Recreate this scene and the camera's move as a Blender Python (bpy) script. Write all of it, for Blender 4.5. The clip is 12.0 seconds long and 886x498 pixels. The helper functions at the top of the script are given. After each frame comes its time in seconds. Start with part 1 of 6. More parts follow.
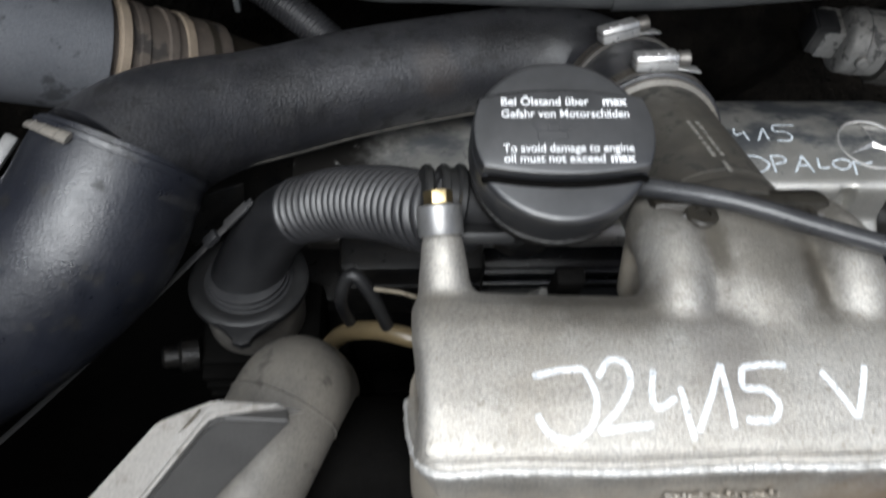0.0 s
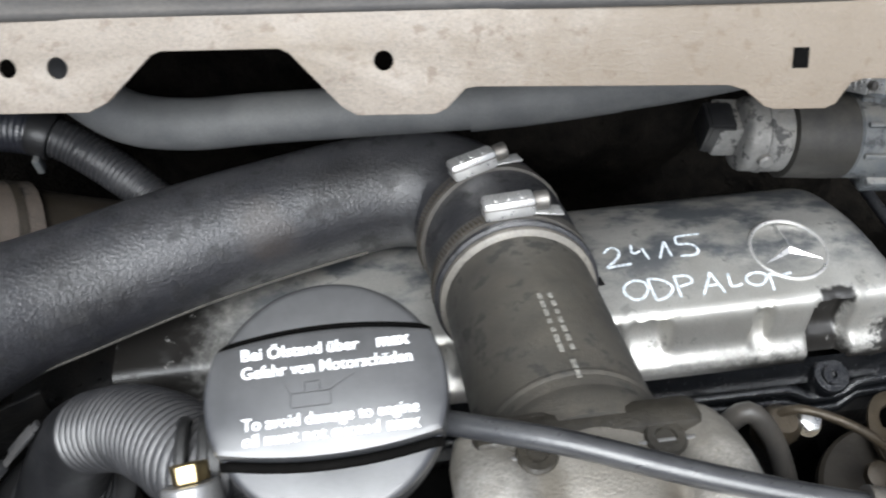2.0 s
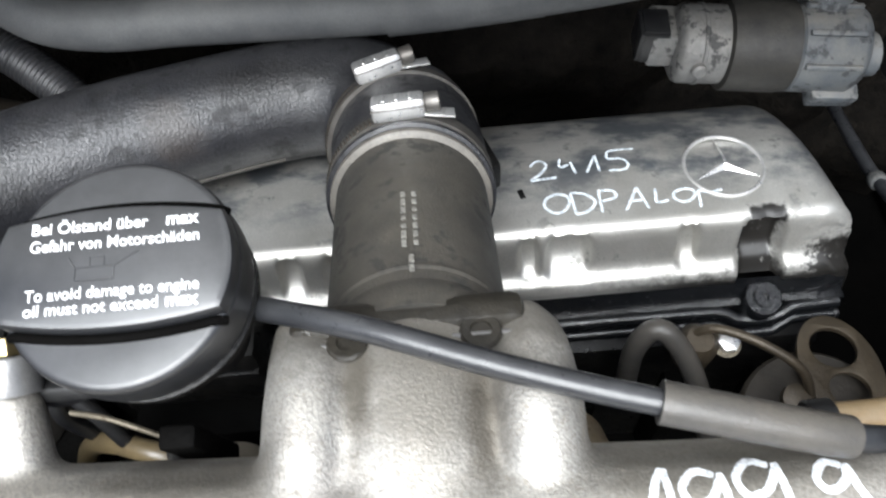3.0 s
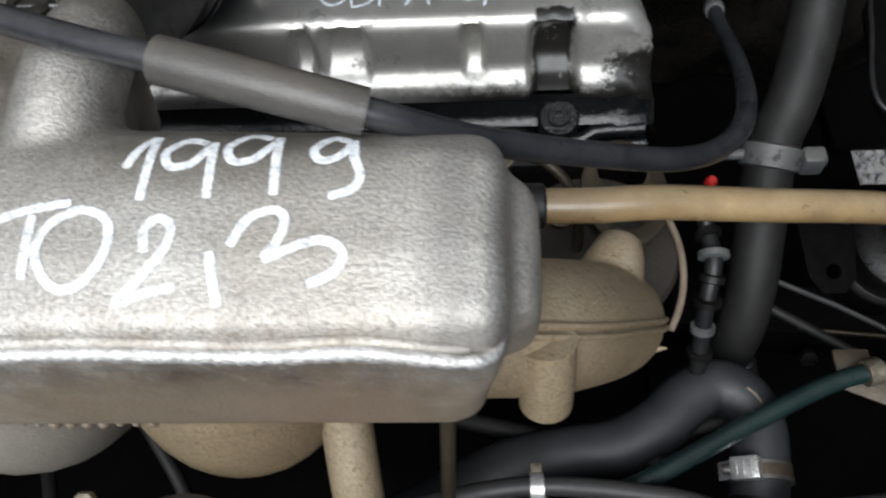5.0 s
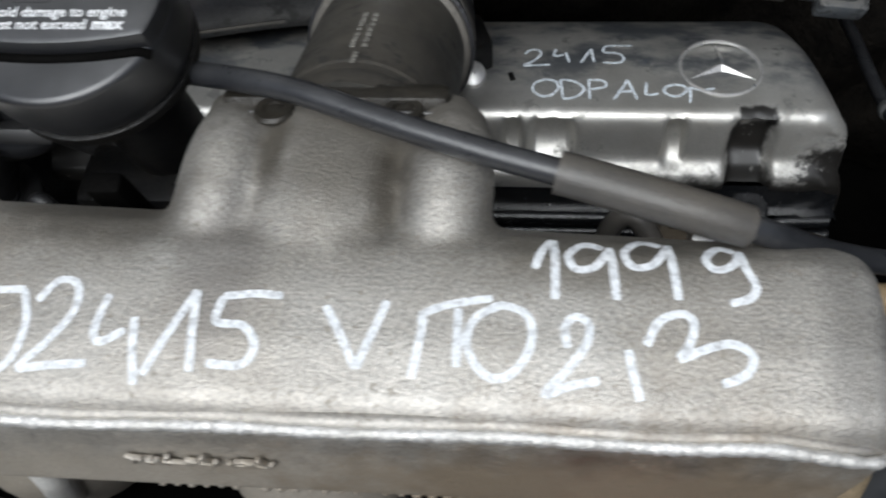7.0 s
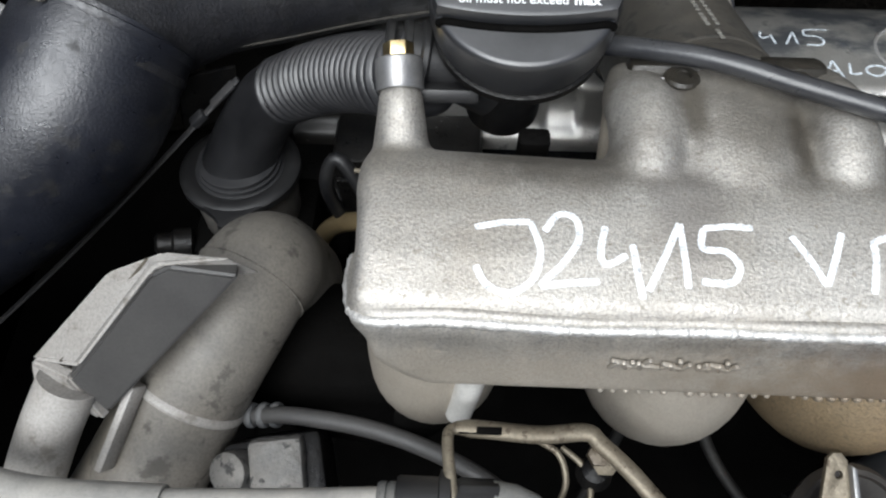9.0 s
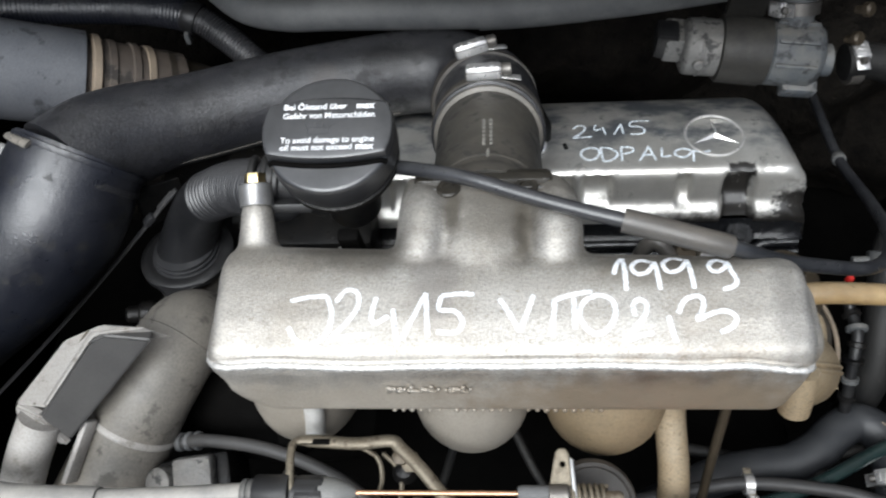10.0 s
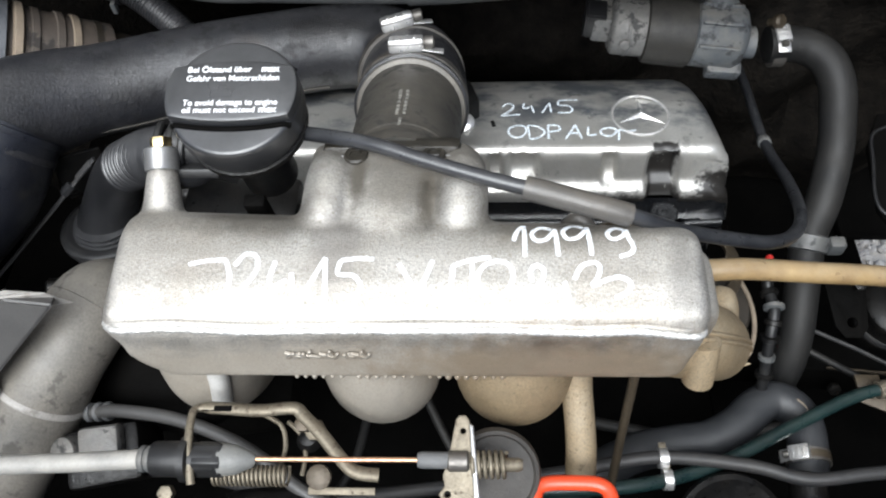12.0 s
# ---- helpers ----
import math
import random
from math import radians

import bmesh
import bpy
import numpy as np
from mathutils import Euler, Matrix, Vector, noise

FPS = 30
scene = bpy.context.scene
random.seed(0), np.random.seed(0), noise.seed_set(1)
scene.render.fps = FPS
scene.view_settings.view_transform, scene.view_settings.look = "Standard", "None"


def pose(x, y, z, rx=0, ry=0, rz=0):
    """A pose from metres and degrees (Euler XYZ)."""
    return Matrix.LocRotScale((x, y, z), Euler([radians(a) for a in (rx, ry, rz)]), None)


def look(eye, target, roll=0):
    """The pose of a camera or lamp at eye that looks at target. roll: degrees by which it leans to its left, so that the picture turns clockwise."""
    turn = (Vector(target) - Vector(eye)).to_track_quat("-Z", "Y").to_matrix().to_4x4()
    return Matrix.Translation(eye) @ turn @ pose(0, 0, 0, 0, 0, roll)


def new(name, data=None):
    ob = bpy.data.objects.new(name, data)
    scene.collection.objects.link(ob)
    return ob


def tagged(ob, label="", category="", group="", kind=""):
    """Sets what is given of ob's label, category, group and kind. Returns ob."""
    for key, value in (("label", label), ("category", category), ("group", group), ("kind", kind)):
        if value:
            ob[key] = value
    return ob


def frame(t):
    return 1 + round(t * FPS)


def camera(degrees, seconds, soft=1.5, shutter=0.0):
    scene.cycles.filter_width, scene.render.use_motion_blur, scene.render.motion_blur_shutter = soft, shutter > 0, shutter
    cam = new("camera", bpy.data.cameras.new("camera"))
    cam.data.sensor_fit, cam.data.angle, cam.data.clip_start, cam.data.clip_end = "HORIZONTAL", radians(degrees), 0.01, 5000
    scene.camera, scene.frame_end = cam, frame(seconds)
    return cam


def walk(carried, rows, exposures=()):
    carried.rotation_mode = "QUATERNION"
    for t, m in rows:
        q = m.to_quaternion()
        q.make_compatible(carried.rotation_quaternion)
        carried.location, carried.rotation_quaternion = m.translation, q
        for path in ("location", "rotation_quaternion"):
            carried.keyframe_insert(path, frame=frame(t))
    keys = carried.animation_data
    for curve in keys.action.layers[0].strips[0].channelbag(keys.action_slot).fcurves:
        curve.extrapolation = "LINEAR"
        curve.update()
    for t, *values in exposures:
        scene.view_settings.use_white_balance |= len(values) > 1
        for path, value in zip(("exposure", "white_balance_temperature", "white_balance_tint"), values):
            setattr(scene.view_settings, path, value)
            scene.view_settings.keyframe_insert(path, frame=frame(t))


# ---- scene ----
cam = camera(58.8, 12.0, 2.1, 0.3)
PATH = [
    (0, (-0.0190, -0.0042, 1.3657), (0.0725, 1.0745, -0.3159), 3.53),
    (0.5, (-0.0229, 0.0573, 1.3637), (0.1390, 1.1816, -0.2824), 6.65),
    (1, (0.0039, 0.0694, 1.3528), (0.1881, 1.2008, -0.2861), 6.03),
    (1.5, (0.0171, 0.0808, 1.3507), (0.1742, 1.2337, -0.2760), 2.59),
    (2, (0.0627, 0.0904, 1.3472), (0.1882, 1.2382, -0.2858), -1.05),
    (2.5, (0.1061, 0.0958, 1.3330), (0.1921, 1.1894, -0.3393), -3.54),
    (2.7, (0.1181, 0.0887, 1.3329), (0.1541, 1.1506, -0.3615), -4.38),
    (4.3, (0.2066, 0.0291, 1.3097), (0.1038, 1.0228, -0.4229), -8.42),
    (4.5, (0.2199, 0.0303, 1.3045), (0.1038, 1.0062, -0.4374), -8.29),
    (5, (0.2701, 0.0154, 1.2666), (0.1540, 0.9284, -0.5090), -7.41),
    (5.5, (0.2859, 0.0095, 1.2712), (0.1566, 0.9274, -0.5010), -9.36),
    (6, (0.2844, 0.0188, 1.2748), (0.1664, 0.9440, -0.4944), -7.41),
    (6.5, (0.2364, 0.0196, 1.2783), (0.0914, 1.0175, -0.4489), -8.70),
    (7, (0.1751, 0.0122, 1.2963), (0.0149, 1.0446, -0.4092), -6.28),
    (7.5, (0.1062, 0.0036, 1.2990), (-0.0385, 1.0415, -0.4045), -5.13),
    (7.7, (0.0813, -0.0053, 1.3042), (-0.0401, 1.0298, -0.4028), -5.20),
    (9.3, (0.0225, -0.0470, 1.3548), (-0.0417, 0.9530, -0.3760), -1.25),
    (9.5, (0.0598, -0.0618, 1.3990), (-0.0559, 0.9411, -0.3275), -4.26),
    (10, (0.1342, -0.0842, 1.4421), (-0.0418, 1.0167, -0.2184), -8.50),
    (10.5, (0.1612, -0.0939, 1.4416), (0.0111, 1.0306, -0.2056), -7.42),
    (11, (0.1664, -0.0933, 1.4368), (0.0433, 1.0083, -0.2279), -5.62),
    (11.5, (0.1685, -0.0957, 1.4331), (0.0653, 1.0095, -0.2306), -4.72),
    (12, (0.1686, -0.0946, 1.4309), (0.0644, 0.9976, -0.2413), -4.76),
]
LIGHT_STEPS = ((0, -0.08), (0.5, 0.60), (1.0, 0.98), (1.5, 0.94), (2.0, 0.82), (2.7, 0.86), (4.5, -0.36), (5.5, 0.02), (6.0, 0.04), (6.5, -0.12), (7.0, -0.52), (7.5, -0.68), (9.5, 0.15), (10.0, 0.17), (10.5, 0.33), (12, 0.50))
walk(cam, [(t, look(eye, target, roll)) for t, eye, target, roll in PATH], LIGHT_STEPS)

# ---- daylight: a bright overcast sky, open to the front and the sides ----
world = bpy.data.worlds.new("overcast_sky")
scene.world = world
world.use_nodes = True
wn = world.node_tree
sky = wn.nodes.new("ShaderNodeTexSky")
sky.sky_type, sky.sun_disc = "NISHITA", False
sky.sun_elevation, sky.sun_rotation = radians(55), radians(190)
sky.air_density, sky.dust_density, sky.ozone_density = 1.0, 4.0, 0.6
wn.nodes["Background"].inputs["Strength"].default_value = 0.09
wn.links.new(sky.outputs[0], wn.nodes["Background"].inputs[0])
sun = new("sun", bpy.data.lights.new("sun", "SUN"))
sun.data.energy, sun.data.angle, sun.data.color = 5.2, radians(48), (0.885, 0.95, 1.0)
sun.matrix_world = look((-0.2, -0.86, 1.24), (0, 0, 0))


# ---- materials ----
def links(mat):
    return mat.node_tree.nodes, mat.node_tree.links


def surface(name, base, second, rough=(0.4, 0.7), metal=0.0, grain=900.0, relief=0.0003, blotch=25.0, mix=0.5,
            dust=None, dust_amount=0.0, spots=None, coat=0.0, spot_scale=120.0, spot_cut=0.62, spec=0.5, speck=0.25):
    """A worn surface: two tones in large blotches, fine grain in colour and relief, dust lying on faces that look up, dark or light spots."""
    mat = bpy.data.materials.new(name)
    mat.use_nodes = True
    n, l = links(mat)
    p = n["Principled BSDF"]
    co = n.new("ShaderNodeTexCoord")
    geo = n.new("ShaderNodeNewGeometry")

    def noise_of(scale, detail=5.0, roughness=0.6):
        t = n.new("ShaderNodeTexNoise")
        t.inputs["Scale"].default_value, t.inputs["Detail"].default_value, t.inputs["Roughness"].default_value = scale, detail, roughness
        l.new(geo.outputs["Position"], t.inputs["Vector"])
        return t.outputs["Fac"]

    def ramp(fac, a, b):
        r = n.new("ShaderNodeMapRange")
        r.inputs["From Min"].default_value, r.inputs["From Max"].default_value = a, b
        l.new(fac, r.inputs["Value"])
        return r.outputs[0]

    def blend(fac, a, b):
        m = n.new("ShaderNodeMix")
        m.data_type = "RGBA"
        for sock, val in ((m.inputs["Factor"], fac), (m.inputs[6], a), (m.inputs[7], b)):
            if isinstance(val, (tuple, list)):
                sock.default_value = (*val, 1.0)
            elif isinstance(val, float):
                sock.default_value = val
            else:
                l.new(val, sock)
        return m.outputs[2]

    def times(a, b):
        m = n.new("ShaderNodeMath")
        m.operation = "MULTIPLY"
        for sock, val in ((m.inputs[0], a), (m.inputs[1], b)):
            if isinstance(val, float):
                sock.default_value = val
            else:
                l.new(val, sock)
        return m.outputs[0]

    big = noise_of(blotch)
    fine = noise_of(grain, 3.0, 0.7)
    colour = blend(ramp(big, 0.5 - 0.25 * mix, 0.5 + 0.25 * mix), base, second)
    colour = blend(times(ramp(fine, 0.4, 0.68), float(speck)), colour, tuple(0.35 * c for c in base))
    if dust:
        sep = n.new("ShaderNodeSeparateXYZ")
        l.new(geo.outputs["Normal"], sep.inputs[0])
        lying = times(ramp(sep.outputs[2], 0.1, 0.9), ramp(noise_of(60.0, 8.0, 0.7), 0.25, 0.75))
        colour = blend(times(lying, float(dust_amount)), colour, dust)
    if spots:
        dots = ramp(noise_of(spot_scale, 6.0, 0.65), spot_cut, spot_cut + 0.06)
        colour = blend(times(dots, 0.85), colour, spots)
    l.new(colour, p.inputs["Base Color"])
    r = n.new("ShaderNodeMapRange")
    r.inputs["To Min"].default_value, r.inputs["To Max"].default_value = rough
    r.inputs["From Min"].default_value, r.inputs["From Max"].default_value = 0.28, 0.72
    l.new(noise_of(blotch * 3.0, 6.0, 0.7), r.inputs["Value"])
    gloss = r.outputs[0]
    if spots:
        dull = n.new("ShaderNodeMath")
        dull.operation, dull.use_clamp = "MULTIPLY_ADD", True
        l.new(dots, dull.inputs[0])
        dull.inputs[1].default_value = 0.22
        l.new(gloss, dull.inputs[2])
        gloss = dull.outputs[0]
    l.new(gloss, p.inputs["Roughness"])
    p.inputs["Metallic"].default_value = metal
    p.inputs["Specular IOR Level"].default_value = spec
    p.inputs["Coat Weight"].default_value = coat
    p.inputs["Coat Roughness"].default_value = 0.25
    if relief:
        b = n.new("ShaderNodeBump")
        b.inputs["Distance"].default_value, b.inputs["Strength"].default_value = relief, 1.0
        l.new(fine, b.inputs["Height"])
        l.new(b.outputs[0], p.inputs["Normal"])
    return mat


DIRT = (0.24, 0.20, 0.15)
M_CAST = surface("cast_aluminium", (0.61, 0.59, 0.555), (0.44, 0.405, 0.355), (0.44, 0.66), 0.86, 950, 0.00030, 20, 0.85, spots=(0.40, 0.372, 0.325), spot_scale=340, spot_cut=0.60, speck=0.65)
M_CAST_DIRTY = surface("dusty_cast_aluminium", (0.35, 0.262, 0.158), (0.225, 0.168, 0.103), (0.45, 0.7), 0.25, 850, 0.0006, 30, 1.0, dust=(0.42, 0.375, 0.29), dust_amount=0.6, speck=0.75, spots=(0.17, 0.132, 0.085), spot_scale=300, spot_cut=0.58)
M_BEAD = surface("rubbed_cast_edge", (0.80, 0.79, 0.77), (0.58, 0.56, 0.52), (0.35, 0.55), 0.6, 900, 0.0005, 90, 1.0, speck=0.7)
M_COVER = surface("valve_cover_metal", (0.68, 0.67, 0.64), (0.46, 0.445, 0.41), (0.27, 0.46), 0.74, 1400, 0.0001, 22, 1.0, spots=(0.26, 0.255, 0.24), spot_scale=60, spot_cut=0.60, speck=0.4)
M_PEG = surface("machined_aluminium", (0.74, 0.73, 0.70), (0.56, 0.54, 0.50), (0.35, 0.50), 0.25, 900, 0.0002, 70, 1.0, speck=0.3)
M_OILY = surface("oily_black_metal", (0.003, 0.003, 0.0033), (0.009, 0.0083, 0.0075), (0.2, 0.55), 0.0, 500, 0.0004, 60, spec=0.25)
M_CAP = surface("black_plastic_cap", (0.013, 0.0138, 0.0155), (0.021, 0.0215, 0.0235), (0.30, 0.42), 0.0, 1500, 0.00005, 30, dust=(0.20, 0.20, 0.21), dust_amount=0.12, spec=0.9)
M_PLASTIC = surface("black_plastic", (0.007, 0.007, 0.008), (0.013, 0.013, 0.013), (0.35, 0.55), 0.0, 900, 0.0001, 40, spec=0.4, dust=(0.06, 0.058, 0.055), dust_amount=0.1)
M_RUBBER = surface("black_rubber", (0.0085, 0.0095, 0.0130), (0.030, 0.0295, 0.0325), (0.28, 0.52), 0.0, 620, 0.0005, 30, 1.3, spots=(0.0040, 0.0040, 0.0050), spot_scale=80, spot_cut=0.545, dust=(0.095, 0.092, 0.09), dust_amount=0.2, spec=0.7, speck=0.75)
M_SMOOTH = surface("smooth_black_rubber", (0.0040, 0.0046, 0.0070), (0.0145, 0.0165, 0.0240), (0.22, 0.48), 0.0, 700, 0.0003, 22, 1.6, spec=0.75, dust=(0.06, 0.06, 0.07), dust_amount=0.10, speck=0.45, spots=(0.0030, 0.0030, 0.0036), spot_scale=60, spot_cut=0.57)
M_DUCT = surface("grey_rubber_duct", (0.034, 0.0325, 0.0295), (0.053, 0.050, 0.043), (0.45, 0.66), 0.0, 900, 0.0003, 35, dust=DIRT, dust_amount=0.16, spots=(0.024, 0.023, 0.021), spot_scale=70, spot_cut=0.56)
M_HOSE = surface("corrugated_hose_rubber", (0.014, 0.0143, 0.0158), (0.024, 0.024, 0.026), (0.32, 0.48), 0.0, 900, 0.0001, 40, spec=0.65, dust=(0.08, 0.078, 0.075), dust_amount=0.12)
M_ELBOW = surface("smooth_elbow_rubber", (0.006, 0.0062, 0.0072), (0.011, 0.011, 0.0122), (0.30, 0.50), 0.0, 800, 0.0002, 40, spec=0.6, dust=(0.05, 0.05, 0.05), dust_amount=0.1)
M_DUCTBODY = surface("slate_grey_duct", (0.062, 0.066, 0.076), (0.105, 0.108, 0.117), (0.42, 0.62), 0.0, 700, 0.0003, 26, 1.2, spots=(0.022, 0.023, 0.026), spot_scale=42, spot_cut=0.58, speck=0.35)
M_GREYHOSE = surface("dusty_grey_hose", (0.075, 0.077, 0.08), (0.105, 0.107, 0.108), (0.55, 0.75), 0.0, 900, 0.0002, 40, dust=(0.22, 0.215, 0.205), dust_amount=0.3)
M_DARKHOSE = surface("dark_coolant_hose", (0.0065, 0.0067, 0.0072), (0.014, 0.0136, 0.013), (0.45, 0.65), 0.0, 900, 0.0002, 40, 1.0, dust=(0.11, 0.10, 0.085), dust_amount=0.10, spots=(0.045, 0.043, 0.04), spot_scale=220, spot_cut=0.63, spec=0.25)
M_WATERHOSE = surface("blue_black_water_hose", (0.013, 0.0145, 0.0175), (0.023, 0.0248, 0.028), (0.42, 0.60), 0.0, 900, 0.0002, 40, 1.0, dust=(0.12, 0.118, 0.115), dust_amount=0.16, spec=0.5, spots=(0.06, 0.058, 0.054), spot_scale=240, spot_cut=0.66)
M_CABLE = surface("glossy_black_cable", (0.014, 0.0150, 0.0180), (0.026, 0.0275, 0.031), (0.24, 0.40), 0.0, 900, 0.0001, 60, spec=0.6, dust=(0.10, 0.098, 0.095), dust_amount=0.18)
M_SHEATH = surface("dusty_grey_sheath", (0.20, 0.195, 0.185), (0.27, 0.26, 0.24), (0.45, 0.6), 0.0, 900, 0.0002, 60, dust=(0.38, 0.36, 0.32), dust_amount=0.4)
M_BOOT = surface("pale_rubber_boot", (0.125, 0.128, 0.125), (0.175, 0.172, 0.160), (0.45, 0.65), 0.0, 900, 0.0002, 50, 1.0)
M_TANDARK = surface("brown_oiled_pipe", (0.15, 0.112, 0.058), (0.085, 0.064, 0.036), (0.28, 0.42), 0.0, 700, 0.0001, 60, 1.0, coat=0.2)
M_DARKBROWN = surface("dark_brown_cover", (0.016, 0.0125, 0.009), (0.028, 0.022, 0.015), (0.5, 0.7), 0.0, 500, 0.0003, 40, 1.0)
M_FLANKGREY = surface("smooth_grey_plastic", (0.050, 0.048, 0.047), (0.066, 0.064, 0.061), (0.42, 0.58), 0.0, 900, 0.0002, 40, 0.9)
M_SPACER = surface("grey_plated_spacer", (0.34, 0.34, 0.34), (0.26, 0.255, 0.25), (0.3, 0.45), 0.7, 900, 0.0001, 90, 1.0)
M_GREASE = surface("greasy_flange", (0.016, 0.0145, 0.012), (0.042, 0.037, 0.029), (0.25, 0.5), 0.15, 600, 0.0004, 90, 1.2, spec=0.5)
M_BRACKET = surface("dusty_black_bracket", (0.012, 0.0115, 0.011), (0.026, 0.024, 0.020), (0.5, 0.7), 0.0, 500, 0.0003, 60, 1.2, dust=(0.15, 0.135, 0.11), dust_amount=0.2)
M_RUBDISC = surface("brown_rubber_disc", (0.030, 0.027, 0.024), (0.050, 0.044, 0.038), (0.5, 0.7), 0.0, 700, 0.0003, 60, 1.0)
M_BAND = surface("dark_clamp_band", (0.20, 0.19, 0.175), (0.12, 0.11, 0.10), (0.35, 0.55), 0.7, 700, 0.0002, 80, 1.0)
M_GLOSSBLACK = surface("glossy_oily_black", (0.003, 0.0034, 0.0042), (0.009, 0.0095, 0.0105), (0.10, 0.32), 0.0, 500, 0.0004, 90, 1.2, spec=0.6)
M_SLEEVE = surface("grey_rubber_sleeve", (0.048, 0.046, 0.044), (0.072, 0.067, 0.061), (0.30, 0.46), 0.0, 900, 0.0002, 50, 1.0, dust=DIRT, dust_amount=0.2, spec=0.5)
M_TAN = surface("yellowed_hose", (0.36, 0.25, 0.12), (0.17, 0.105, 0.05), (0.28, 0.42), 0.0, 700, 0.0001, 45, 1.0, dust=(0.42, 0.37, 0.28), dust_amount=0.4, coat=0.25, spots=(0.12, 0.075, 0.035), spot_scale=130, spot_cut=0.62)
M_STEEL = surface("bright_clamp_steel", (0.80, 0.79, 0.78), (0.62, 0.61, 0.59), (0.22, 0.42), 0.75, 900, 0.0002, 120, 1.0)
M_BRASS = surface("yellow_zinc_nut", (0.60, 0.47, 0.25), (0.50, 0.40, 0.24), (0.25, 0.4), 1.0, 900, 0.0001, 90)
M_ZINC = surface("dull_zinc_steel", (0.235, 0.205, 0.155), (0.135, 0.112, 0.08), (0.42, 0.62), 0.55, 700, 0.0003, 60, 1.0, speck=0.5, spots=(0.08, 0.062, 0.045), spot_scale=200, spot_cut=0.58)
M_COPPER = surface("copper_cable", (0.62, 0.36, 0.22), (0.5, 0.3, 0.2), (0.3, 0.5), 0.9, 900, 0.0001, 50)
M_CREAM = surface("dusty_cream_paint", (0.225, 0.195, 0.163), (0.115, 0.093, 0.074), (0.45, 0.7), 0.0, 900, 0.0003, 14, 1.5, spots=(0.13, 0.105, 0.085), spot_scale=150, spot_cut=0.58, speck=0.6, dust=(0.27, 0.24, 0.205), dust_amount=0.25)
M_COWLDARK = surface("dirty_grey_sheet", (0.050, 0.050, 0.053), (0.105, 0.099, 0.093), (0.4, 0.65), 0.0, 600, 0.0002, 14, 1.0, dust=DIRT, dust_amount=0.4)
M_FILTER = surface("dusty_grey_plastic", (0.105, 0.099, 0.090), (0.185, 0.168, 0.145), (0.40, 0.60), 0.0, 700, 0.0003, 30, 1.0, dust=(0.23, 0.21, 0.175), dust_amount=0.35, spots=(0.065, 0.060, 0.052), spot_scale=55, spot_cut=0.57, speck=0.45)
M_SHROUD = surface("pale_worn_plastic", (0.40, 0.385, 0.365), (0.27, 0.25, 0.225), (0.4, 0.6), 0.0, 900, 0.0002, 30, 1.1, spots=(0.17, 0.155, 0.135), spot_scale=60, spot_cut=0.585, speck=0.5)
M_BROWNDUCT = surface("dirty_ribbed_duct", (0.050, 0.041, 0.035), (0.095, 0.075, 0.060), (0.55, 0.8), 0.0, 700, 0.0003, 30, 1.0, spots=(0.02, 0.018, 0.017), spot_scale=45, spot_cut=0.56)
M_RING = surface("dried_mud_ring", (0.26, 0.205, 0.15), (0.15, 0.12, 0.09), (0.7, 0.85), 0.0, 700, 0.0004, 60, 1.0)
M_PUMPGREY = surface("dusty_pump_grey", (0.105, 0.106, 0.106), (0.20, 0.195, 0.185), (0.45, 0.65), 0.2, 300, 0.0008, 90, 1.0, dust=DIRT, dust_amount=0.3, spots=(0.03, 0.03, 0.03), spot_scale=90, spot_cut=0.545)
M_PUMPBLUE = surface("dusty_blue_grey_plastic", (0.075, 0.085, 0.095), (0.12, 0.125, 0.125), (0.45, 0.65), 0.0, 900, 0.0002, 60, dust=DIRT, dust_amount=0.35, spots=(0.030, 0.031, 0.033), spot_scale=70, spot_cut=0.53)
# Blacker than any paint; the bay's deep shade is put into this colour.
M_BLACKBAY = surface("deep_shade_black", (0.0010, 0.0010, 0.0010), (0.0034, 0.0031, 0.0028), (0.6, 0.9), 0.0, 500, 0.0005, 20, 1.0, spec=0.04)
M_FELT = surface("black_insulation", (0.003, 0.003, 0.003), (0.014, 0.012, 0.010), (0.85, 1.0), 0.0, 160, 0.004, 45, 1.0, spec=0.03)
M_GREEN = surface("dark_green_cable", (0.0035, 0.0150, 0.0160), (0.008, 0.024, 0.024), (0.22, 0.40), 0.0, 900, 0.0001, 40, dust=DIRT, dust_amount=0.06, spec=0.5)
M_PAINT = surface("white_marker_paint", (0.86, 0.88, 0.90), (0.74, 0.77, 0.80), (0.5, 0.7), 0.0, 500, 0.0001, 150, 1.0)
M_CHALK = surface("faint_marker_paint", (0.80, 0.86, 0.91), (0.62, 0.68, 0.74), (0.5, 0.7), 0.0, 700, 0.0001, 260, 1.0)
M_PRINT = surface("white_print", (0.85, 0.86, 0.87), (0.80, 0.81, 0.82), (0.4, 0.5), 0.0, 900, 0.0, 100)
M_GREYPRINT = surface("worn_grey_print", (0.30, 0.29, 0.26), (0.2, 0.19, 0.17), (0.5, 0.6), 0.0, 900, 0.0, 300)
M_ORANGE = surface("orange_red_plastic", (0.72, 0.075, 0.022), (0.62, 0.06, 0.02), (0.3, 0.42), 0.0, 900, 0.00005, 40)
M_RED = surface("red_plastic", (0.5, 0.02, 0.015), (0.4, 0.02, 0.015), (0.35, 0.5), 0.0, 900, 0.0, 40)
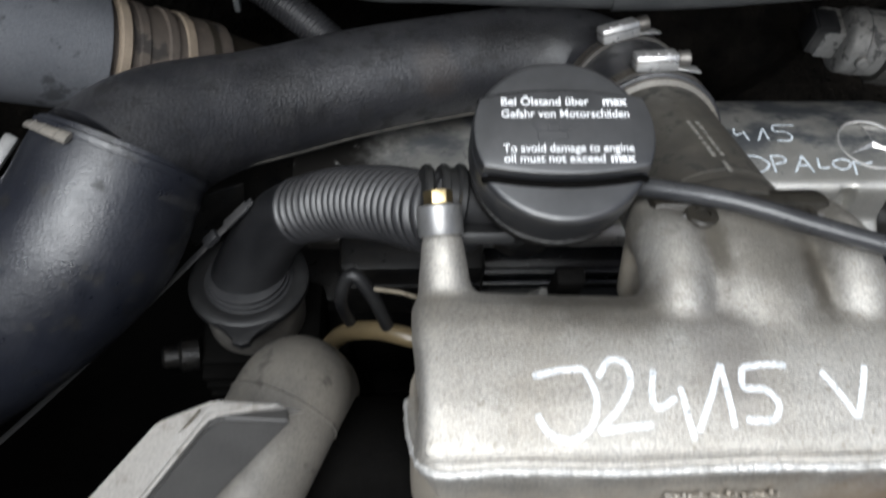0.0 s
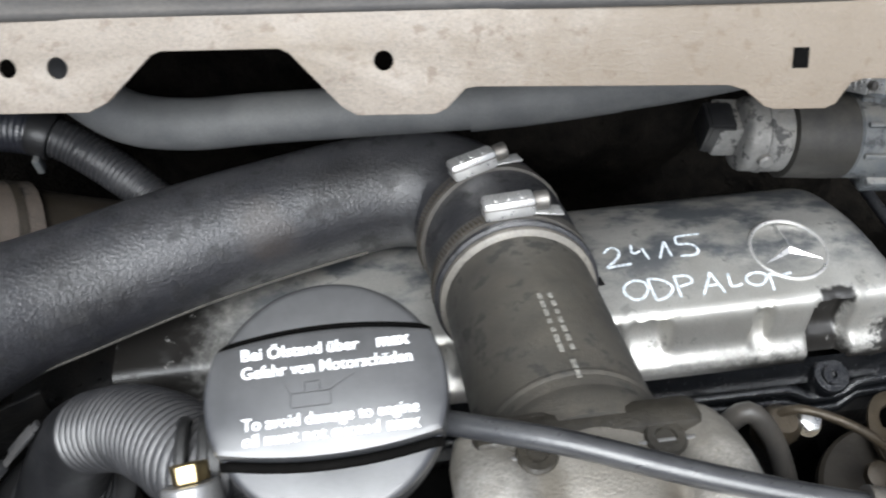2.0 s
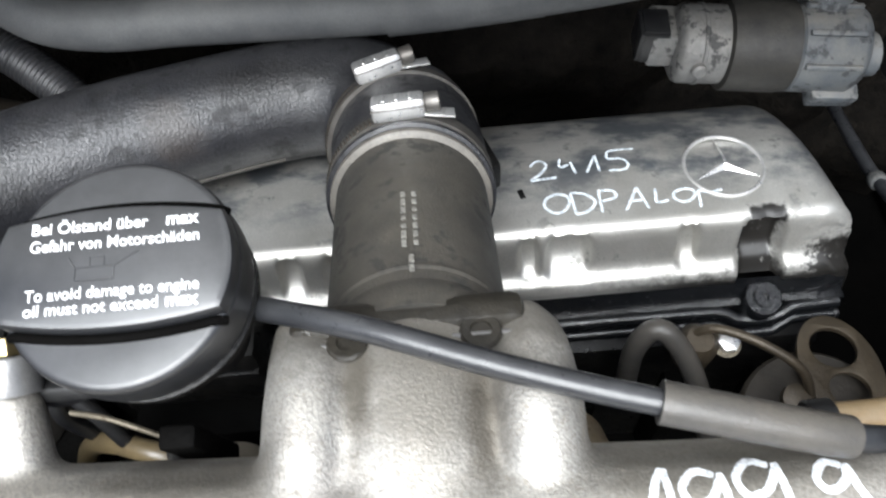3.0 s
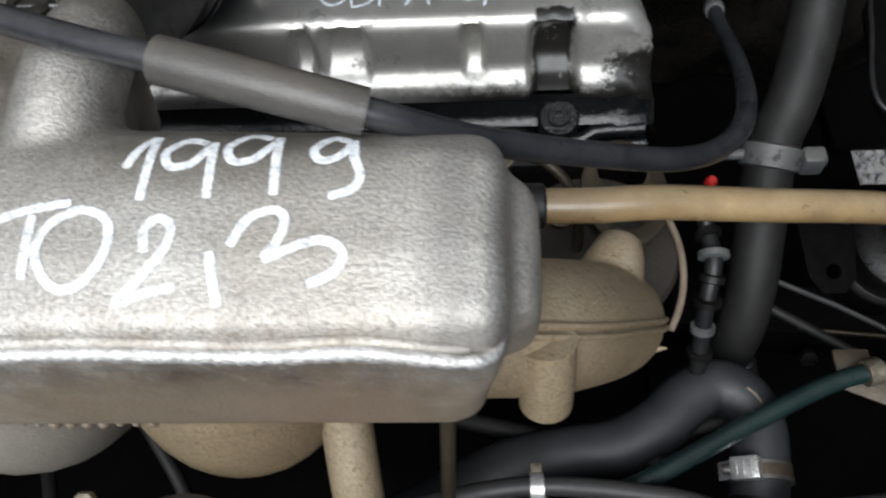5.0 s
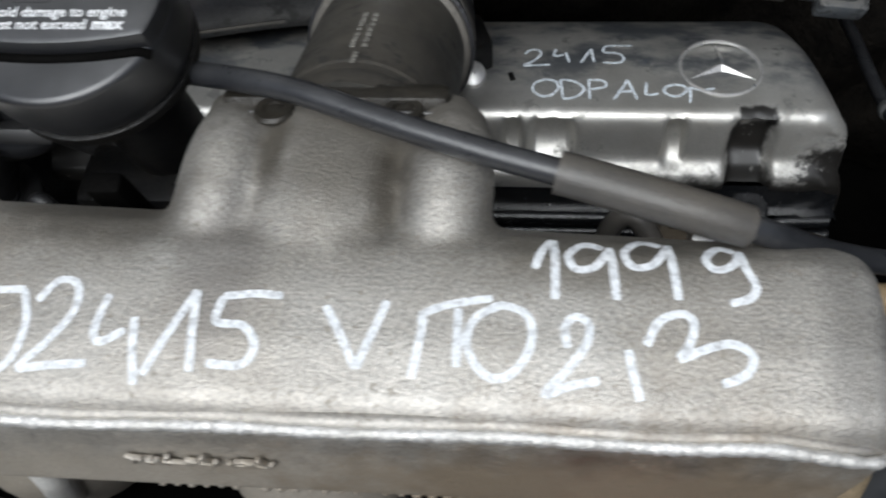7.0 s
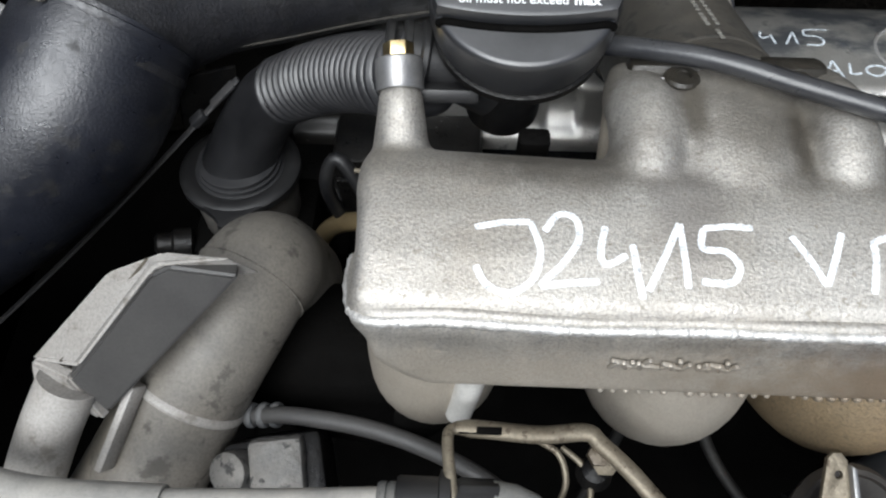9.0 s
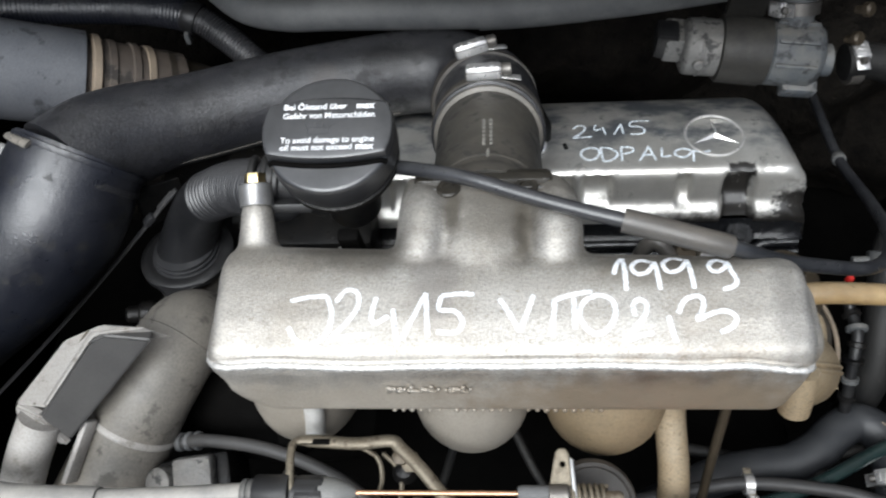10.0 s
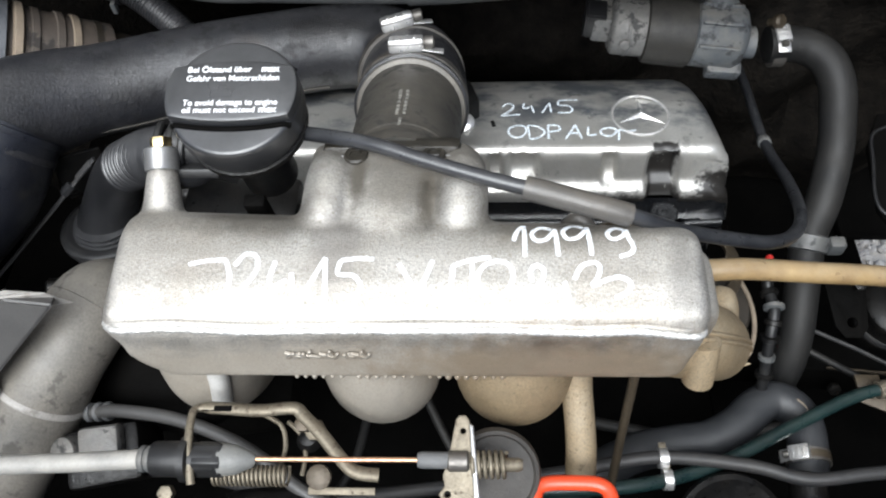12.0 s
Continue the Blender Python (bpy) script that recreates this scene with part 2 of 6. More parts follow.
M_CLIP = surface("grey_plastic_clip", (0.055, 0.060, 0.063), (0.095, 0.098, 0.098), (0.4, 0.6), 0.0, 900, 0.0001, 60, 1.0, dust=DIRT, dust_amount=0.2, spots=(0.03, 0.03, 0.03), spot_scale=160, spot_cut=0.57)
M_RUSTY = surface("brown_oiled_steel", (0.085, 0.066, 0.044), (0.040, 0.032, 0.023), (0.3, 0.55), 0.4, 500, 0.0004, 40, 1.0)
M_FLANK = surface("dark_grey_plastic", (0.020, 0.020, 0.0215), (0.032, 0.031, 0.031), (0.42, 0.58), 0.0, 900, 0.0001, 30, dust=(0.10, 0.095, 0.085), dust_amount=0.15)
M_GROOVE = surface("dirt_in_groove", (0.05, 0.043, 0.033), (0.10, 0.085, 0.065), (0.7, 0.9), 0.0, 900, 0.0002, 120)
M_BONNET = surface("cream_bonnet_paint", (0.72, 0.71, 0.68), (0.64, 0.63, 0.60), (0.35, 0.5), 0.0, 600, 0.0001, 6)
M_GRAVEL = surface("pale_gravel", (0.50, 0.48, 0.45), (0.32, 0.30, 0.28), (0.8, 0.95), 0.0, 300, 0.002, 30, 1.0)


def stain_and_shade_cover(mat):
    """Black oil run down the open recess and over the lower end of the cover, with shade painted in."""
    n, l = links(mat)
    p = n["Principled BSDF"]
    geo = n.new("ShaderNodeNewGeometry")
    sep = n.new("ShaderNodeSeparateXYZ")
    l.new(geo.outputs["Position"], sep.inputs[0])
    tex = n.new("ShaderNodeTexNoise")
    tex.inputs["Scale"].default_value, tex.inputs["Detail"].default_value, tex.inputs["Roughness"].default_value = 150.0, 8.0, 0.7
    l.new(geo.outputs["Position"], tex.inputs["Vector"])

    def op(kind, a, b, c=None):
        m = n.new("ShaderNodeMath")
        m.operation = kind
        for k, v in enumerate((a, b, c)):
            if v is None:
                continue
            if isinstance(v, float):
                m.inputs[k].default_value = v
            else:
                l.new(v, m.inputs[k])
        return m.outputs[0]

    def step(v, a, b):
        m = n.new("ShaderNodeMapRange")
        m.interpolation_type = "SMOOTHSTEP"
        m.inputs["From Min"].default_value, m.inputs["From Max"].default_value = a, b
        l.new(v, m.inputs["Value"])
        return m.outputs[0]
    x, y, z = sep.outputs
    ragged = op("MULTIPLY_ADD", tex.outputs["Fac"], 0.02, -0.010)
    # Oil run, carried up the recess to paint its dark reflection as well.
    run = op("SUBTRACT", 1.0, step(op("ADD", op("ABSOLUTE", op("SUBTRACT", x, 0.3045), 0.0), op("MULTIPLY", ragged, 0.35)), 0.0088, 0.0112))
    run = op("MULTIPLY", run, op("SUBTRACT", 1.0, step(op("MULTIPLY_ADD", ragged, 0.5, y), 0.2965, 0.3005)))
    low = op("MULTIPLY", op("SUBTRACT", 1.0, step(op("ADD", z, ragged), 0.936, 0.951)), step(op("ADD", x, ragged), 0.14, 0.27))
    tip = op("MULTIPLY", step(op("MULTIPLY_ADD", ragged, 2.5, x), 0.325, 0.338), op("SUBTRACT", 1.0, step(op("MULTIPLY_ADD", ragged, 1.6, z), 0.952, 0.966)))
    # Stained left end, with the air pipe's shadow painted into it.
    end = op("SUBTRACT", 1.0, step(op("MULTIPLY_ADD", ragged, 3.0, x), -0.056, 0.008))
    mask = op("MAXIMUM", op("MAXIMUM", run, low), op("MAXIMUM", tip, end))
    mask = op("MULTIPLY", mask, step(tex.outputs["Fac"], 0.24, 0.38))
    old = p.inputs["Base Color"].links[0].from_socket
    mx = n.new("ShaderNodeMix")
    mx.data_type = "RGBA"
    l.new(mask, mx.inputs["Factor"])
    l.new(old, mx.inputs[6])
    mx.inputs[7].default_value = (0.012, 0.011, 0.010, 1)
    l.new(mx.outputs[2], p.inputs["Base Color"])
    l.new(op("MULTIPLY", op("SUBTRACT", 1.0, mask), 0.74), p.inputs["Metallic"])


def thin_paint(mat, low, high, scale):
    """Marker paint that lets the metal through where it is thin."""
    n, l = links(mat)
    geo = n.new("ShaderNodeNewGeometry")
    tex = n.new("ShaderNodeTexNoise")
    tex.inputs["Scale"].default_value, tex.inputs["Detail"].default_value, tex.inputs["Roughness"].default_value = scale, 6.0, 0.75
    l.new(geo.outputs["Position"], tex.inputs["Vector"])
    r = n.new("ShaderNodeMapRange")
    r.inputs["From Min"].default_value, r.inputs["From Max"].default_value = 0.30, 0.52
    r.inputs["To Min"].default_value, r.inputs["To Max"].default_value = low, high
    l.new(tex.outputs["Fac"], r.inputs["Value"])
    l.new(r.outputs[0], n["Principled BSDF"].inputs["Alpha"])


def side_tone(mat, axis, start, end, colour, amount, metal):
    """A tone that sets in towards one side of a casting, with a ragged edge."""
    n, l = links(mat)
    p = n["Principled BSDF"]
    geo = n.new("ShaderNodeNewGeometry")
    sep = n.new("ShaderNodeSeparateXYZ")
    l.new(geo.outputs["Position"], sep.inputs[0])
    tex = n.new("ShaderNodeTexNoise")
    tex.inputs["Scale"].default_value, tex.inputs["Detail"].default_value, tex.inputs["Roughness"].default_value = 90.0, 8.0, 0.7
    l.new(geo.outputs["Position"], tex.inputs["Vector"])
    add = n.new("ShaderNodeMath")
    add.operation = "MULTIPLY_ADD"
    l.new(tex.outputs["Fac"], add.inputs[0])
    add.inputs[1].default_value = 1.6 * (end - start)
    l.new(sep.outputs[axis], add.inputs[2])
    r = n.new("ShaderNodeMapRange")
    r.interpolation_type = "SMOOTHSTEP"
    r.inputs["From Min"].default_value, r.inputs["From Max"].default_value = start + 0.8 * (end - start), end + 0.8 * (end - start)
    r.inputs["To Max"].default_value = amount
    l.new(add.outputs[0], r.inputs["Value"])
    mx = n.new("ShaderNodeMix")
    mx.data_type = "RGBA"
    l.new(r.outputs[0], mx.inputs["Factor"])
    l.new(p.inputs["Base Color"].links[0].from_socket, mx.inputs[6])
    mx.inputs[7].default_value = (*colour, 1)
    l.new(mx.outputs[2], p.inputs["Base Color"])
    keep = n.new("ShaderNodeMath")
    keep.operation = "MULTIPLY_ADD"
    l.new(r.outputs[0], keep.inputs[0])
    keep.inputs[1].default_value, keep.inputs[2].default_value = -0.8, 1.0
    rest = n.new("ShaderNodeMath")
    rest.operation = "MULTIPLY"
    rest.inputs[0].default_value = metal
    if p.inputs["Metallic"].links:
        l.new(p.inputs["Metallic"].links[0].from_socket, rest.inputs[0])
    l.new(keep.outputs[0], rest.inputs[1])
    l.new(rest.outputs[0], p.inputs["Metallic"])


# Greasy towards the flange, with the back's dark reflection painted in.
side_tone(M_CAST, 1, 0.150, 0.182, (0.085, 0.077, 0.064), 0.85, 0.85)
# Tan dirt on the front face below the lip.
side_tone(M_CAST, 2, 1.100, 1.078, (0.32, 0.275, 0.215), 0.60, 0.85)


def blot(mat, centre, radii, colour, amount, ragged):
    """A patch of another tone, with a shape of its own and a ragged edge."""
    n, l = links(mat)
    p = n["Principled BSDF"]
    geo = n.new("ShaderNodeNewGeometry")
    mp = n.new("ShaderNodeMapping")
    mp.inputs["Scale"].default_value = tuple(1 / q for q in radii)
    mp.inputs["Location"].default_value = tuple(-c / q for c, q in zip(centre, radii))
    l.new(geo.outputs["Position"], mp.inputs["Vector"])
    far = n.new("ShaderNodeVectorMath")
    far.operation = "LENGTH"
    l.new(mp.outputs[0], far.inputs[0])
    tex = n.new("ShaderNodeTexNoise")
    tex.inputs["Scale"].default_value, tex.inputs["Detail"].default_value, tex.inputs["Roughness"].default_value = 70.0, 8.0, 0.68
    l.new(geo.outputs["Position"], tex.inputs["Vector"])
    add = n.new("ShaderNodeMath")
    add.operation = "MULTIPLY_ADD"
    l.new(tex.outputs["Fac"], add.inputs[0])
    add.inputs[1].default_value = ragged
    l.new(far.outputs["Value"], add.inputs[2])
    edge = n.new("ShaderNodeMapRange")
    edge.interpolation_type = "SMOOTHSTEP"
    edge.inputs["From Min"].default_value, edge.inputs["From Max"].default_value = 1.15 + ragged * 0.5, 0.35 + ragged * 0.5
    edge.inputs["To Max"].default_value = amount
    l.new(add.outputs[0], edge.inputs["Value"])
    mx = n.new("ShaderNodeMix")
    mx.data_type = "RGBA"
    l.new(edge.outputs[0], mx.inputs["Factor"])
    l.new(p.inputs["Base Color"].links[0].from_socket, mx.inputs[6])
    mx.inputs[7].default_value = (*colour, 1)
    l.new(mx.outputs[2], p.inputs["Base Color"])


blot(M_CAST, (0.205, 0.066, 1.072), (0.110, 0.040, 0.038), (0.200, 0.148, 0.094), 0.75, 1.3)
# Grease on the middle of the throat.
blot(M_CAST, (0.128, 0.158, 1.108), (0.030, 0.034, 0.03), (0.185, 0.170, 0.145), 0.70, 1.3)
# Stain plus the valleys' shade, painted along the inner sides of both bosses.
blot(M_CAST, (0.103, 0.160, 1.100), (0.007, 0.024, 0.03), (0.10, 0.088, 0.070), 0.8, 0.9)
blot(M_CAST, (0.1405, 0.150, 1.100), (0.008, 0.022, 0.03), (0.12, 0.105, 0.084), 0.75, 0.9)
blot(M_CAST, (0.262, 0.100, 1.100), (0.010, 0.040, 0.02), (0.22, 0.21, 0.195), 0.65, 1.0)
blot(M_CAST, (0.060, 0.135, 1.105), (0.045, 0.020, 0.03), (0.19, 0.172, 0.145), 0.7, 1.3)
blot(M_CAST, (0.096, 0.117, 1.112), (0.016, 0.030, 0.02), (0.26, 0.242, 0.225), 0.6, 1.2)
blot(M_CAST, (0.205, 0.130, 1.105), (0.060, 0.022, 0.03), (0.215, 0.195, 0.16), 0.65, 1.3)


def burnt(mat):
    """Dull blue-black burnt patches on the far half of the cover's top."""
    n, l = links(mat)
    p = n["Principled BSDF"]
    geo = n.new("ShaderNodeNewGeometry")
    sep = n.new("ShaderNodeSeparateXYZ")
    l.new(geo.outputs["Position"], sep.inputs[0])
    mp = n.new("ShaderNodeMapping")
    mp.inputs["Scale"].default_value, mp.inputs["Rotation"].default_value = (26, 48, 30), (0, 0, 0.5)
    l.new(geo.outputs["Position"], mp.inputs["Vector"])
    tex = n.new("ShaderNodeTexNoise")
    tex.inputs["Scale"].default_value, tex.inputs["Detail"].default_value, tex.inputs["Roughness"].default_value = 1.0, 7.0, 0.62
    l.new(mp.outputs[0], tex.inputs["Vector"])

    def step(v, a, b, hi=1.0):
        m = n.new("ShaderNodeMapRange")
        m.interpolation_type = "SMOOTHSTEP"
        m.inputs["From Min"].default_value, m.inputs["From Max"].default_value, m.inputs["To Max"].default_value = a, b, hi
        l.new(v, m.inputs["Value"])
        return m.outputs[0]
    mul = n.new("ShaderNodeMath")
    mul.operation = "MULTIPLY"
    l.new(step(tex.outputs["Fac"], 0.42, 0.62, 0.9), mul.inputs[0])
    l.new(step(sep.outputs[1], 0.296, 0.335), mul.inputs[1])
    mx = n.new("ShaderNodeMix")
    mx.data_type = "RGBA"
    l.new(mul.outputs[0], mx.inputs["Factor"])
    l.new(p.inputs["Base Color"].links[0].from_socket, mx.inputs[6])
    mx.inputs[7].default_value = (0.13, 0.145, 0.165, 1)
    l.new(mx.outputs[2], p.inputs["Base Color"])


blot(M_CREAM, (0.200, 0.278, 1.172), (0.150, 0.045, 0.045), (0.115, 0.090, 0.065), 0.80, 1.5)
blot(M_CREAM, (0.020, 0.300, 1.170), (0.050, 0.020, 0.016), (0.17, 0.14, 0.105), 0.5, 1.5)
blot(M_FILTER, (-0.128, 0.070, 0.975), (0.030, 0.030, 0.028), (0.30, 0.265, 0.215), 0.65, 1.4)
blot(M_FILTER, (-0.092, 0.105, 1.000), (0.020, 0.024, 0.030), (0.070, 0.064, 0.056), 0.55, 1.5)
blot(M_RUBBER, (0.000, 0.338, 1.030), (0.016, 0.020, 0.020), (0.045, 0.036, 0.030), 0.4, 1.6)
blot(M_RUBBER, (-0.090, 0.305, 1.040), (0.045, 0.022, 0.020), (0.0045, 0.0043, 0.0050), 0.8, 1.9)
blot(M_RUBBER, (0.050, 0.360, 1.035), (0.050, 0.014, 0.014), (0.0045, 0.0043, 0.0050), 0.8, 1.9)
burnt(M_COVER)
stain_and_shade_cover(M_COVER)
thin_paint(M_PAINT, 0.35, 0.97, 420.0)
thin_paint(M_CHALK, 0.18, 0.9, 380.0)
thin_paint(M_GREYPRINT, 0.1, 0.9, 900.0)


# ---- mesh helpers ----
def finish(name, bm, mat, parent=None, label="", smooth=40.0):
    mesh = bpy.data.meshes.new(name)
    bmesh.ops.recalc_face_normals(bm, faces=bm.faces)
    for f in bm.faces:
        f.smooth = True
    for e in bm.edges:
        if len(e.link_faces) == 2 and e.calc_face_angle(0.0) > radians(smooth):
            e.smooth = False
    bm.to_mesh(mesh)
    bm.free()
    mesh.materials.append(mat)
    ob = new(name, mesh)
    if parent:
        ob.parent = parent
        ob.matrix_parent_inverse = parent.matrix_basis.inverted()
    if label:
        ob["label"] = label
    return ob


def part(name, bm, mat, parent, label="", smooth=40.0):
    return finish(name, bm, mat, parent, label, smooth)


def thing(name, at, label, category, group="", kind=""):
    ob = new(name)
    ob.location = at
    ob.empty_display_size = 0.01
    bpy.context.view_layer.update()
    return tagged(ob, label, category, group, kind)


def spline(points, steps=8):
    """A smooth line through the points (Catmull-Rom)."""
    p = [Vector(q) for q in points]
    p = [p[0] * 2 - p[1]] + p + [p[-1] * 2 - p[-2]]
    out = []
    for i in range(1, len(p) - 2):
        for k in range(steps):
            t = k / steps
            a, b, c, d = p[i - 1:i + 3]
            out.append(0.5 * (2 * b + (c - a) * t + (2 * a - 5 * b + 4 * c - d) * t * t + (3 * b - a - 3 * c + d) * t ** 3))
    return out + [p[-2]]


def tube(line, radius, seg=20, bm=None, caps=True, flat=1.0, bore=0.0):
    """Sweep a ring along line. radius: a number or a function of 0..1 along the length."""
    bm = bm or bmesh.new()
    n = len(line)
    rad = radius if callable(radius) else (lambda s: radius)
    lengths = [0.0]
    for a, b in zip(line, line[1:]):
        lengths.append(lengths[-1] + (b - a).length)
    up, rings = None, []
    for i, c in enumerate(line):
        d = (line[min(i + 1, n - 1)] - line[max(i - 1, 0)]).normalized()
        if up is None:
            up = Vector((0, 0, 1)) if abs(d.z) < 0.9 else Vector((0, 1, 0))
        side = d.cross(up).normalized()
        up = side.cross(d).normalized()
        r = rad(lengths[i] / lengths[-1])
        rings.append([bm.verts.new(c + r * (math.cos(a) * side + flat * math.sin(a) * up)) for a in (2 * math.pi * k / seg for k in range(seg))])
    for r0, r1 in zip(rings, rings[1:]):
        for k in range(seg):
            bm.faces.new((r0[k], r0[(k + 1) % seg], r1[(k + 1) % seg], r1[k]))
    if caps:
        bm.faces.new(rings[0][::-1])
        bm.faces.new(rings[-1])
    return bm


def dense(line, n):
    """The same line cut into n even steps."""
    cum = [0.0]
    for a, b in zip(line, line[1:]):
        cum.append(cum[-1] + (b - a).length)
    out, j = [], 0
    for k in range(n + 1):
        s = cum[-1] * k / n
        while j < len(line) - 2 and cum[j + 1] < s:
            j += 1
        f = (s - cum[j]) / max(cum[j + 1] - cum[j], 1e-9)
        out.append(line[j].lerp(line[j + 1], min(f, 1.0)))
    return out


def frame_of(at, axis, hint=(0, 0, 1)):
    """A pose at a point whose z runs along axis."""
    z = Vector(axis).normalized()
    x = Vector(hint).cross(z)
    if x.length < 1e-4:
        x = Vector((1, 0, 0)).cross(z)
    x.normalize()
    y = z.cross(x)
    m = Matrix((x, y, z)).transposed().to_4x4()
    return Matrix.Translation(at) @ m


def lathe(profile, m, seg=32, bm=None):
    """Turn (radius, height) pairs round the z axis of the pose m."""
    bm = bm or bmesh.new()
    rings = []
    for r, h in profile:
        rings.append([bm.verts.new(m @ Vector((max(r, 1e-5) * math.cos(a), max(r, 1e-5) * math.sin(a), h))) for a in (2 * math.pi * k / seg for k in range(seg))])
    for r0, r1 in zip(rings, rings[1:]):
        for k in range(seg):
            bm.faces.new((r0[k], r0[(k + 1) % seg], r1[(k + 1) % seg], r1[k]))
    bm.faces.new(rings[0][::-1])
    bm.faces.new(rings[-1])
    return bm


def block(m, size, bevel=0.001, bm=None, segments=2):
    """A bevelled block of that size, centred at the pose m."""
    own = bmesh.new()
    bmesh.ops.create_cube(own, size=1.0, matrix=m @ Matrix.Diagonal((*size, 1)))
    if bevel:
        bmesh.ops.bevel(own, geom=list(own.edges), offset=bevel, segments=segments, affect="EDGES", profile=0.5)
    return merge(bm, own)


def merge(bm, own):
    if bm is None:
        return own
    mesh = bpy.data.meshes.new("joined")
    own.to_mesh(mesh)
    own.free()
    bm.from_mesh(mesh)
    bpy.data.meshes.remove(mesh)
    return bm


def plate(outline, thick, m, bevel=0.0, bm=None, holes=()):
    """A flat sheet from an outline in the pose's x and y, with thickness along its z; holes are (x, y, radius)."""
    own = bmesh.new()
    loops = [outline] + [[(x + r * math.cos(-a), y + r * math.sin(-a)) for a in (2 * math.pi * k / 20 for k in range(20))] for x, y, r in holes]
    edges = []
    for loop in loops:
        vs = [own.verts.new((x, y, 0)) for x, y in loop]
        edges += [own.edges.new((vs[k], vs[(k + 1) % len(vs)])) for k in range(len(vs))]
    bmesh.ops.triangle_fill(own, edges=edges, use_beauty=True, use_dissolve=True)
    faces = list(own.faces)
    ext = bmesh.ops.extrude_face_region(own, geom=faces)
    bmesh.ops.translate(own, vec=(0, 0, thick), verts=[v for v in ext["geom"] if isinstance(v, bmesh.types.BMVert)])
    bmesh.ops.recalc_face_normals(own, faces=own.faces)
    if bevel:
        sharp = [e for e in own.edges if len(e.link_faces) == 2 and e.calc_face_angle(0) > 1.0]
        bmesh.ops.bevel(own, geom=sharp, offset=bevel, segments=2, affect="EDGES", profile=0.5)
    bmesh.ops.transform(own, matrix=m, verts=own.verts)
    return merge(bm, own)


def hexnut(m, across, high, bm=None, hole=0.0):
    r = across / 2 / math.cos(math.pi / 6)
    own = bmesh.new()
    top, low = [], []
    for k in range(6):
        a = math.pi / 3 * k
        low.append(own.verts.new((r * math.cos(a), r * math.sin(a), 0)))
        top.append(own.verts.new((r * math.cos(a), r * math.sin(a), high)))
    own.faces.new(low[::-1])
    own.faces.new(top)
    for k in range(6):
        own.faces.new((low[k], low[(k + 1) % 6], top[(k + 1) % 6], top[k]))
    bmesh.ops.bevel(own, geom=list(own.edges), offset=across * 0.05, segments=2, affect="EDGES", profile=0.5)
    bmesh.ops.transform(own, matrix=m, verts=own.verts)
    return merge(bm, own)


def soften(ob, voxel, rounds=6, factor=0.5):
    """Melt overlapping pieces of one casting into one skin with filleted joints."""
    r = ob.modifiers.new("melt", "REMESH")
    r.mode, r.voxel_size, r.use_smooth_shade = "VOXEL", voxel, True
    s = ob.modifiers.new("fillet", "SMOOTH")
    s.iterations, s.factor = rounds, factor
    return ob


def worm_clamp(name, at, axis, radius, angle, label, width=0.009, group=""):
    """A hose clamp: a band with cut threads, its housing and its screw. angle: where the housing sits, in degrees round the axis."""
    m = frame_of(at, axis)
    th = thing(name, at, label, "hose clamp", group)
    band = bmesh.new()
    lathe([(radius - 0.0003, -width / 2), (radius + 0.0007, -width / 2), (radius + 0.0007, width / 2), (radius - 0.0003, width / 2)], m, 48, band)
    part("band", band, M_BAND, th)
    threads = bmesh.new()
    for k in range(26):
        a = radians(angle - 14 - 3.2 * k)
        q = m @ Matrix.Rotation(a, 4, "Z") @ Matrix.Translation((radius + 0.0008, 0, 0)) @ Matrix.Rotation(radians(14), 4, "X")
        block(q, (0.0006, 0.0009, width * 0.62), 0.0, threads)
    part("thread", threads, M_RUSTY, th)
    k = 1.0 if radius > 0.02 else 0.6
    q = m @ Matrix.Rotation(radians(angle), 4, "Z") @ Matrix.Translation((radius + 0.0040 * k, 0, 0))
    house = part("housing", block(q, (0.0095 * k, 0.024 * k, width * 1.25), 0.0020 * k), M_STEEL, th, "bright steel screw housing")
    for u in (-0.006, 0.0, 0.006):
        part("stamped_rib", block(q @ Matrix.Translation((0.0047 * k, u * k, 0)), (0.0008, 0.0016 * k, width * 0.8), 0.0003), M_STEEL, house)
    part("seam", block(q @ Matrix.Translation((0.0012 * k, 0, 0)), (0.0008, 0.0245 * k, width * 1.27), 0.0002), M_BAND, house)
    s = q @ Matrix.Translation((0.0005, 0.0118 * k, 0)) @ Matrix.Rotation(radians(-90), 4, "X")
    screw = lathe([(0.0036 * k, 0), (0.0044 * k, 0.001), (0.0044 * k, 0.0065 * k), (0.0026 * k, 0.0072 * k), (0.0026 * k, 0.006 * k)], s, 16)
    part("screw", screw, M_BAND, th)
    tail = m @ Matrix.Rotation(radians(angle + 24), 4, "Z") @ Matrix.Translation((radius + 0.0028, 0, 0)) @ Matrix.Rotation(radians(-12), 4, "Z")
    part("band_tail", block(tail, (0.0008, 0.016, width), 0.0002), M_STEEL, th)
    return th


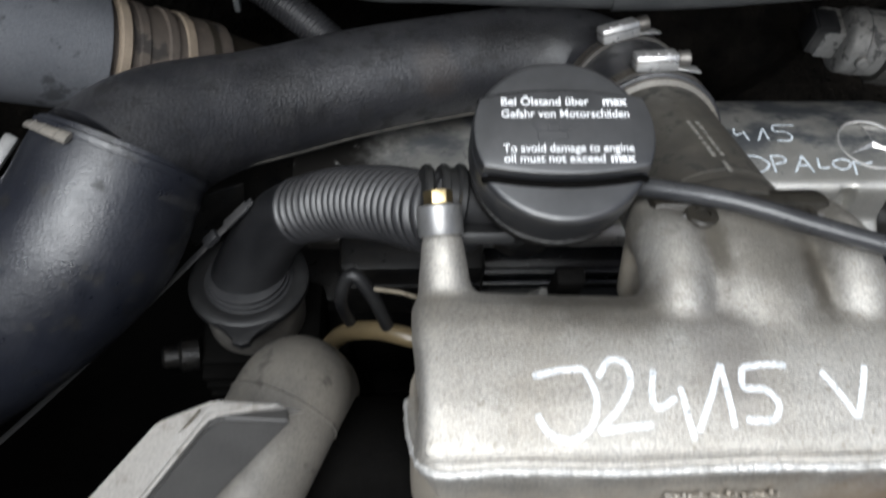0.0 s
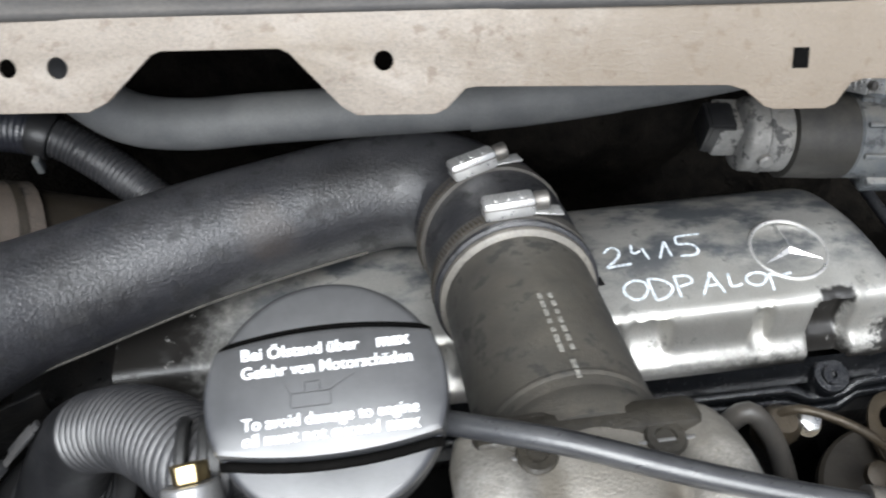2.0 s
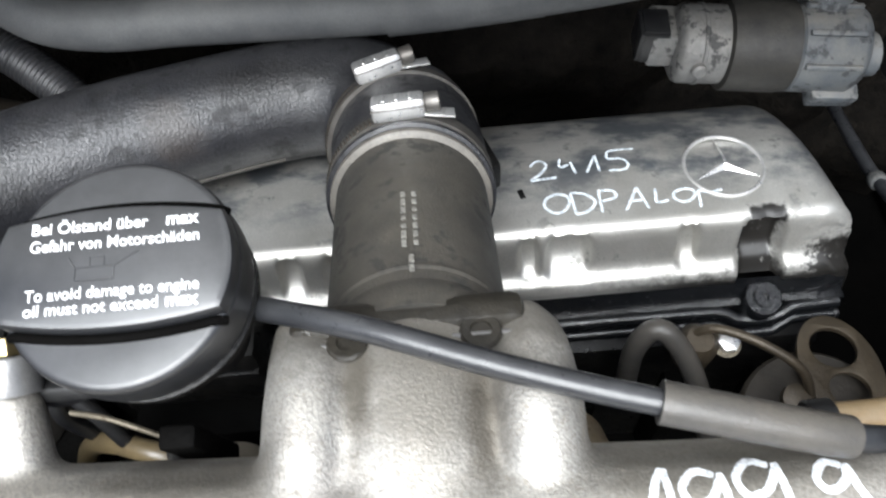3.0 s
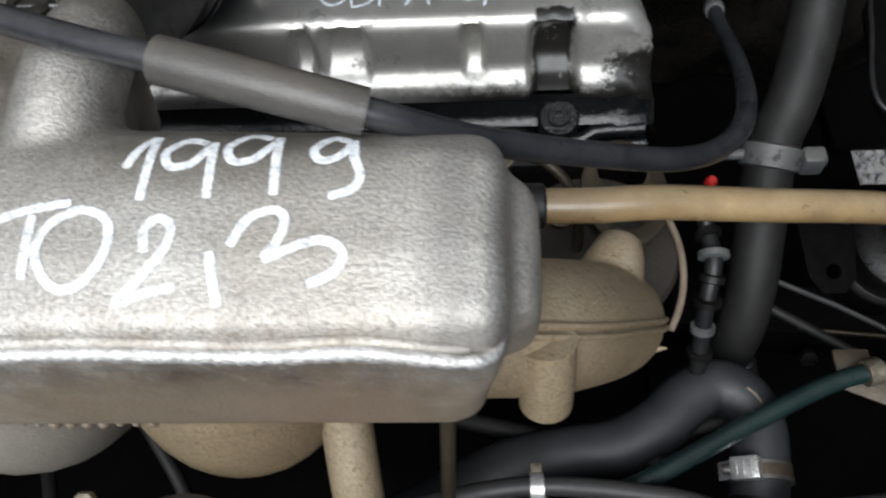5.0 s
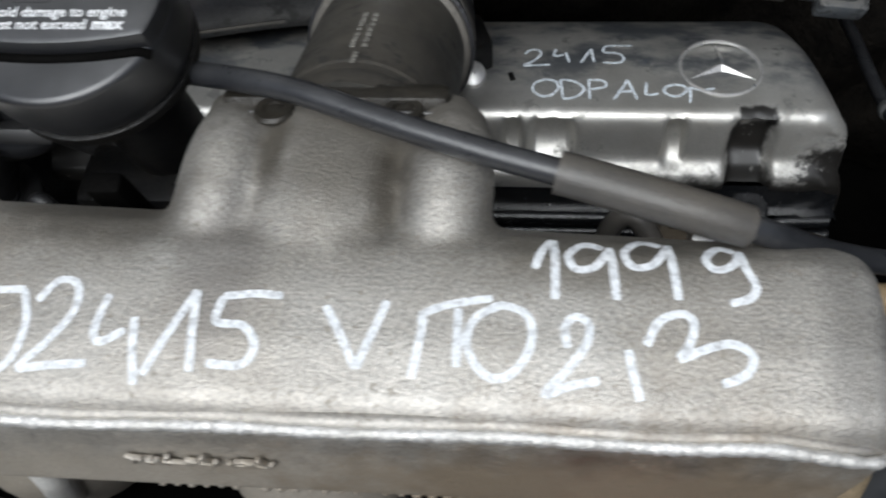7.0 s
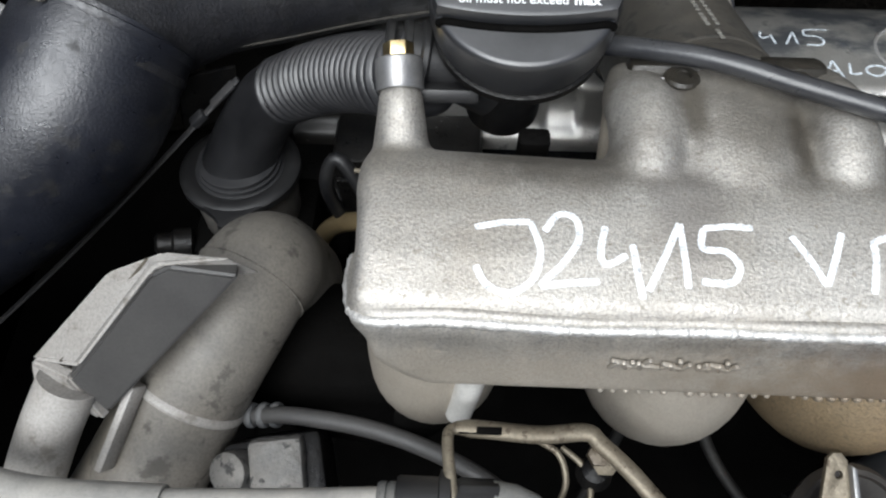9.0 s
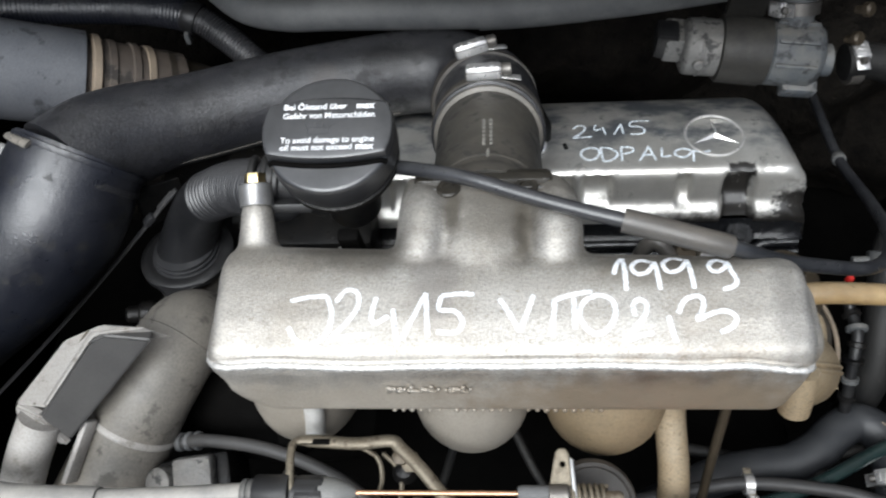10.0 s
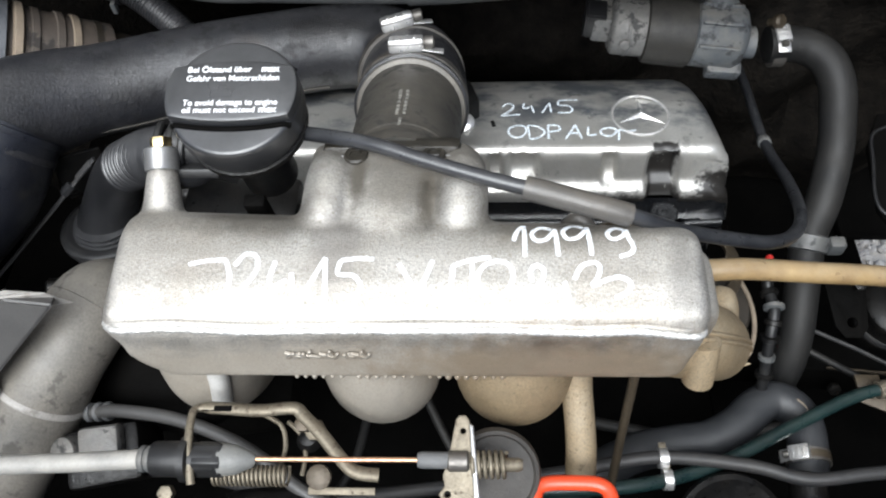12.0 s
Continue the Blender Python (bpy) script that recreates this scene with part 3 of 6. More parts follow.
# ---- ground, firewall and the added light-blocking walls of the engine bay ----
def ground():
    g = tagged(new("ground"), "pale gravel ground seen through a gap beside the engine", "gravel", kind="structure")
    bm = bmesh.new()
    bmesh.ops.create_grid(bm, x_segments=60, y_segments=60, size=40.0, matrix=Matrix.Translation((0, 0, 0)))
    part("gravel_bed", bm, M_GRAVEL, g)
    rnd = random.Random(5)
    mesh = bmesh.new()
    bmesh.ops.create_icosphere(mesh, subdivisions=1, radius=1.0)
    for v in mesh.verts:
        v.co *= rnd.uniform(0.8, 1.15)
    data = bpy.data.meshes.new("pebble")
    mesh.to_mesh(data)
    mesh.free()
    data.materials.append(M_GRAVEL)
    bm = bmesh.new()
    for k in range(1500):
        x, y, r = rnd.uniform(0.75, 1.2), rnd.uniform(0.6, 1.1), rnd.uniform(0.005, 0.014)
        bmesh.ops.create_icosphere(bm, subdivisions=1, radius=r, matrix=Matrix.LocRotScale((x, y, r * 0.4), Euler((rnd.uniform(0, 3), rnd.uniform(0, 3), 0)), (1, rnd.uniform(0.6, 1), 0.7)))
    ob = finish("pebbles", bm, M_GRAVEL, None, "", 20)
    tagged(ob, "loose pale pebbles lying on the ground under the vehicle", "pebbles", kind="stuff")


def bay():
    wall = tagged(new("wall_firewall"), "black insulated firewall behind the engine", "firewall", kind="structure")
    bm = bmesh.new()
    bmesh.ops.create_grid(bm, x_segments=90, y_segments=50, size=0.5, matrix=Matrix.Translation((0.15, 0.57, 1.01)) @ Matrix.Rotation(radians(90), 4, "X") @ Matrix.Diagonal((1.6, 0.88, 1, 1)))
    for v in bm.verts:
        v.co.y += 0.05 * noise.noise(v.co * 9) + 0.012 * noise.noise(v.co * 40)
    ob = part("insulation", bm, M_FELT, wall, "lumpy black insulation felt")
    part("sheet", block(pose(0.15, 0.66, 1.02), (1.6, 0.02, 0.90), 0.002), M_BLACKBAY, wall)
    # Unseen walls added to keep low sky light out of the gaps.
    for name, at, size in (("shade_wall_left", (-0.47, 0.12, 0.92), (0.02, 1.1, 0.76)), ("shade_wall_front", (0.1, -0.17, 0.84), (1.5, 0.02, 0.62)), ("shade_wall_right", (0.72, 0.16, 1.05), (0.02, 1.0, 0.50))):
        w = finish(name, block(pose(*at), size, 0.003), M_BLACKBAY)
        tagged(w, "unseen black wall added to keep low light out of the engine bay", "inner wall", kind="structure")
    # Black sheets stand for the dark depth below the engine, one gap left open.
    floor = tagged(new("undertray"), "added black floor for the dark below the engine, with an opening at one side", "undertray", kind="structure")
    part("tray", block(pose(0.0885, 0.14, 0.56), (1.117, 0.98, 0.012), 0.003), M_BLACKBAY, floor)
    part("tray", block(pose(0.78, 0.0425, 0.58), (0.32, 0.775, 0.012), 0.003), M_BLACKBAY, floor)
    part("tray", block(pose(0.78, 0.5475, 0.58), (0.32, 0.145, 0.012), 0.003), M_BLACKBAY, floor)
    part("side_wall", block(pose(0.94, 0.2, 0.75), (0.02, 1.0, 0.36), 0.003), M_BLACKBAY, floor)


def engine_block():
    th = thing("engine_block", (0.1, 0.3, 0.55), "dark oily engine block below the cover and the manifold", "engine")
    bm = block(pose(0.10, 0.335, 0.74), (0.50, 0.17, 0.33), 0.012)
    part("cylinder_head", bm, M_OILY, th)
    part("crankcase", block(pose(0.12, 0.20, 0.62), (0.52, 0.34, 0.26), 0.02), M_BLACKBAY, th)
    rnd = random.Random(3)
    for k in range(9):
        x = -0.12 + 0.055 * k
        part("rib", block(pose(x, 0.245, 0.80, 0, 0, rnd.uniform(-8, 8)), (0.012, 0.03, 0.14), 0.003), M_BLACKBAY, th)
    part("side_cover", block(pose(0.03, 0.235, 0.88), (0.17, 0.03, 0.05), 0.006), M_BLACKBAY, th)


ground()
bay()
engine_block()


# ---- intake manifold ----
MAN_AT = (0.12, 0.12, 1.046)
manifold = thing("intake_manifold", MAN_AT, "cast aluminium intake manifold with white hand-painted numbers, dusty below", "intake manifold")


def prism(profile, x0, x1, bevel, taper):
    own = bmesh.new()
    def tuck(y, z):
        return 0.024 * max(0.0, min(1.0, (1.088 - z) / 0.032)) ** 1.6 if y < 0.12 else 0.012 * max(0.0, min(1.0, (1.088 - z) / 0.032))
    a = [own.verts.new((x0 + tuck(y, z), y, z)) for y, z in profile]
    b = [own.verts.new((x1 - (0.25 * tuck(y, z - 0.012) if y < 0.12 else 0.0), y - taper * max(0.0, min(1.0, (y - 0.115) / 0.03)), z)) for y, z in profile]
    n = len(profile)
    own.faces.new(a)
    own.faces.new(b[::-1])
    for k in range(n):
        own.faces.new((a[k], b[k], b[(k + 1) % n], a[(k + 1) % n]))
    bmesh.ops.recalc_face_normals(own, faces=own.faces)
    mid = (x0 + x1) / 2
    ends = [e for e in own.edges if (e.verts[0].co.x - mid) * (e.verts[1].co.x - mid) > 0]
    bmesh.ops.bevel(own, geom=ends, offset=bevel, segments=4, affect="EDGES", profile=0.5)
    return own


def manifold_body():
    profile = [(0.086, 1.052), (0.0735, 1.0560), (0.0685, 1.0625), (0.0695, 1.070), (0.0708, 1.080), (0.0722, 1.089), (0.0735, 1.097), (0.080, 1.1065), (0.096, 1.1105), (0.112, 1.1118),
               (0.127, 1.1110), (0.138, 1.1075), (0.147, 1.1000), (0.153, 1.089), (0.155, 1.076), (0.153, 1.058), (0.142, 1.050)]
    bm = prism(profile, -0.0180, 0.2752, 0.008, 0.013)
    block(pose(0.2625, 0.1060, 1.0800), (0.042, 0.044, 0.032), 0.008, bm)
    # throat that carries the air duct, bulging between its two round-nosed bolt bosses
    tube(dense(spline([(0.1195, 0.102, 1.0600), (0.1195, 0.116, 1.0700), (0.1197, 0.136, 1.0760), (0.1198, 0.160, 1.0765), (0.1200, 0.178, 1.0735)], 6), 24), lambda s: 0.0410 - 0.0005 * s, 40, bm, True, 0.90)
    block(pose(0.119, 0.1765, 1.080, -24), (0.090, 0.012, 0.054), 0.006, bm)
    for x, lean in ((0.0860, 0.001), (0.1560, 0.001)):
        line = dense(spline([(x, 0.120, 1.0900), (x, 0.131, 1.0965), (x + lean, 0.147, 1.1010), (x + lean, 0.165, 1.1000), (x, 0.181, 1.0925)], 6), 24)
        tube(line, lambda s: 0.0142 * min(1.0, (s / 0.22 + 0.12) ** 0.5) - 0.002 * max(0.0, s - 0.6), 18, bm)
    # lug for the filler neck's bracket
    tube(spline([(-0.001, 0.110, 1.066), (-0.0035, 0.140, 1.088), (-0.0050, 0.1705, 1.1050)], 5), lambda s: 0.0165 - 0.0080 * s, 18, bm)
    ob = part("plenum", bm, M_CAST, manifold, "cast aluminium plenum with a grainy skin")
    soften(ob, 0.0016, 26, 0.5)
    return ob


PLENUM = manifold_body()


def manifold_details():
    # lip of the upper half along the front edge, with its rubbed bright rim and the dirt line behind it
    def edge_line(dy, dz, x_in):
        pts = [(-0.0190 + x_in, 0.108, 1.084 + dz), (-0.0175 + x_in, 0.088 + dy, 1.095 + dz), (-0.0105 + x_in * 0.6, 0.0760 + dy, 1.1005 + dz)]
        for k in range(1, 12):
            x = -0.008 + 0.0225 * k
            pts.append((x, 0.0752 + dy + 0.0005 * math.sin(k * 1.7), 1.1012 + dz + 0.0009 * math.sin(1.1 * k + 0.5)))
        pts += [(0.2535, 0.0740 + dy, 1.1005 + dz), (0.2625, 0.0733 + dy, 1.0997 + dz), (0.2680 - x_in * 0.6, 0.0739 + dy, 1.0985 + dz), (0.2715 - x_in, 0.0768 + dy * 0.7, 1.0965 + dz), (0.2727 - x_in, 0.0810 + dy * 0.4, 1.0945 + dz)]
        pts += [(0.2742 - x_in, 0.0865 + dy * 0.2, 1.0915 + dz), (0.2768 - x_in * 0.7, 0.0905, 1.0890 + dz), (0.2800 - x_in * 0.5, 0.0945, 1.0860 + dz)]
        return dense(spline(pts, 6), 260)
    rnd = random.Random(8)
    wob = [rnd.uniform(0.85, 1.15) for _ in range(300)]
    part("casting_lip", tube(edge_line(0.0030, 0.0000, 0.002)[:240], lambda s: (0.0031 - 0.0012 * max(0.0, s - 0.9) / 0.1) * (0.95 + 0.05 * wob[int(s * 259)]), 12, flat=0.85), M_CAST, manifold)
    part("rubbed_rim", tube(edge_line(-0.0002, -0.0004, 0.0), lambda s: (0.0021 - 0.0012 * max(0.0, s - 0.86) / 0.14) * wob[int(s * 259)], 10), M_BEAD, manifold, "rubbed bright casting rim")
    part("dirt_line", tube(edge_line(0.0066, 0.0028, 0.005)[:238], 0.0008, 8), M_GROOVE, manifold, "thin dirty groove line")
    # casting flash along the lower front edge
    rnd = random.Random(4)
    for k in range(24):
        if k in (6, 14):
            continue
        bm = bmesh.new()
        r = rnd.uniform(0.0011, 0.0019)
        bmesh.ops.create_icosphere(bm, subdivisions=2, radius=r, matrix=Matrix.Translation((0.072 + 0.0046 * k, 0.0705, 1.0590)) @ Matrix.Diagonal((1, 1, 1.3, 1)))
        part("flash_nub", bm, M_CAST, manifold)
    # raised casting marks that cannot be read
    for k in range(8):
        w = (0.006, 0.0035, 0.006, 0.004, 0.0055, 0.005, 0.004, 0.006)[k]
        tall = (0.008, 0.005, 0.008, 0.006, 0.0085, 0.005, 0.007, 0.008)[k]
        mark = bmesh.new()
        for i in range(3):
            u = (0.0745, 0.0790, 0.0830, 0.0905, 0.0945, 0.1025, 0.1065, 0.1100)[k] + (i - 1) * w * 0.30
            v = 1.0835 + (i % 2) * tall * 0.25
            block(pose(u, 0.0700 + 0.13 * (v - 1.0835), v, 6, 0, 0) @ Matrix.Rotation(radians((20, -70, -15)[(i + k) % 3]), 4, "Y"), (0.0016, 0.0016, tall * 0.85), 0.0005, mark)
        part("casting_mark", mark, M_CAST, manifold)
    # four runners that bow out under the plenum
    for x, r in ((0.0095, 0.0275), (0.109, 0.033), (0.186, 0.034)):
        line = dense(spline([(x, 0.118, 1.070), (x, 0.1030, 1.036), (x, 0.1010, 1.006), (x, 0.120, 0.974), (x, 0.150, 0.940), (x, 0.20, 0.900)], 8), 40)
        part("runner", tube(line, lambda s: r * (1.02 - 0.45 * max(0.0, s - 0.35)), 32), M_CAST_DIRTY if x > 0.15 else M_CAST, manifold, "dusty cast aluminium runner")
    part("foot", tube(dense(spline([(0.2190, 0.106, 1.035), (0.2210, 0.088, 1.012), (0.2235, 0.067, 0.993), (0.2245, 0.057, 0.980), (0.2250, 0.048, 0.965)], 6), 24), lambda s: 0.0088 + 0.010 * max(0.0, 0.35 - s) ** 1.2 + 0.0015 * max(0.0, s - 0.7), 20), M_CAST_DIRTY, manifold, "dusty cast foot")
    part("stub", tube(spline([(0.0268, 0.0780, 1.058), (0.0238, 0.0760, 1.036), (0.0205, 0.0735, 1.017)], 4), 0.0056, 24), M_PEG, manifold, "bright machined peg under the plenum")
    # the last runner, with its seam and drain stub
    core = dense(spline([(0.250, 0.105, 1.040), (0.270, 0.109, 1.030), (0.287, 0.114, 1.016), (0.3025, 0.1245, 0.992), (0.3170, 0.138, 0.960), (0.3260, 0.1515, 0.928), (0.3290, 0.1590, 0.905)], 8), 50)
    bm = tube(core, lambda s: (0.0225 + 0.0012 * math.sin(3.14 * s)) * (1.0 if s < 0.86 else max(0.25, 1 - ((s - 0.86) / 0.14) ** 2) ** 0.5), 40)
    tube(dense(spline([(0.3125, 0.139, 0.968), (0.3205, 0.156, 0.974), (0.3250, 0.1690, 0.974)], 5), 12), lambda s: 0.0155 - 0.0070 * s ** 2, 20, bm)
    part("drain_stub", tube([Vector((0.2870, 0.1000, 1.0410)), Vector((0.2875, 0.0930, 1.0280)), Vector((0.2877, 0.0880, 1.0155))], lambda s: 0.0096 - 0.0010 * s, 32), M_CAST_DIRTY, manifold, "tan dusty drain stub")
    ob = part("end_runner", bm, M_CAST_DIRTY, manifold, "tan dusty cast end runner")
    soften(ob, 0.0014, 4, 0.5)
    plane = Vector((0, 0.93, 0.37))
    for off in (0.0, 0.0034):
        seam = []
        for k in range(3, len(core) - 9):
            along = (core[k + 1] - core[k - 1]).normalized()
            out = along.cross(plane).normalized()
            out = out if out.x > 0 else -out
            seam.append(core[k] + out * 0.0236 - plane * off)
        part("seam", tube(seam, 0.0013, 8), M_CAST_DIRTY, manifold)
    part("flash_tip", lathe([(0.0022, 0), (0.0018, 0.003), (0.0004, 0.008)], frame_of((0.3380, 0.1330, 0.940), (0.8, 0.0, 0.1)), 10), M_CAST_DIRTY, manifold)
    # flange bolts and the gasket line
    for x, y, z in ((0.1005, 0.1735, 1.1055), (0.142, 0.174, 1.105)):
        m = frame_of((x, y + 0.002, z + 0.0025), (0, 0.2, 1))
        part("flange_bolt", lathe([(0.0065, 0), (0.0068, 0.001), (0.0060, 0.0022), (0.0035, 0.0022), (0.0032, 0.0012)], m, 20), M_GREASE, manifold)
    for x, y, z in ((0.0865, 0.179, 1.0985), (0.1525, 0.179, 1.0985)):
        part("flange_ear", lathe([(0.0105, -0.012), (0.0105, 0.0), (0.0085, 0.0045), (0.0045, 0.0065), (0.0, 0.0070)], frame_of((x, y, z), (0, 0.12, 1)), 24), M_GREASE, manifold, "greasy dark flange ear")
    part("flange_plate", block(pose(0.119, 0.1830, 1.1000, -24), (0.076, 0.014, 0.018), 0.0045), M_GREASE, manifold, "greasy dark flange plate")
    part("gasket_edge", block(pose(0.119, 0.1755, 1.1085, -24), (0.072, 0.0014, 0.0010), 0.0003), M_SPACER, manifold)
    # stud with spacer and yellow nut
    ax = Vector((-0.0013, 0.0145, 0.0085)).normalized()
    base = Vector((-0.0052, 0.1695, 1.1045))
    part("spacer", lathe([(0.0088, 0), (0.0092, 0.0006), (0.0092, 0.0115), (0.0086, 0.0122)], frame_of(base, ax), 28), M_SPACER, manifold, "grey steel spacer")
    part("nut", hexnut(frame_of(base + ax * 0.0125, ax), 0.0105, 0.0058), M_BRASS, manifold, "yellow zinc-plated hexagon nut")
    # nipple at the end of the plenum
    part("nipple", lathe([(0.008, 0), (0.008, 0.02), (0.0075, 0.024)], frame_of((0.262, 0.150, 1.02), (1, 0.1, -0.3)), 20), M_CAST_DIRTY, manifold)


manifold_details()


# ---- hand-painted writing ----
def ribbon(line, width, seed=0):
    """A brush stroke: a flat ribbon along the line with slightly uneven edges."""
    rnd = random.Random(seed)
    bm = bmesh.new()
    line = dense(line, max(6, int(sum((b - a).length for a, b in zip(line, line[1:])) / 0.0007)))
    rows = []
    for i, c in enumerate(line):
        d = line[min(i + 1, len(line) - 1)] - line[max(i - 1, 0)]
        s = Vector((-d.y, d.x, 0)).normalized()
        taper = 0.75 if i in (0, len(line) - 1) else 1.0
        w = width * taper / 2
        rows.append([bm.verts.new(c + s * w * f * rnd.uniform(0.9, 1.1)) for f in (-1, -0.33, 0.33, 1)])
    for a, b in zip(rows, rows[1:]):
        for k in range(3):
            bm.faces.new((a[k], a[k + 1], b[k + 1], b[k]))
    return bm


def painted(name, strokes, at, size, width, mat, parent, target, z, seed, smooth=5, lean=0.0):
    """One character: strokes in its own unit box, laid on target."""
    bm = None
    for k, st in enumerate(strokes):
        pts = [(at[0] + size[0] * x + lean * y * size[1], at[1] + size[1] * y, z) for x, y in st]
        line = spline(pts, smooth) if len(pts) > 2 else [Vector(p) for p in pts]
        bm = merge(bm, ribbon(line, width, seed + k))
    ob = part(name, bm, mat, parent)
    w = ob.modifiers.new("lay", "SHRINKWRAP")
    w.target, w.wrap_method, w.offset = target, "PROJECT", 0.00035
    w.use_project_z, w.use_positive_direction, w.use_negative_direction = True, True, True
    return ob


G_J = [[(0.0, 0.90), (0.45, 0.98), (0.85, 1.0)], [(0.85, 1.0), (1.0, 0.6), (0.9, 0.2), (0.55, 0.0), (0.2, 0.1), (0.02, 0.35)]]
G_2 = [[(0.05, 0.75), (0.3, 1.0), (0.6, 0.95), (0.65, 0.65), (0.35, 0.3), (0.0, 0.04), (0.35, 0.06), (1.0, 0.1)]]
G_4 = [[(0.1, 0.95), (0.0, 0.55), (0.12, 0.42), (0.45, 0.55)], [(0.55, 0.7), (0.62, 0.3), (0.7, 0.0)]]
G_1 = [[(0.0, 0.0), (0.35, 0.45), (0.75, 1.0)], [(0.75, 1.0), (0.80, 0.5), (0.85, 0.05)]]
G_1B = [[(0.0, 0.45), (0.28, 0.8), (0.6, 1.0)], [(0.6, 1.0), (0.62, 0.5), (0.6, 0.0)]]
G_5 = [[(1.0, 0.98), (0.6, 1.0), (0.15, 0.95)], [(0.15, 0.95), (0.1, 0.6), (0.5, 0.55), (0.7, 0.3), (0.55, 0.05), (0.05, 0.05)]]
G_V = [[(0.0, 0.9), (0.3, 0.45), (0.58, 0.0)], [(0.58, 0.0), (0.8, 0.5), (1.0, 1.0)]]
G_GATE = [[(0.0, 0.0), (0.10, 0.5), (0.12, 0.85)], [(0.12, 0.82), (0.5, 0.95), (1.1, 1.05)], [(0.62, 0.9), (0.62, 0.5), (0.62, 0.15)]]
G_O = [[(0.5, 1.0), (0.12, 0.8), (0.0, 0.4), (0.3, 0.02), (0.7, 0.05), (1.0, 0.45), (0.95, 0.85), (0.6, 1.0), (0.35, 0.95)]]
G_9 = [[(0.75, 0.92), (0.35, 1.0), (0.0, 0.75), (0.15, 0.5), (0.55, 0.55), (0.85, 0.85)], [(0.88, 0.95), (0.92, 0.5), (0.95, 0.0)]]
G_9B = [[(0.7, 0.92), (0.35, 1.0), (0.02, 0.75), (0.2, 0.55), (0.6, 0.65), (0.8, 0.9)], [(0.8, 0.95), (0.85, 0.6), (1.0, 0.3), (0.85, 0.1), (0.4, 0.0)]]
G_COMMA = [[(0.0, 1.0), (0.25, 0.5), (0.6, 0.0)]]
G_3 = [[(0.0, 0.52), (0.14, 0.88), (0.36, 1.0), (0.46, 0.86), (0.40, 0.55), (0.31, 0.36), (0.55, 0.50), (0.80, 0.58), (0.97, 0.42), (0.90, 0.18), (0.68, 0.03)]]
G_2B = [[(0.36, 0.58), (0.32, 0.85), (0.50, 1.0), (0.70, 0.90), (0.66, 0.64), (0.36, 0.32), (0.0, 0.02), (0.38, 0.12), (0.85, 0.20)]]
G_D = [[(0.1, 0.0), (0.05, 0.5), (0.0, 1.0)], [(0.0, 1.0), (0.6, 0.9), (1.0, 0.5), (0.6, 0.1), (0.1, 0.0)]]
G_P = [[(0.1, 0.0), (0.1, 0.5), (0.1, 1.0)], [(0.1, 1.0), (0.7, 0.95), (0.8, 0.65), (0.2, 0.5)]]
G_A = [[(0.0, 0.0), (0.3, 0.5), (0.55, 1.0)], [(0.55, 1.0), (0.7, 0.5), (0.85, 0.0)], [(0.15, 0.4), (0.75, 0.4)]]
G_L = [[(0.15, 1.0), (0.1, 0.5), (0.05, 0.1), (0.4, 0.05), (0.8, 0.15)]]
G_N = [[(0.05, 0.0), (0.1, 0.5), (0.1, 0.95)], [(0.1, 0.95), (0.5, 0.8), (0.95, 0.9)]]


def manifold_writing():
    row = [("painted_letter", G_J, 0.0245, 0.0835, 0.0215, 0.0245), ("painted_digit", G_2, 0.0465, 0.0855, 0.0185, 0.0255), ("painted_digit", G_4, 0.0655, 0.0830, 0.0190, 0.0255),
           ("painted_digit", G_1, 0.0805, 0.0855, 0.0150, 0.0235), ("painted_digit", G_5, 0.0965, 0.0880, 0.0190, 0.0205),
           ("painted_mark", G_V, 0.1275, 0.0890, 0.0165, 0.0185), ("painted_mark", G_GATE, 0.1515, 0.0870, 0.0185, 0.0210), ("painted_mark", G_O, 0.1655, 0.0880, 0.0165, 0.0190),
           ("painted_digit", G_2B, 0.1855, 0.0840, 0.0160, 0.0205), ("painted_mark", G_COMMA, 0.2065, 0.0835, 0.0045, 0.0125), ("painted_digit", G_3, 0.2110, 0.0875, 0.0270, 0.0185),
           ("painted_digit", G_1B, 0.1828, 0.1092, 0.0090, 0.0205), ("painted_digit", G_9, 0.1920, 0.1094, 0.0128, 0.0185),
           ("painted_digit", G_9, 0.2072, 0.1098, 0.0135, 0.0200), ("painted_digit", G_9B, 0.2283, 0.1092, 0.0120, 0.0185)]
    for k, (name, g, x, y, w, h) in enumerate(row):
        ob = painted(name, g, (x, y), (w, h), 0.0023, M_PAINT, manifold, PLENUM, 1.112, 40 * k)
        ob["label"] = "white hand-painted character"


manifold_writing()


# ---- valve cover ----
cover = thing("valve_cover", (0.14, 0.33, 0.90), "bare metal valve cover with round emblem and faint writing, oily below", "valve cover")


def cover_top(y):
    return float(np.interp(y, [0.290, 0.298, 0.345, 0.386, 0.396], [0.973, 0.9755, 0.9715, 0.953, 0.935]))


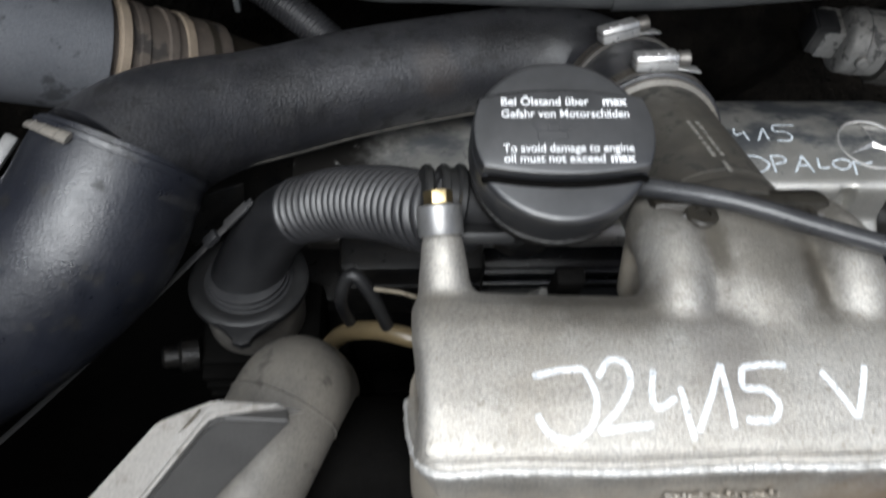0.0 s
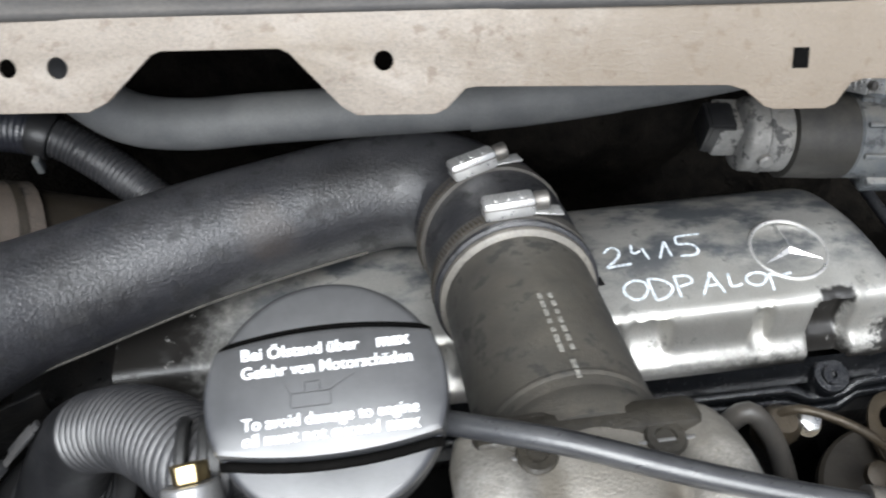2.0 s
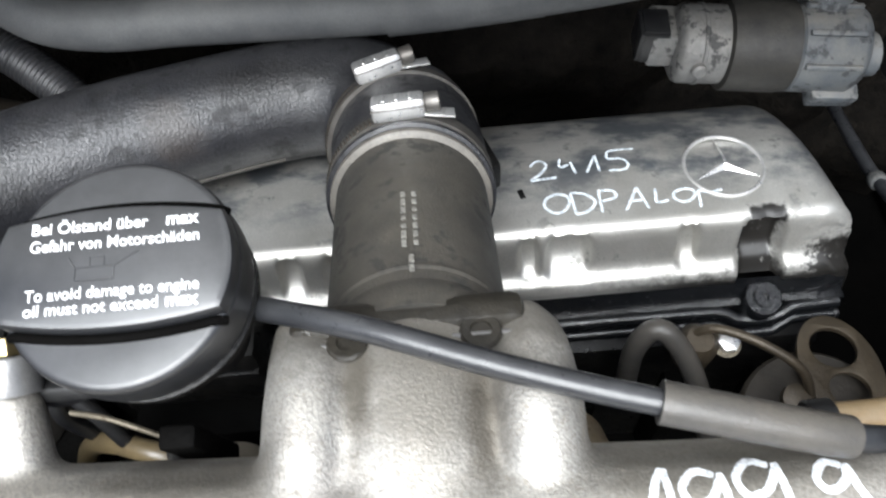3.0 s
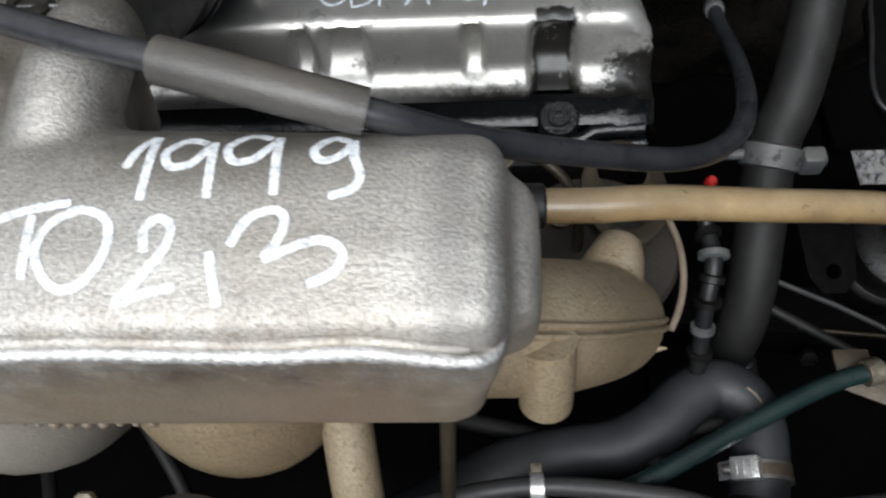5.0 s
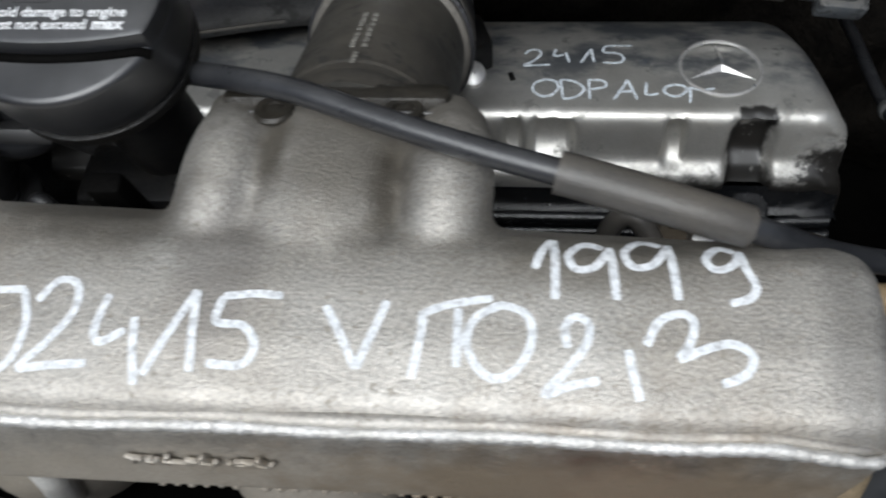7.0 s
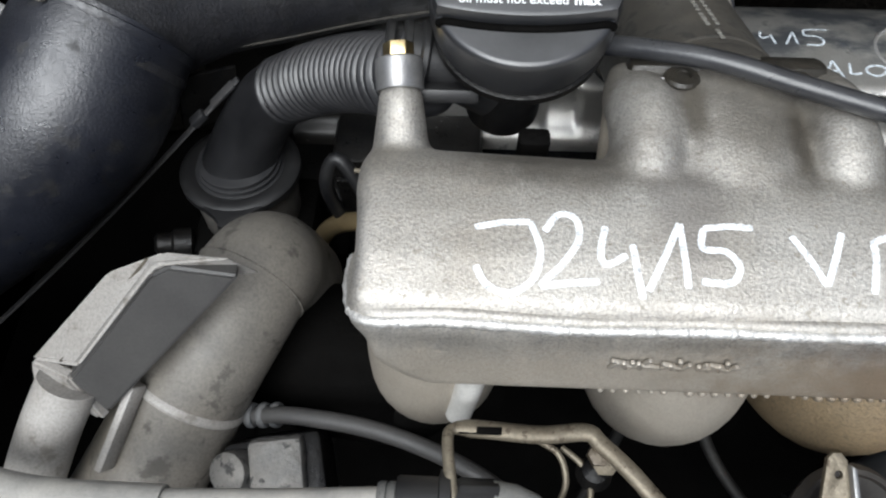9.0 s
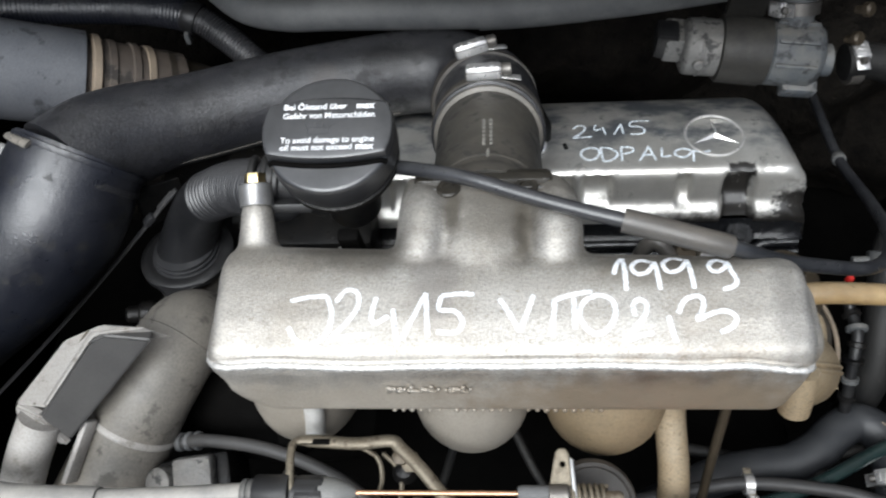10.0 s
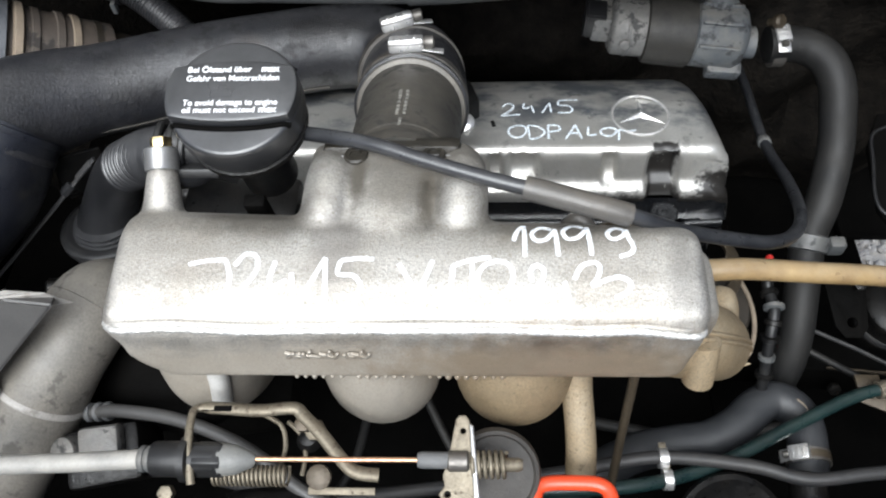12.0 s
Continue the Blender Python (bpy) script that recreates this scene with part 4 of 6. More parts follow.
def cover_shell(profile, x0, x1, name, mat, label, recess=True):
    prof = dense(spline([(0, y, z) for y, z in profile], 6), 56)
    xs = [x0 + (x1 - 0.02 - x0) * k / 240 for k in range(241)]
    bm = bmesh.new()
    cols = []
    notches = ((0.1750, 0.0050, 0.0070, 0.9445), (0.1965, 0.0115, 0.0085, 0.9440), (0.2610, 0.0052, 0.0070, 0.9445), (0.3005, 0.0112, 0.0095, 0.926), (0.045, 0.006, 0.007, 0.9445), (0.075, 0.011, 0.0085, 0.944))

    def column(x, drop, slant):
        col = []
        for p in prof:
            y, z = p.y, p.z
            dy = 0.0
            if recess and y < 0.296:
                for xc, hw, deep, floor in notches:
                    u = abs(x - xc) / hw
                    if u < 1.5:
                        arch = 0.9738 - 0.0035 * min(1.0, u) ** 2
                        wx = max(0.0, min(1.0, (1.18 - u) / 0.42))
                        wz = max(0.0, min(1.0, (z - floor) / 0.013)) * max(0.0, min(1.0, (arch - z) / 0.006))
                        dy = max(dy, 1.2 * deep * wx * wx * (3 - 2 * wx) * wz ** 0.8)
            zz = z - drop * max(0.0, (z - 0.905) / 0.07)
            dent = 0.0022 * noise.noise(Vector((x * 130, y * 90, z * 150))) * max(0.0, min(1.0, (x - 0.322) / 0.012)) if y < 0.30 else 0.0
            col.append(bm.verts.new((x + slant * (0.30 - y) + dent, y + dy * 0.9 + dent, zz - dy * 0.15 + dent * 0.6)))
        return col
    for x in xs:
        cols.append(column(x, 0.0, 0.16 * max(0.0, (x - 0.2) / 0.15)))
    for k in range(1, 11):
        a = math.pi / 2 * k / 10
        cols.append(column(x1 - 0.02 + 0.02 * math.sin(a), 0.016 * (1 - math.cos(a)), 0.16))
    end = [bm.verts.new((v.co.x + 0.004, v.co.y, min(v.co.z, 0.908))) for v in cols[-1]]
    cols.append(end)
    for a, b in zip(cols, cols[1:]):
        for k in range(len(prof) - 1):
            bm.faces.new((a[k], a[k + 1], b[k + 1], b[k]))
    bmesh.ops.remove_doubles(bm, verts=bm.verts, dist=1e-5)
    return part(name, bm, mat, cover, label, 60)


SHELL = cover_shell([(0.402, 0.890), (0.398, 0.925), (0.386, 0.952), (0.345, 0.9712), (0.300, 0.9757), (0.2905, 0.9735), (0.2870, 0.964), (0.2845, 0.951), (0.2815, 0.9465), (0.2760, 0.9435), (0.2740, 0.940), (0.2735, 0.934)],
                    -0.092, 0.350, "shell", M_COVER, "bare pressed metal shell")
cover_shell([(0.2752, 0.936), (0.2735, 0.930), (0.2705, 0.924), (0.2665, 0.9205)], -0.052, 0.3505, "skirt", M_GLOSSBLACK, "oily black lower skirt", False)


def cover_details():
    part("rail", tube(dense([Vector((-0.052, 0.2655, 0.916)), Vector((0.285, 0.2655, 0.916)), Vector((0.295, 0.2605, 0.912)), Vector((0.316, 0.2605, 0.912)), Vector((0.326, 0.2655, 0.916)), Vector((0.352, 0.2665, 0.916))], 60), 0.0042, 10), M_GLOSSBLACK, cover, "oily black gasket rail")
    part("rail", tube(dense([Vector((-0.052, 0.262, 0.907)), Vector((0.285, 0.262, 0.907)), Vector((0.295, 0.257, 0.903)), Vector((0.316, 0.257, 0.903)), Vector((0.326, 0.262, 0.907)), Vector((0.354, 0.263, 0.907))], 60), 0.0036, 10), M_GLOSSBLACK, cover)
    part("bolt_boss", lathe([(0.011, -0.02), (0.011, 0.0), (0.0098, 0.0015), (0.006, 0.0015), (0.0055, 0.0035), (0.0025, 0.0035), (0.0022, 0.001)], frame_of((0.306, 0.266, 0.9275), (0, -0.25, 1)), 24), M_GLOSSBLACK, cover, "oily black bolt boss")
    # round emblem: a ring and three plain arms
    c = Vector((0.2872, 0.3265, cover_top(0.3265)))
    tilt = Matrix.Translation(c) @ Matrix.Rotation(-radians(4), 4, "X")
    ring = [tilt @ Vector((0.0215 * math.cos(a), 0.0215 * math.sin(a), 0.0008)) for a in (2 * math.pi * k / 64 for k in range(65))]
    emblem = part("emblem_ring", tube(ring, 0.0012, 8, caps=False), M_STEEL, cover, "raised metal ring")
    for a in (92, 208, 330):
        own = bmesh.new()
        d = Vector((math.cos(radians(a)), math.sin(radians(a)), 0))
        s = Vector((-d.y, d.x, 0))
        tip = own.verts.new(tilt @ (d * 0.0208 + Vector((0, 0, 0.0011))))
        l, r = own.verts.new(tilt @ (s * 0.0036 + Vector((0, 0, 0.0008)))), own.verts.new(tilt @ (-s * 0.0036 + Vector((0, 0, 0.0008))))
        top = own.verts.new(tilt @ Vector((0, 0, 0.0034)))
        own.faces.new((tip, top, l))
        own.faces.new((tip, r, top))
        own.faces.new((l, top, r))
        own.faces.new((tip, l, r))
        part("emblem_arm", own, M_STEEL if a != 92 else M_COVER, cover)
    row = [(G_2, 0.1805, 0.3265, 0.0145, 0.0150), (G_4, 0.1975, 0.3300, 0.0120, 0.0130), (G_1, 0.2120, 0.3297, 0.0085, 0.0130), (G_5, 0.2235, 0.3290, 0.0175, 0.0170),
           (G_O, 0.1855, 0.3035, 0.0135, 0.0125), (G_D, 0.2005, 0.3015, 0.0125, 0.0145), (G_P, 0.2145, 0.3015, 0.0125, 0.0145), (G_A, 0.2285, 0.3015, 0.0145, 0.0145),
           (G_L, 0.2450, 0.3045, 0.0090, 0.0095), (G_O, 0.2552, 0.3040, 0.0115, 0.0085), (G_N, 0.2672, 0.2995, 0.0155, 0.0115)]
    for k, (g, x, y, w, h) in enumerate(row):
        ob = painted("painted_character", g, (x, y), (w, h), 0.0015, M_CHALK, cover, SHELL, 0.98, 900 + 40 * k)
        ob["label"] = "faint hand-painted character"


cover_details()


def cover_fitting():
    th = thing("hose_support", (0.168, 0.288, 0.984), "black hose support on the valve cover with a bright bolt", "bracket")
    part("foot", block(pose(0.150, 0.334, 0.982, 0, 0, 20), (0.022, 0.026, 0.024), 0.004), M_OILY, th)
    part("bolt", lathe([(0.0075, -0.008), (0.0078, 0.0), (0.0070, 0.0025), (0.0045, 0.0036), (0.0, 0.0040)], frame_of((0.1525, 0.316, 0.979), (0.1, -0.4, 1)), 24), M_STEEL, th, "bright round bolt head")
    for x, y, z in ((0.174, 0.318, 0.9755), (0.157, 0.285, 0.952)):
        part("pit", block(pose(x, y, z, -3, 0, 15), (0.003, 0.006, 0.0012), 0.0004), M_OILY, th, "small dark pit")


cover_fitting()


# ---- oil filler cap and neck ----
CAP = Vector((0.0400, 0.1928, 1.1235))
CAP_TILT = Matrix.Translation(CAP) @ Matrix.Rotation(radians(11), 4, "X")


def lettering(name, text, at, size, width, mat, parent, turn=None, bold=0.0):
    """Flat letters from the built-in font as a mesh, fitted to a width."""
    cu = bpy.data.curves.new(name, "FONT")
    cu.body, cu.size, cu.offset, cu.extrude = text, size, bold, 0.00006
    tmp = new(name, cu)
    bpy.context.view_layer.update()
    mesh = bpy.data.meshes.new_from_object(tmp.evaluated_get(bpy.context.evaluated_depsgraph_get()))
    wide = max(v.co.x for v in mesh.vertices) - min(v.co.x for v in mesh.vertices)
    bpy.data.objects.remove(tmp)
    m = Matrix.Translation(at) @ (turn or Matrix()) @ Matrix.Diagonal((width / wide, 1, 1, 1))
    mesh.transform(m)
    mesh.materials.clear()
    mesh.materials.append(mat)
    ob = new(name, mesh)
    ob.parent = parent
    ob.matrix_parent_inverse = parent.matrix_basis.inverted()
    return ob


filler = thing("oil_filler", (0.04, 0.19, 1.02), "black plastic oil filler with a large round printed cap", "oil filler")


def oil_cap():
    m = CAP_TILT
    prof = [(0.029, -0.006), (0.0325, -0.005), (0.033, -0.001), (0.0343, 0.000), (0.0347, 0.003), (0.0347, 0.0146), (0.0344, 0.0159), (0.0336, 0.0168), (0.0322, 0.0172), (0.020, 0.0174), (0.0, 0.0175)]
    th = part("cap", lathe(prof, m, 96), M_CAP, filler, "round black plastic cap with white warning print")
    # raised grip bar with the print
    R, edge, bow, outline = 0.0343, 0.0148, 0.0034, []
    a0 = math.asin(edge / R)
    for k in range(13):
        a = -a0 + 2 * a0 * k / 12
        outline.append((R * math.cos(a), R * math.sin(a)))
    for k in range(1, 24):
        x = R * math.cos(a0) * (1 - 2 * k / 24)
        outline.append((x, edge + bow * (1 - (x / (R * math.cos(a0))) ** 2)))
    for k in range(13):
        a = math.pi - a0 + 2 * a0 * k / 12
        outline.append((R * math.cos(a), R * math.sin(a)))
    for k in range(1, 24):
        x = -R * math.cos(a0) * (1 - 2 * k / 24)
        outline.append((x, -edge - bow * (1 - (x / (R * math.cos(a0))) ** 2)))
    part("grip", plate(outline, 0.0145, m @ Matrix.Translation((0, 0, 0.0085)), 0.0020), M_CAP, th)
    half = R * math.cos(a0)
    dome = [(0.0, 0.0175), (0.020, 0.0174), (0.0322, 0.0172), (0.0336, 0.0168), (0.0344, 0.0159), (0.0347, 0.0146)]
    for side in (1, -1):
        run = []
        for k in range(31):
            x = half * 0.985 * (1 - 2 * k / 30)
            y = edge + 0.0014 + bow * (1 - (x / half) ** 2)
            h = float(np.interp(math.hypot(x, y), [d[0] for d in dome], [d[1] for d in dome]))
            run.append(m @ Vector((x, side * y, h - 0.0004)))
        # A black strand in the corner paints the groove's shade.
        part("groove", tube(run, 0.0016, 10), M_BLACKBAY, th, "dark groove beside the grip")
    top = 0.0230 + 0.00006
    for text, dx, dy, size, width, bold in (("Bei \u00d6lstand \u00fcber", -0.0235, 0.0108, 0.0048, 0.0332, 0.00007), ("max", 0.0150, 0.0108, 0.0052, 0.0094, 0.00016),
                                            ("Gefahr von Motorsch\u00e4den", -0.0235, 0.0055, 0.0048, 0.0480, 0.00005), ("To avoid damage to engine", -0.0235, -0.0090, 0.0048, 0.0485, 0.00005),
                                            ("oil must not exceed", -0.0235, -0.0133, 0.0048, 0.0372, 0.00005), ("max", 0.0158, -0.0133, 0.0052, 0.0092, 0.00016)):
        lettering("print", text, (0, 0, 0), size, width, M_PRINT, th, m @ Matrix.Translation((dx, dy, top)), bold)
    # faint raised oil-can sign between the lines
    can = [[(-0.010, -0.001), (-0.010, -0.005), (0.001, -0.005), (0.001, -0.001)], [(-0.012, 0.002), (-0.010, -0.001), (0.001, -0.001), (0.008, 0.003)], [(-0.006, -0.001), (-0.006, 0.002), (-0.002, 0.002), (-0.002, -0.001)]]
    for st in can:
        line = [m @ Vector((x, 0.001 + y, 0.0230)) for x, y in st]
        part("sign_line", tube(dense(line, 20), 0.00022, 6), M_CAP, th)


def filler_neck():
    th = filler
    part("base", block(pose(-0.016, 0.262, 0.925), (0.090, 0.040, 0.068), 0.006), M_OILY, th, "oily black base")
    part("base_rib", block(pose(-0.016, 0.243, 0.940), (0.086, 0.006, 0.004), 0.001), M_OILY, th)
    part("neck", lathe([(0.017, -0.075), (0.017, -0.014), (0.027, -0.010), (0.030, -0.006), (0.030, -0.002)], CAP_TILT @ Matrix.Translation((-0.004, 0.004, 0)), 40), M_PLASTIC, th)
    part("collar", lathe([(0.0325, -0.011), (0.0335, -0.010), (0.0335, -0.0065), (0.0320, -0.0058)], CAP_TILT, 48), M_OILY, th)
    part("outlet", tube(spline([(0.03, 0.19, 1.085), (0.01, 0.19, 1.098), (-0.006, 0.191, 1.103)], 5), 0.0125, 20), M_PLASTIC, th)
    for z in range(3):
        part("outlet_ring", lathe([(0.0140, 0), (0.0150, 0.001), (0.0150, 0.003), (0.0140, 0.004)], frame_of((0.004 - 0.007 * z, 0.1905, 1.100), (-1, 0, 0.2)), 28), M_PLASTIC, th)
    part("bracket", block(pose(0.010, 0.1745, 1.099, -30), (0.030, 0.012, 0.006), 0.0015), M_PLASTIC, th)
    part("bracket_leg", block(pose(0.046, 0.158, 1.075, 10), (0.012, 0.008, 0.05), 0.002), M_BLACKBAY, th)
    part("valve", lathe([(0.0055, 0), (0.0055, 0.014), (0.0035, 0.016), (0.0032, 0.022), (0.002, 0.024)], frame_of((0.036, 0.160, 1.055), (0.1, -0.1, 1)), 18), M_PUMPGREY, th, "small grey valve")


oil_cap()
filler_neck()


# ---- breather hose and oil separator ----
def breather():
    th = thing("breather_hose", (-0.05, 0.21, 1.05), "black corrugated breather hose with a smooth elbow", "hose")
    line = dense(spline([(0.006, 0.189, 1.099), (-0.008, 0.197, 1.087), (-0.030, 0.2185, 1.064), (-0.0535, 0.2365, 1.040), (-0.0780, 0.2470, 1.018)], 10), 420)
    part("corrugation", tube(line, lambda s: 0.0146 + 0.0036 * abs(math.sin(math.pi * 24 * s)) ** 0.6, 32), M_HOSE, th, "ribbed black hose")
    part("elbow", tube(dense(spline([(-0.0745, 0.2462, 1.021), (-0.0870, 0.2500, 1.006), (-0.0985, 0.2510, 0.988), (-0.1085, 0.2475, 0.970), (-0.116, 0.2425, 0.955)], 8), 40), lambda s: 0.0176 + 0.0034 * s, 32), M_ELBOW, th, "smooth black elbow")
    sep = thing("oil_separator", (-0.115, 0.243, 0.90), "black oil separator with a plastic collar, pull tab and metal neck", "oil separator")
    m = frame_of((-0.115, 0.243, 0.955), (0, 0.11, 1))
    part("collar", lathe([(0.022, -0.003), (0.034, -0.003), (0.0355, -0.0015), (0.0355, 0.0025), (0.034, 0.004), (0.0285, 0.0045), (0.024, 0.002)], m, 56), M_PLASTIC, sep, "dark grey plastic collar")
    part("tab", plate([(-0.019, -0.030), (0.019, -0.030), (0.009, -0.0385), (0.0058, -0.0425), (0.0050, -0.0455), (0.0, -0.0475), (-0.0050, -0.0455), (-0.0058, -0.0425), (-0.009, -0.0385)], 0.0055, Matrix.Translation((-0.114, 0.243, 0.9525)) @ Matrix.Rotation(radians(-7), 4, "X"), 0.0012), M_PLASTIC, sep, "dark grey pull tab")
    for k in range(3):
        part("ring", lathe([(0.0208 + 0.0014 * k, 0.010 - 0.003 * k), (0.0232 + 0.0014 * k, 0.0095 - 0.003 * k), (0.0232 + 0.0014 * k, 0.0075 - 0.003 * k), (0.0208 + 0.0014 * k, 0.007 - 0.003 * k)], m, 44), M_HOSE, sep)
    part("neck", lathe([(0.030, -0.035), (0.031, -0.012), (0.026, -0.003)], m, 40), M_BAND, sep, "dull metal neck")
    part("housing", block(pose(-0.112, 0.235, 0.895), (0.075, 0.06, 0.05), 0.006), M_BLACKBAY, sep)
    for z in (0.918, 0.905, 0.892):
        part("fin", block(pose(-0.110, 0.201, z), (0.07, 0.010, 0.004), 0.001), M_BLACKBAY, sep)
    part("knob", lathe([(0.006, 0), (0.010, 0.002), (0.010, 0.012), (0.007, 0.014), (0.007, 0.022), (0.0045, 0.024)], frame_of((-0.148, 0.215, 0.915), (-1, -0.2, 0.2)), 18), M_OILY, sep)
    rim = thing("timing_cover", (-0.08, 0.29, 0.97), "black sheet cover between the air pipe and the breather hose", "cover")
    part("sheet", plate([(-0.150, 0.268), (-0.088, 0.300), (-0.056, 0.306), (-0.056, 0.36), (-0.150, 0.34)], 0.002, Matrix.Translation((0, 0, 0.958)), 0.0005), M_OILY, rim)
    part("lip", tube(dense(spline([(-0.150, 0.267, 0.961), (-0.120, 0.284, 0.966), (-0.088, 0.299, 0.966), (-0.056, 0.305, 0.963)], 6), 30), 0.0022, 8), M_OILY, rim)
    part("bracket", block(pose(-0.132, 0.272, 0.985, 0, 10, 28), (0.034, 0.003, 0.040), 0.001), M_OILY, rim)
    st = thing("strap_wire", (-0.15, 0.2, 0.98), "thin black retaining strap", "strap")
    a, b = Vector((-0.1040, 0.2560, 1.0190)), Vector((-0.2900, 0.1650, 0.8700))
    line = [a.lerp(b, k / 40) + Vector((0, 0, -0.004 * math.sin(math.pi * k / 40))) for k in range(41)]
    part("strap", tube(line, 0.0021, 8, flat=0.55), M_FLANK, st)
    part("buckle", block(frame_of(a.lerp(b, 0.13), b - a), (0.0062, 0.0050, 0.0100), 0.0012), M_HOSE, st)
    part("tongue", block(frame_of(a.lerp(b, 0.05), b - a), (0.0058, 0.0022, 0.0180), 0.0008), M_FLANK, st)


breather()


# ---- air path: duct, coupling, big pipe, elbow ----
A0, A1 = Vector((0.1205, 0.1765, 1.0765)), Vector((0.1187, 0.2885, 1.0275))


def air_path():
    ax = (A1 - A0).normalized()
    th = thing("air_duct", A0, "grey rubber air duct with worn grey print", "air duct")
    line = dense([A0, A1], 30)
    part("duct", tube(line, lambda s: 0.0335 + 0.0015 * s, 64), M_DUCT, th)
    m = frame_of(A0, ax)
    part("foot", lathe([(0.035, -0.004), (0.0352, 0.0), (0.0352, 0.005), (0.0345, 0.008), (0.0338, 0.011)], m, 64), M_DUCT, th)
    part("foot_ridge", lathe([(0.0335, 0.016), (0.0343, 0.0175), (0.0343, 0.0185), (0.0335, 0.020)], m, 64), M_DUCT, th)
    m1 = frame_of(A1, ax)
    part("lip", lathe([(0.0355, -0.012), (0.0375, -0.0105), (0.0378, -0.007), (0.0365, -0.005)], m1, 64), M_FILTER, th, "dusty pale lip")
    rnd = random.Random(2)
    for row, a in enumerate((88, 95, 92)):
        for k in range(7 if row < 2 else 2):
            q = m @ Matrix.Rotation(radians(a), 4, "Z") @ Matrix.Translation((0.03435 + 0.00008, 0, (0.031 if row < 2 else 0.016) + 0.0055 * k))
            part("print_bar", block(q, (0.0003, 0.0018, rnd.uniform(0.002, 0.0045)), 0.0), M_GREYPRINT, th)
    co = thing("hose_coupling", A1, "black rubber hose coupling held by two clamps", "hose coupling")
    bend = dense(spline([A1 - ax * 0.008, A1 + ax * 0.012, (0.1180, 0.317, 1.0160), (0.1155, 0.333, 1.0105), (0.110, 0.346, 1.0065)], 8), 30)
    part("sleeve", tube(bend, lambda s: 0.0378 + 0.0009 * math.sin(s * 3.14), 64), M_RUBBER, co)
    for at, along in ((bend[1], bend[2] - bend[0]), (bend[-3], bend[-2] - bend[-4])):
        part("bead", lathe([(0.0370, -0.0022), (0.0394, -0.0012), (0.0398, 0), (0.0394, 0.0012), (0.0370, 0.0022)], frame_of(at, along), 64), M_RUBBER, co, "raised rubber bead")
    worm_clamp("hose_clamp", A1 + ax * 0.003, ax, 0.0390, 88, "worm-drive hose clamp with a bright housing on the rubber coupling", group="coupling clamps")
    worm_clamp("hose_clamp", (0.1150, 0.3335, 1.0103), (-0.20, 0.88, -0.42), 0.0392, 84, "worm-drive hose clamp with a bright housing on the rubber coupling", group="coupling clamps")
    bp = thing("air_pipe", (0, 0.36, 1.0), "thick black moulded air pipe with a rough, spotted skin", "air pipe")
    line = dense(spline([(-0.171, 0.2555, 1.036), (-0.156, 0.279, 1.035), (-0.131, 0.300, 1.029), (-0.094, 0.321, 1.020), (-0.044, 0.3445, 1.013), (0.005, 0.3625, 1.007), (0.046, 0.3745, 1.003), (0.074, 0.377, 1.002), (0.097, 0.369, 1.003), (0.110, 0.350, 1.005), (0.1150, 0.334, 1.010)], 10), 90)
    part("pipe", tube(line, lambda s: 0.0325 + 0.003 * max(0.0, s - 0.8) / 0.2 + 0.0105 * max(0.0, 1 - s / 0.24) ** 1.3, 56), M_RUBBER, bp)
    seam = [p + Vector((0.006, -0.0302, -0.0118)) for p in line[18:66]]
    part("mould_seam", tube(seam, 0.0010, 8), M_DUCT, bp, "worn pale mould seam")
    el = thing("air_elbow", (-0.2, 0.25, 0.95), "large smooth black rubber air elbow", "air elbow")
    part("bend", tube(dense(spline([(-0.1665, 0.272, 1.042), (-0.1728, 0.2585, 1.035), (-0.1870, 0.2360, 1.019), (-0.2260, 0.2130, 0.990), (-0.289, 0.190, 0.950), (-0.355, 0.162, 0.910), (-0.425, 0.120, 0.865)], 8), 70), lambda s: 0.0438 + 0.0044 * min(1.0, 7 * s) - 0.0020 * max(0.0, s - 0.3), 64), M_SMOOTH, el)
    m = frame_of((-0.1672, 0.2705, 1.0412), (-0.37, -0.80, -0.47))
    part("mouth_ridge", lathe([(0.0425, -0.003), (0.0452, -0.002), (0.0455, 0.001), (0.0435, 0.004)], m, 64), M_SMOOTH, el)
    part("band", lathe([(0.0438, 0.009), (0.0452, 0.010), (0.0455, 0.0145), (0.0440, 0.0155)], m, 64), M_RUBBER, el, "dark band round the joint")
    arc = [m @ Vector((0.0470 * math.cos(a), 0.0470 * math.sin(a), 0.003)) for a in (radians(d) for d in range(88, 150, 4))]
    clip = part("clip", tube(arc, lambda k: 0.0034 - 0.0016 * k, 12, flat=0.45), M_FILTER, el, "pale dusty clip")
    for k in (2, 5, 8):
        part("rib", block(frame_of(arc[k] + Vector((0, 0, 0.0012)), arc[k + 1] - arc[k]), (0.0050, 0.0012, 0.0010), 0.0003), M_FILTER, clip)
    la = thing("housing_latch", (-0.23, 0.27, 1.03), "bright metal latch and a black pin beside the air elbow", "latch")
    part("blade", block(pose(-0.2320, 0.2690, 1.040, 20, -12, 66), (0.030, 0.008, 0.005), 0.0020), M_SPACER, la, "bright worn metal blade")
    part("pin", lathe([(0.004, 0), (0.0065, 0.001), (0.0065, 0.006), (0.004, 0.0075), (0.004, 0.012)], frame_of((-0.2060, 0.2880, 1.044), (0.1, -0.5, 0.8)), 18), M_OILY, la)



air_path()


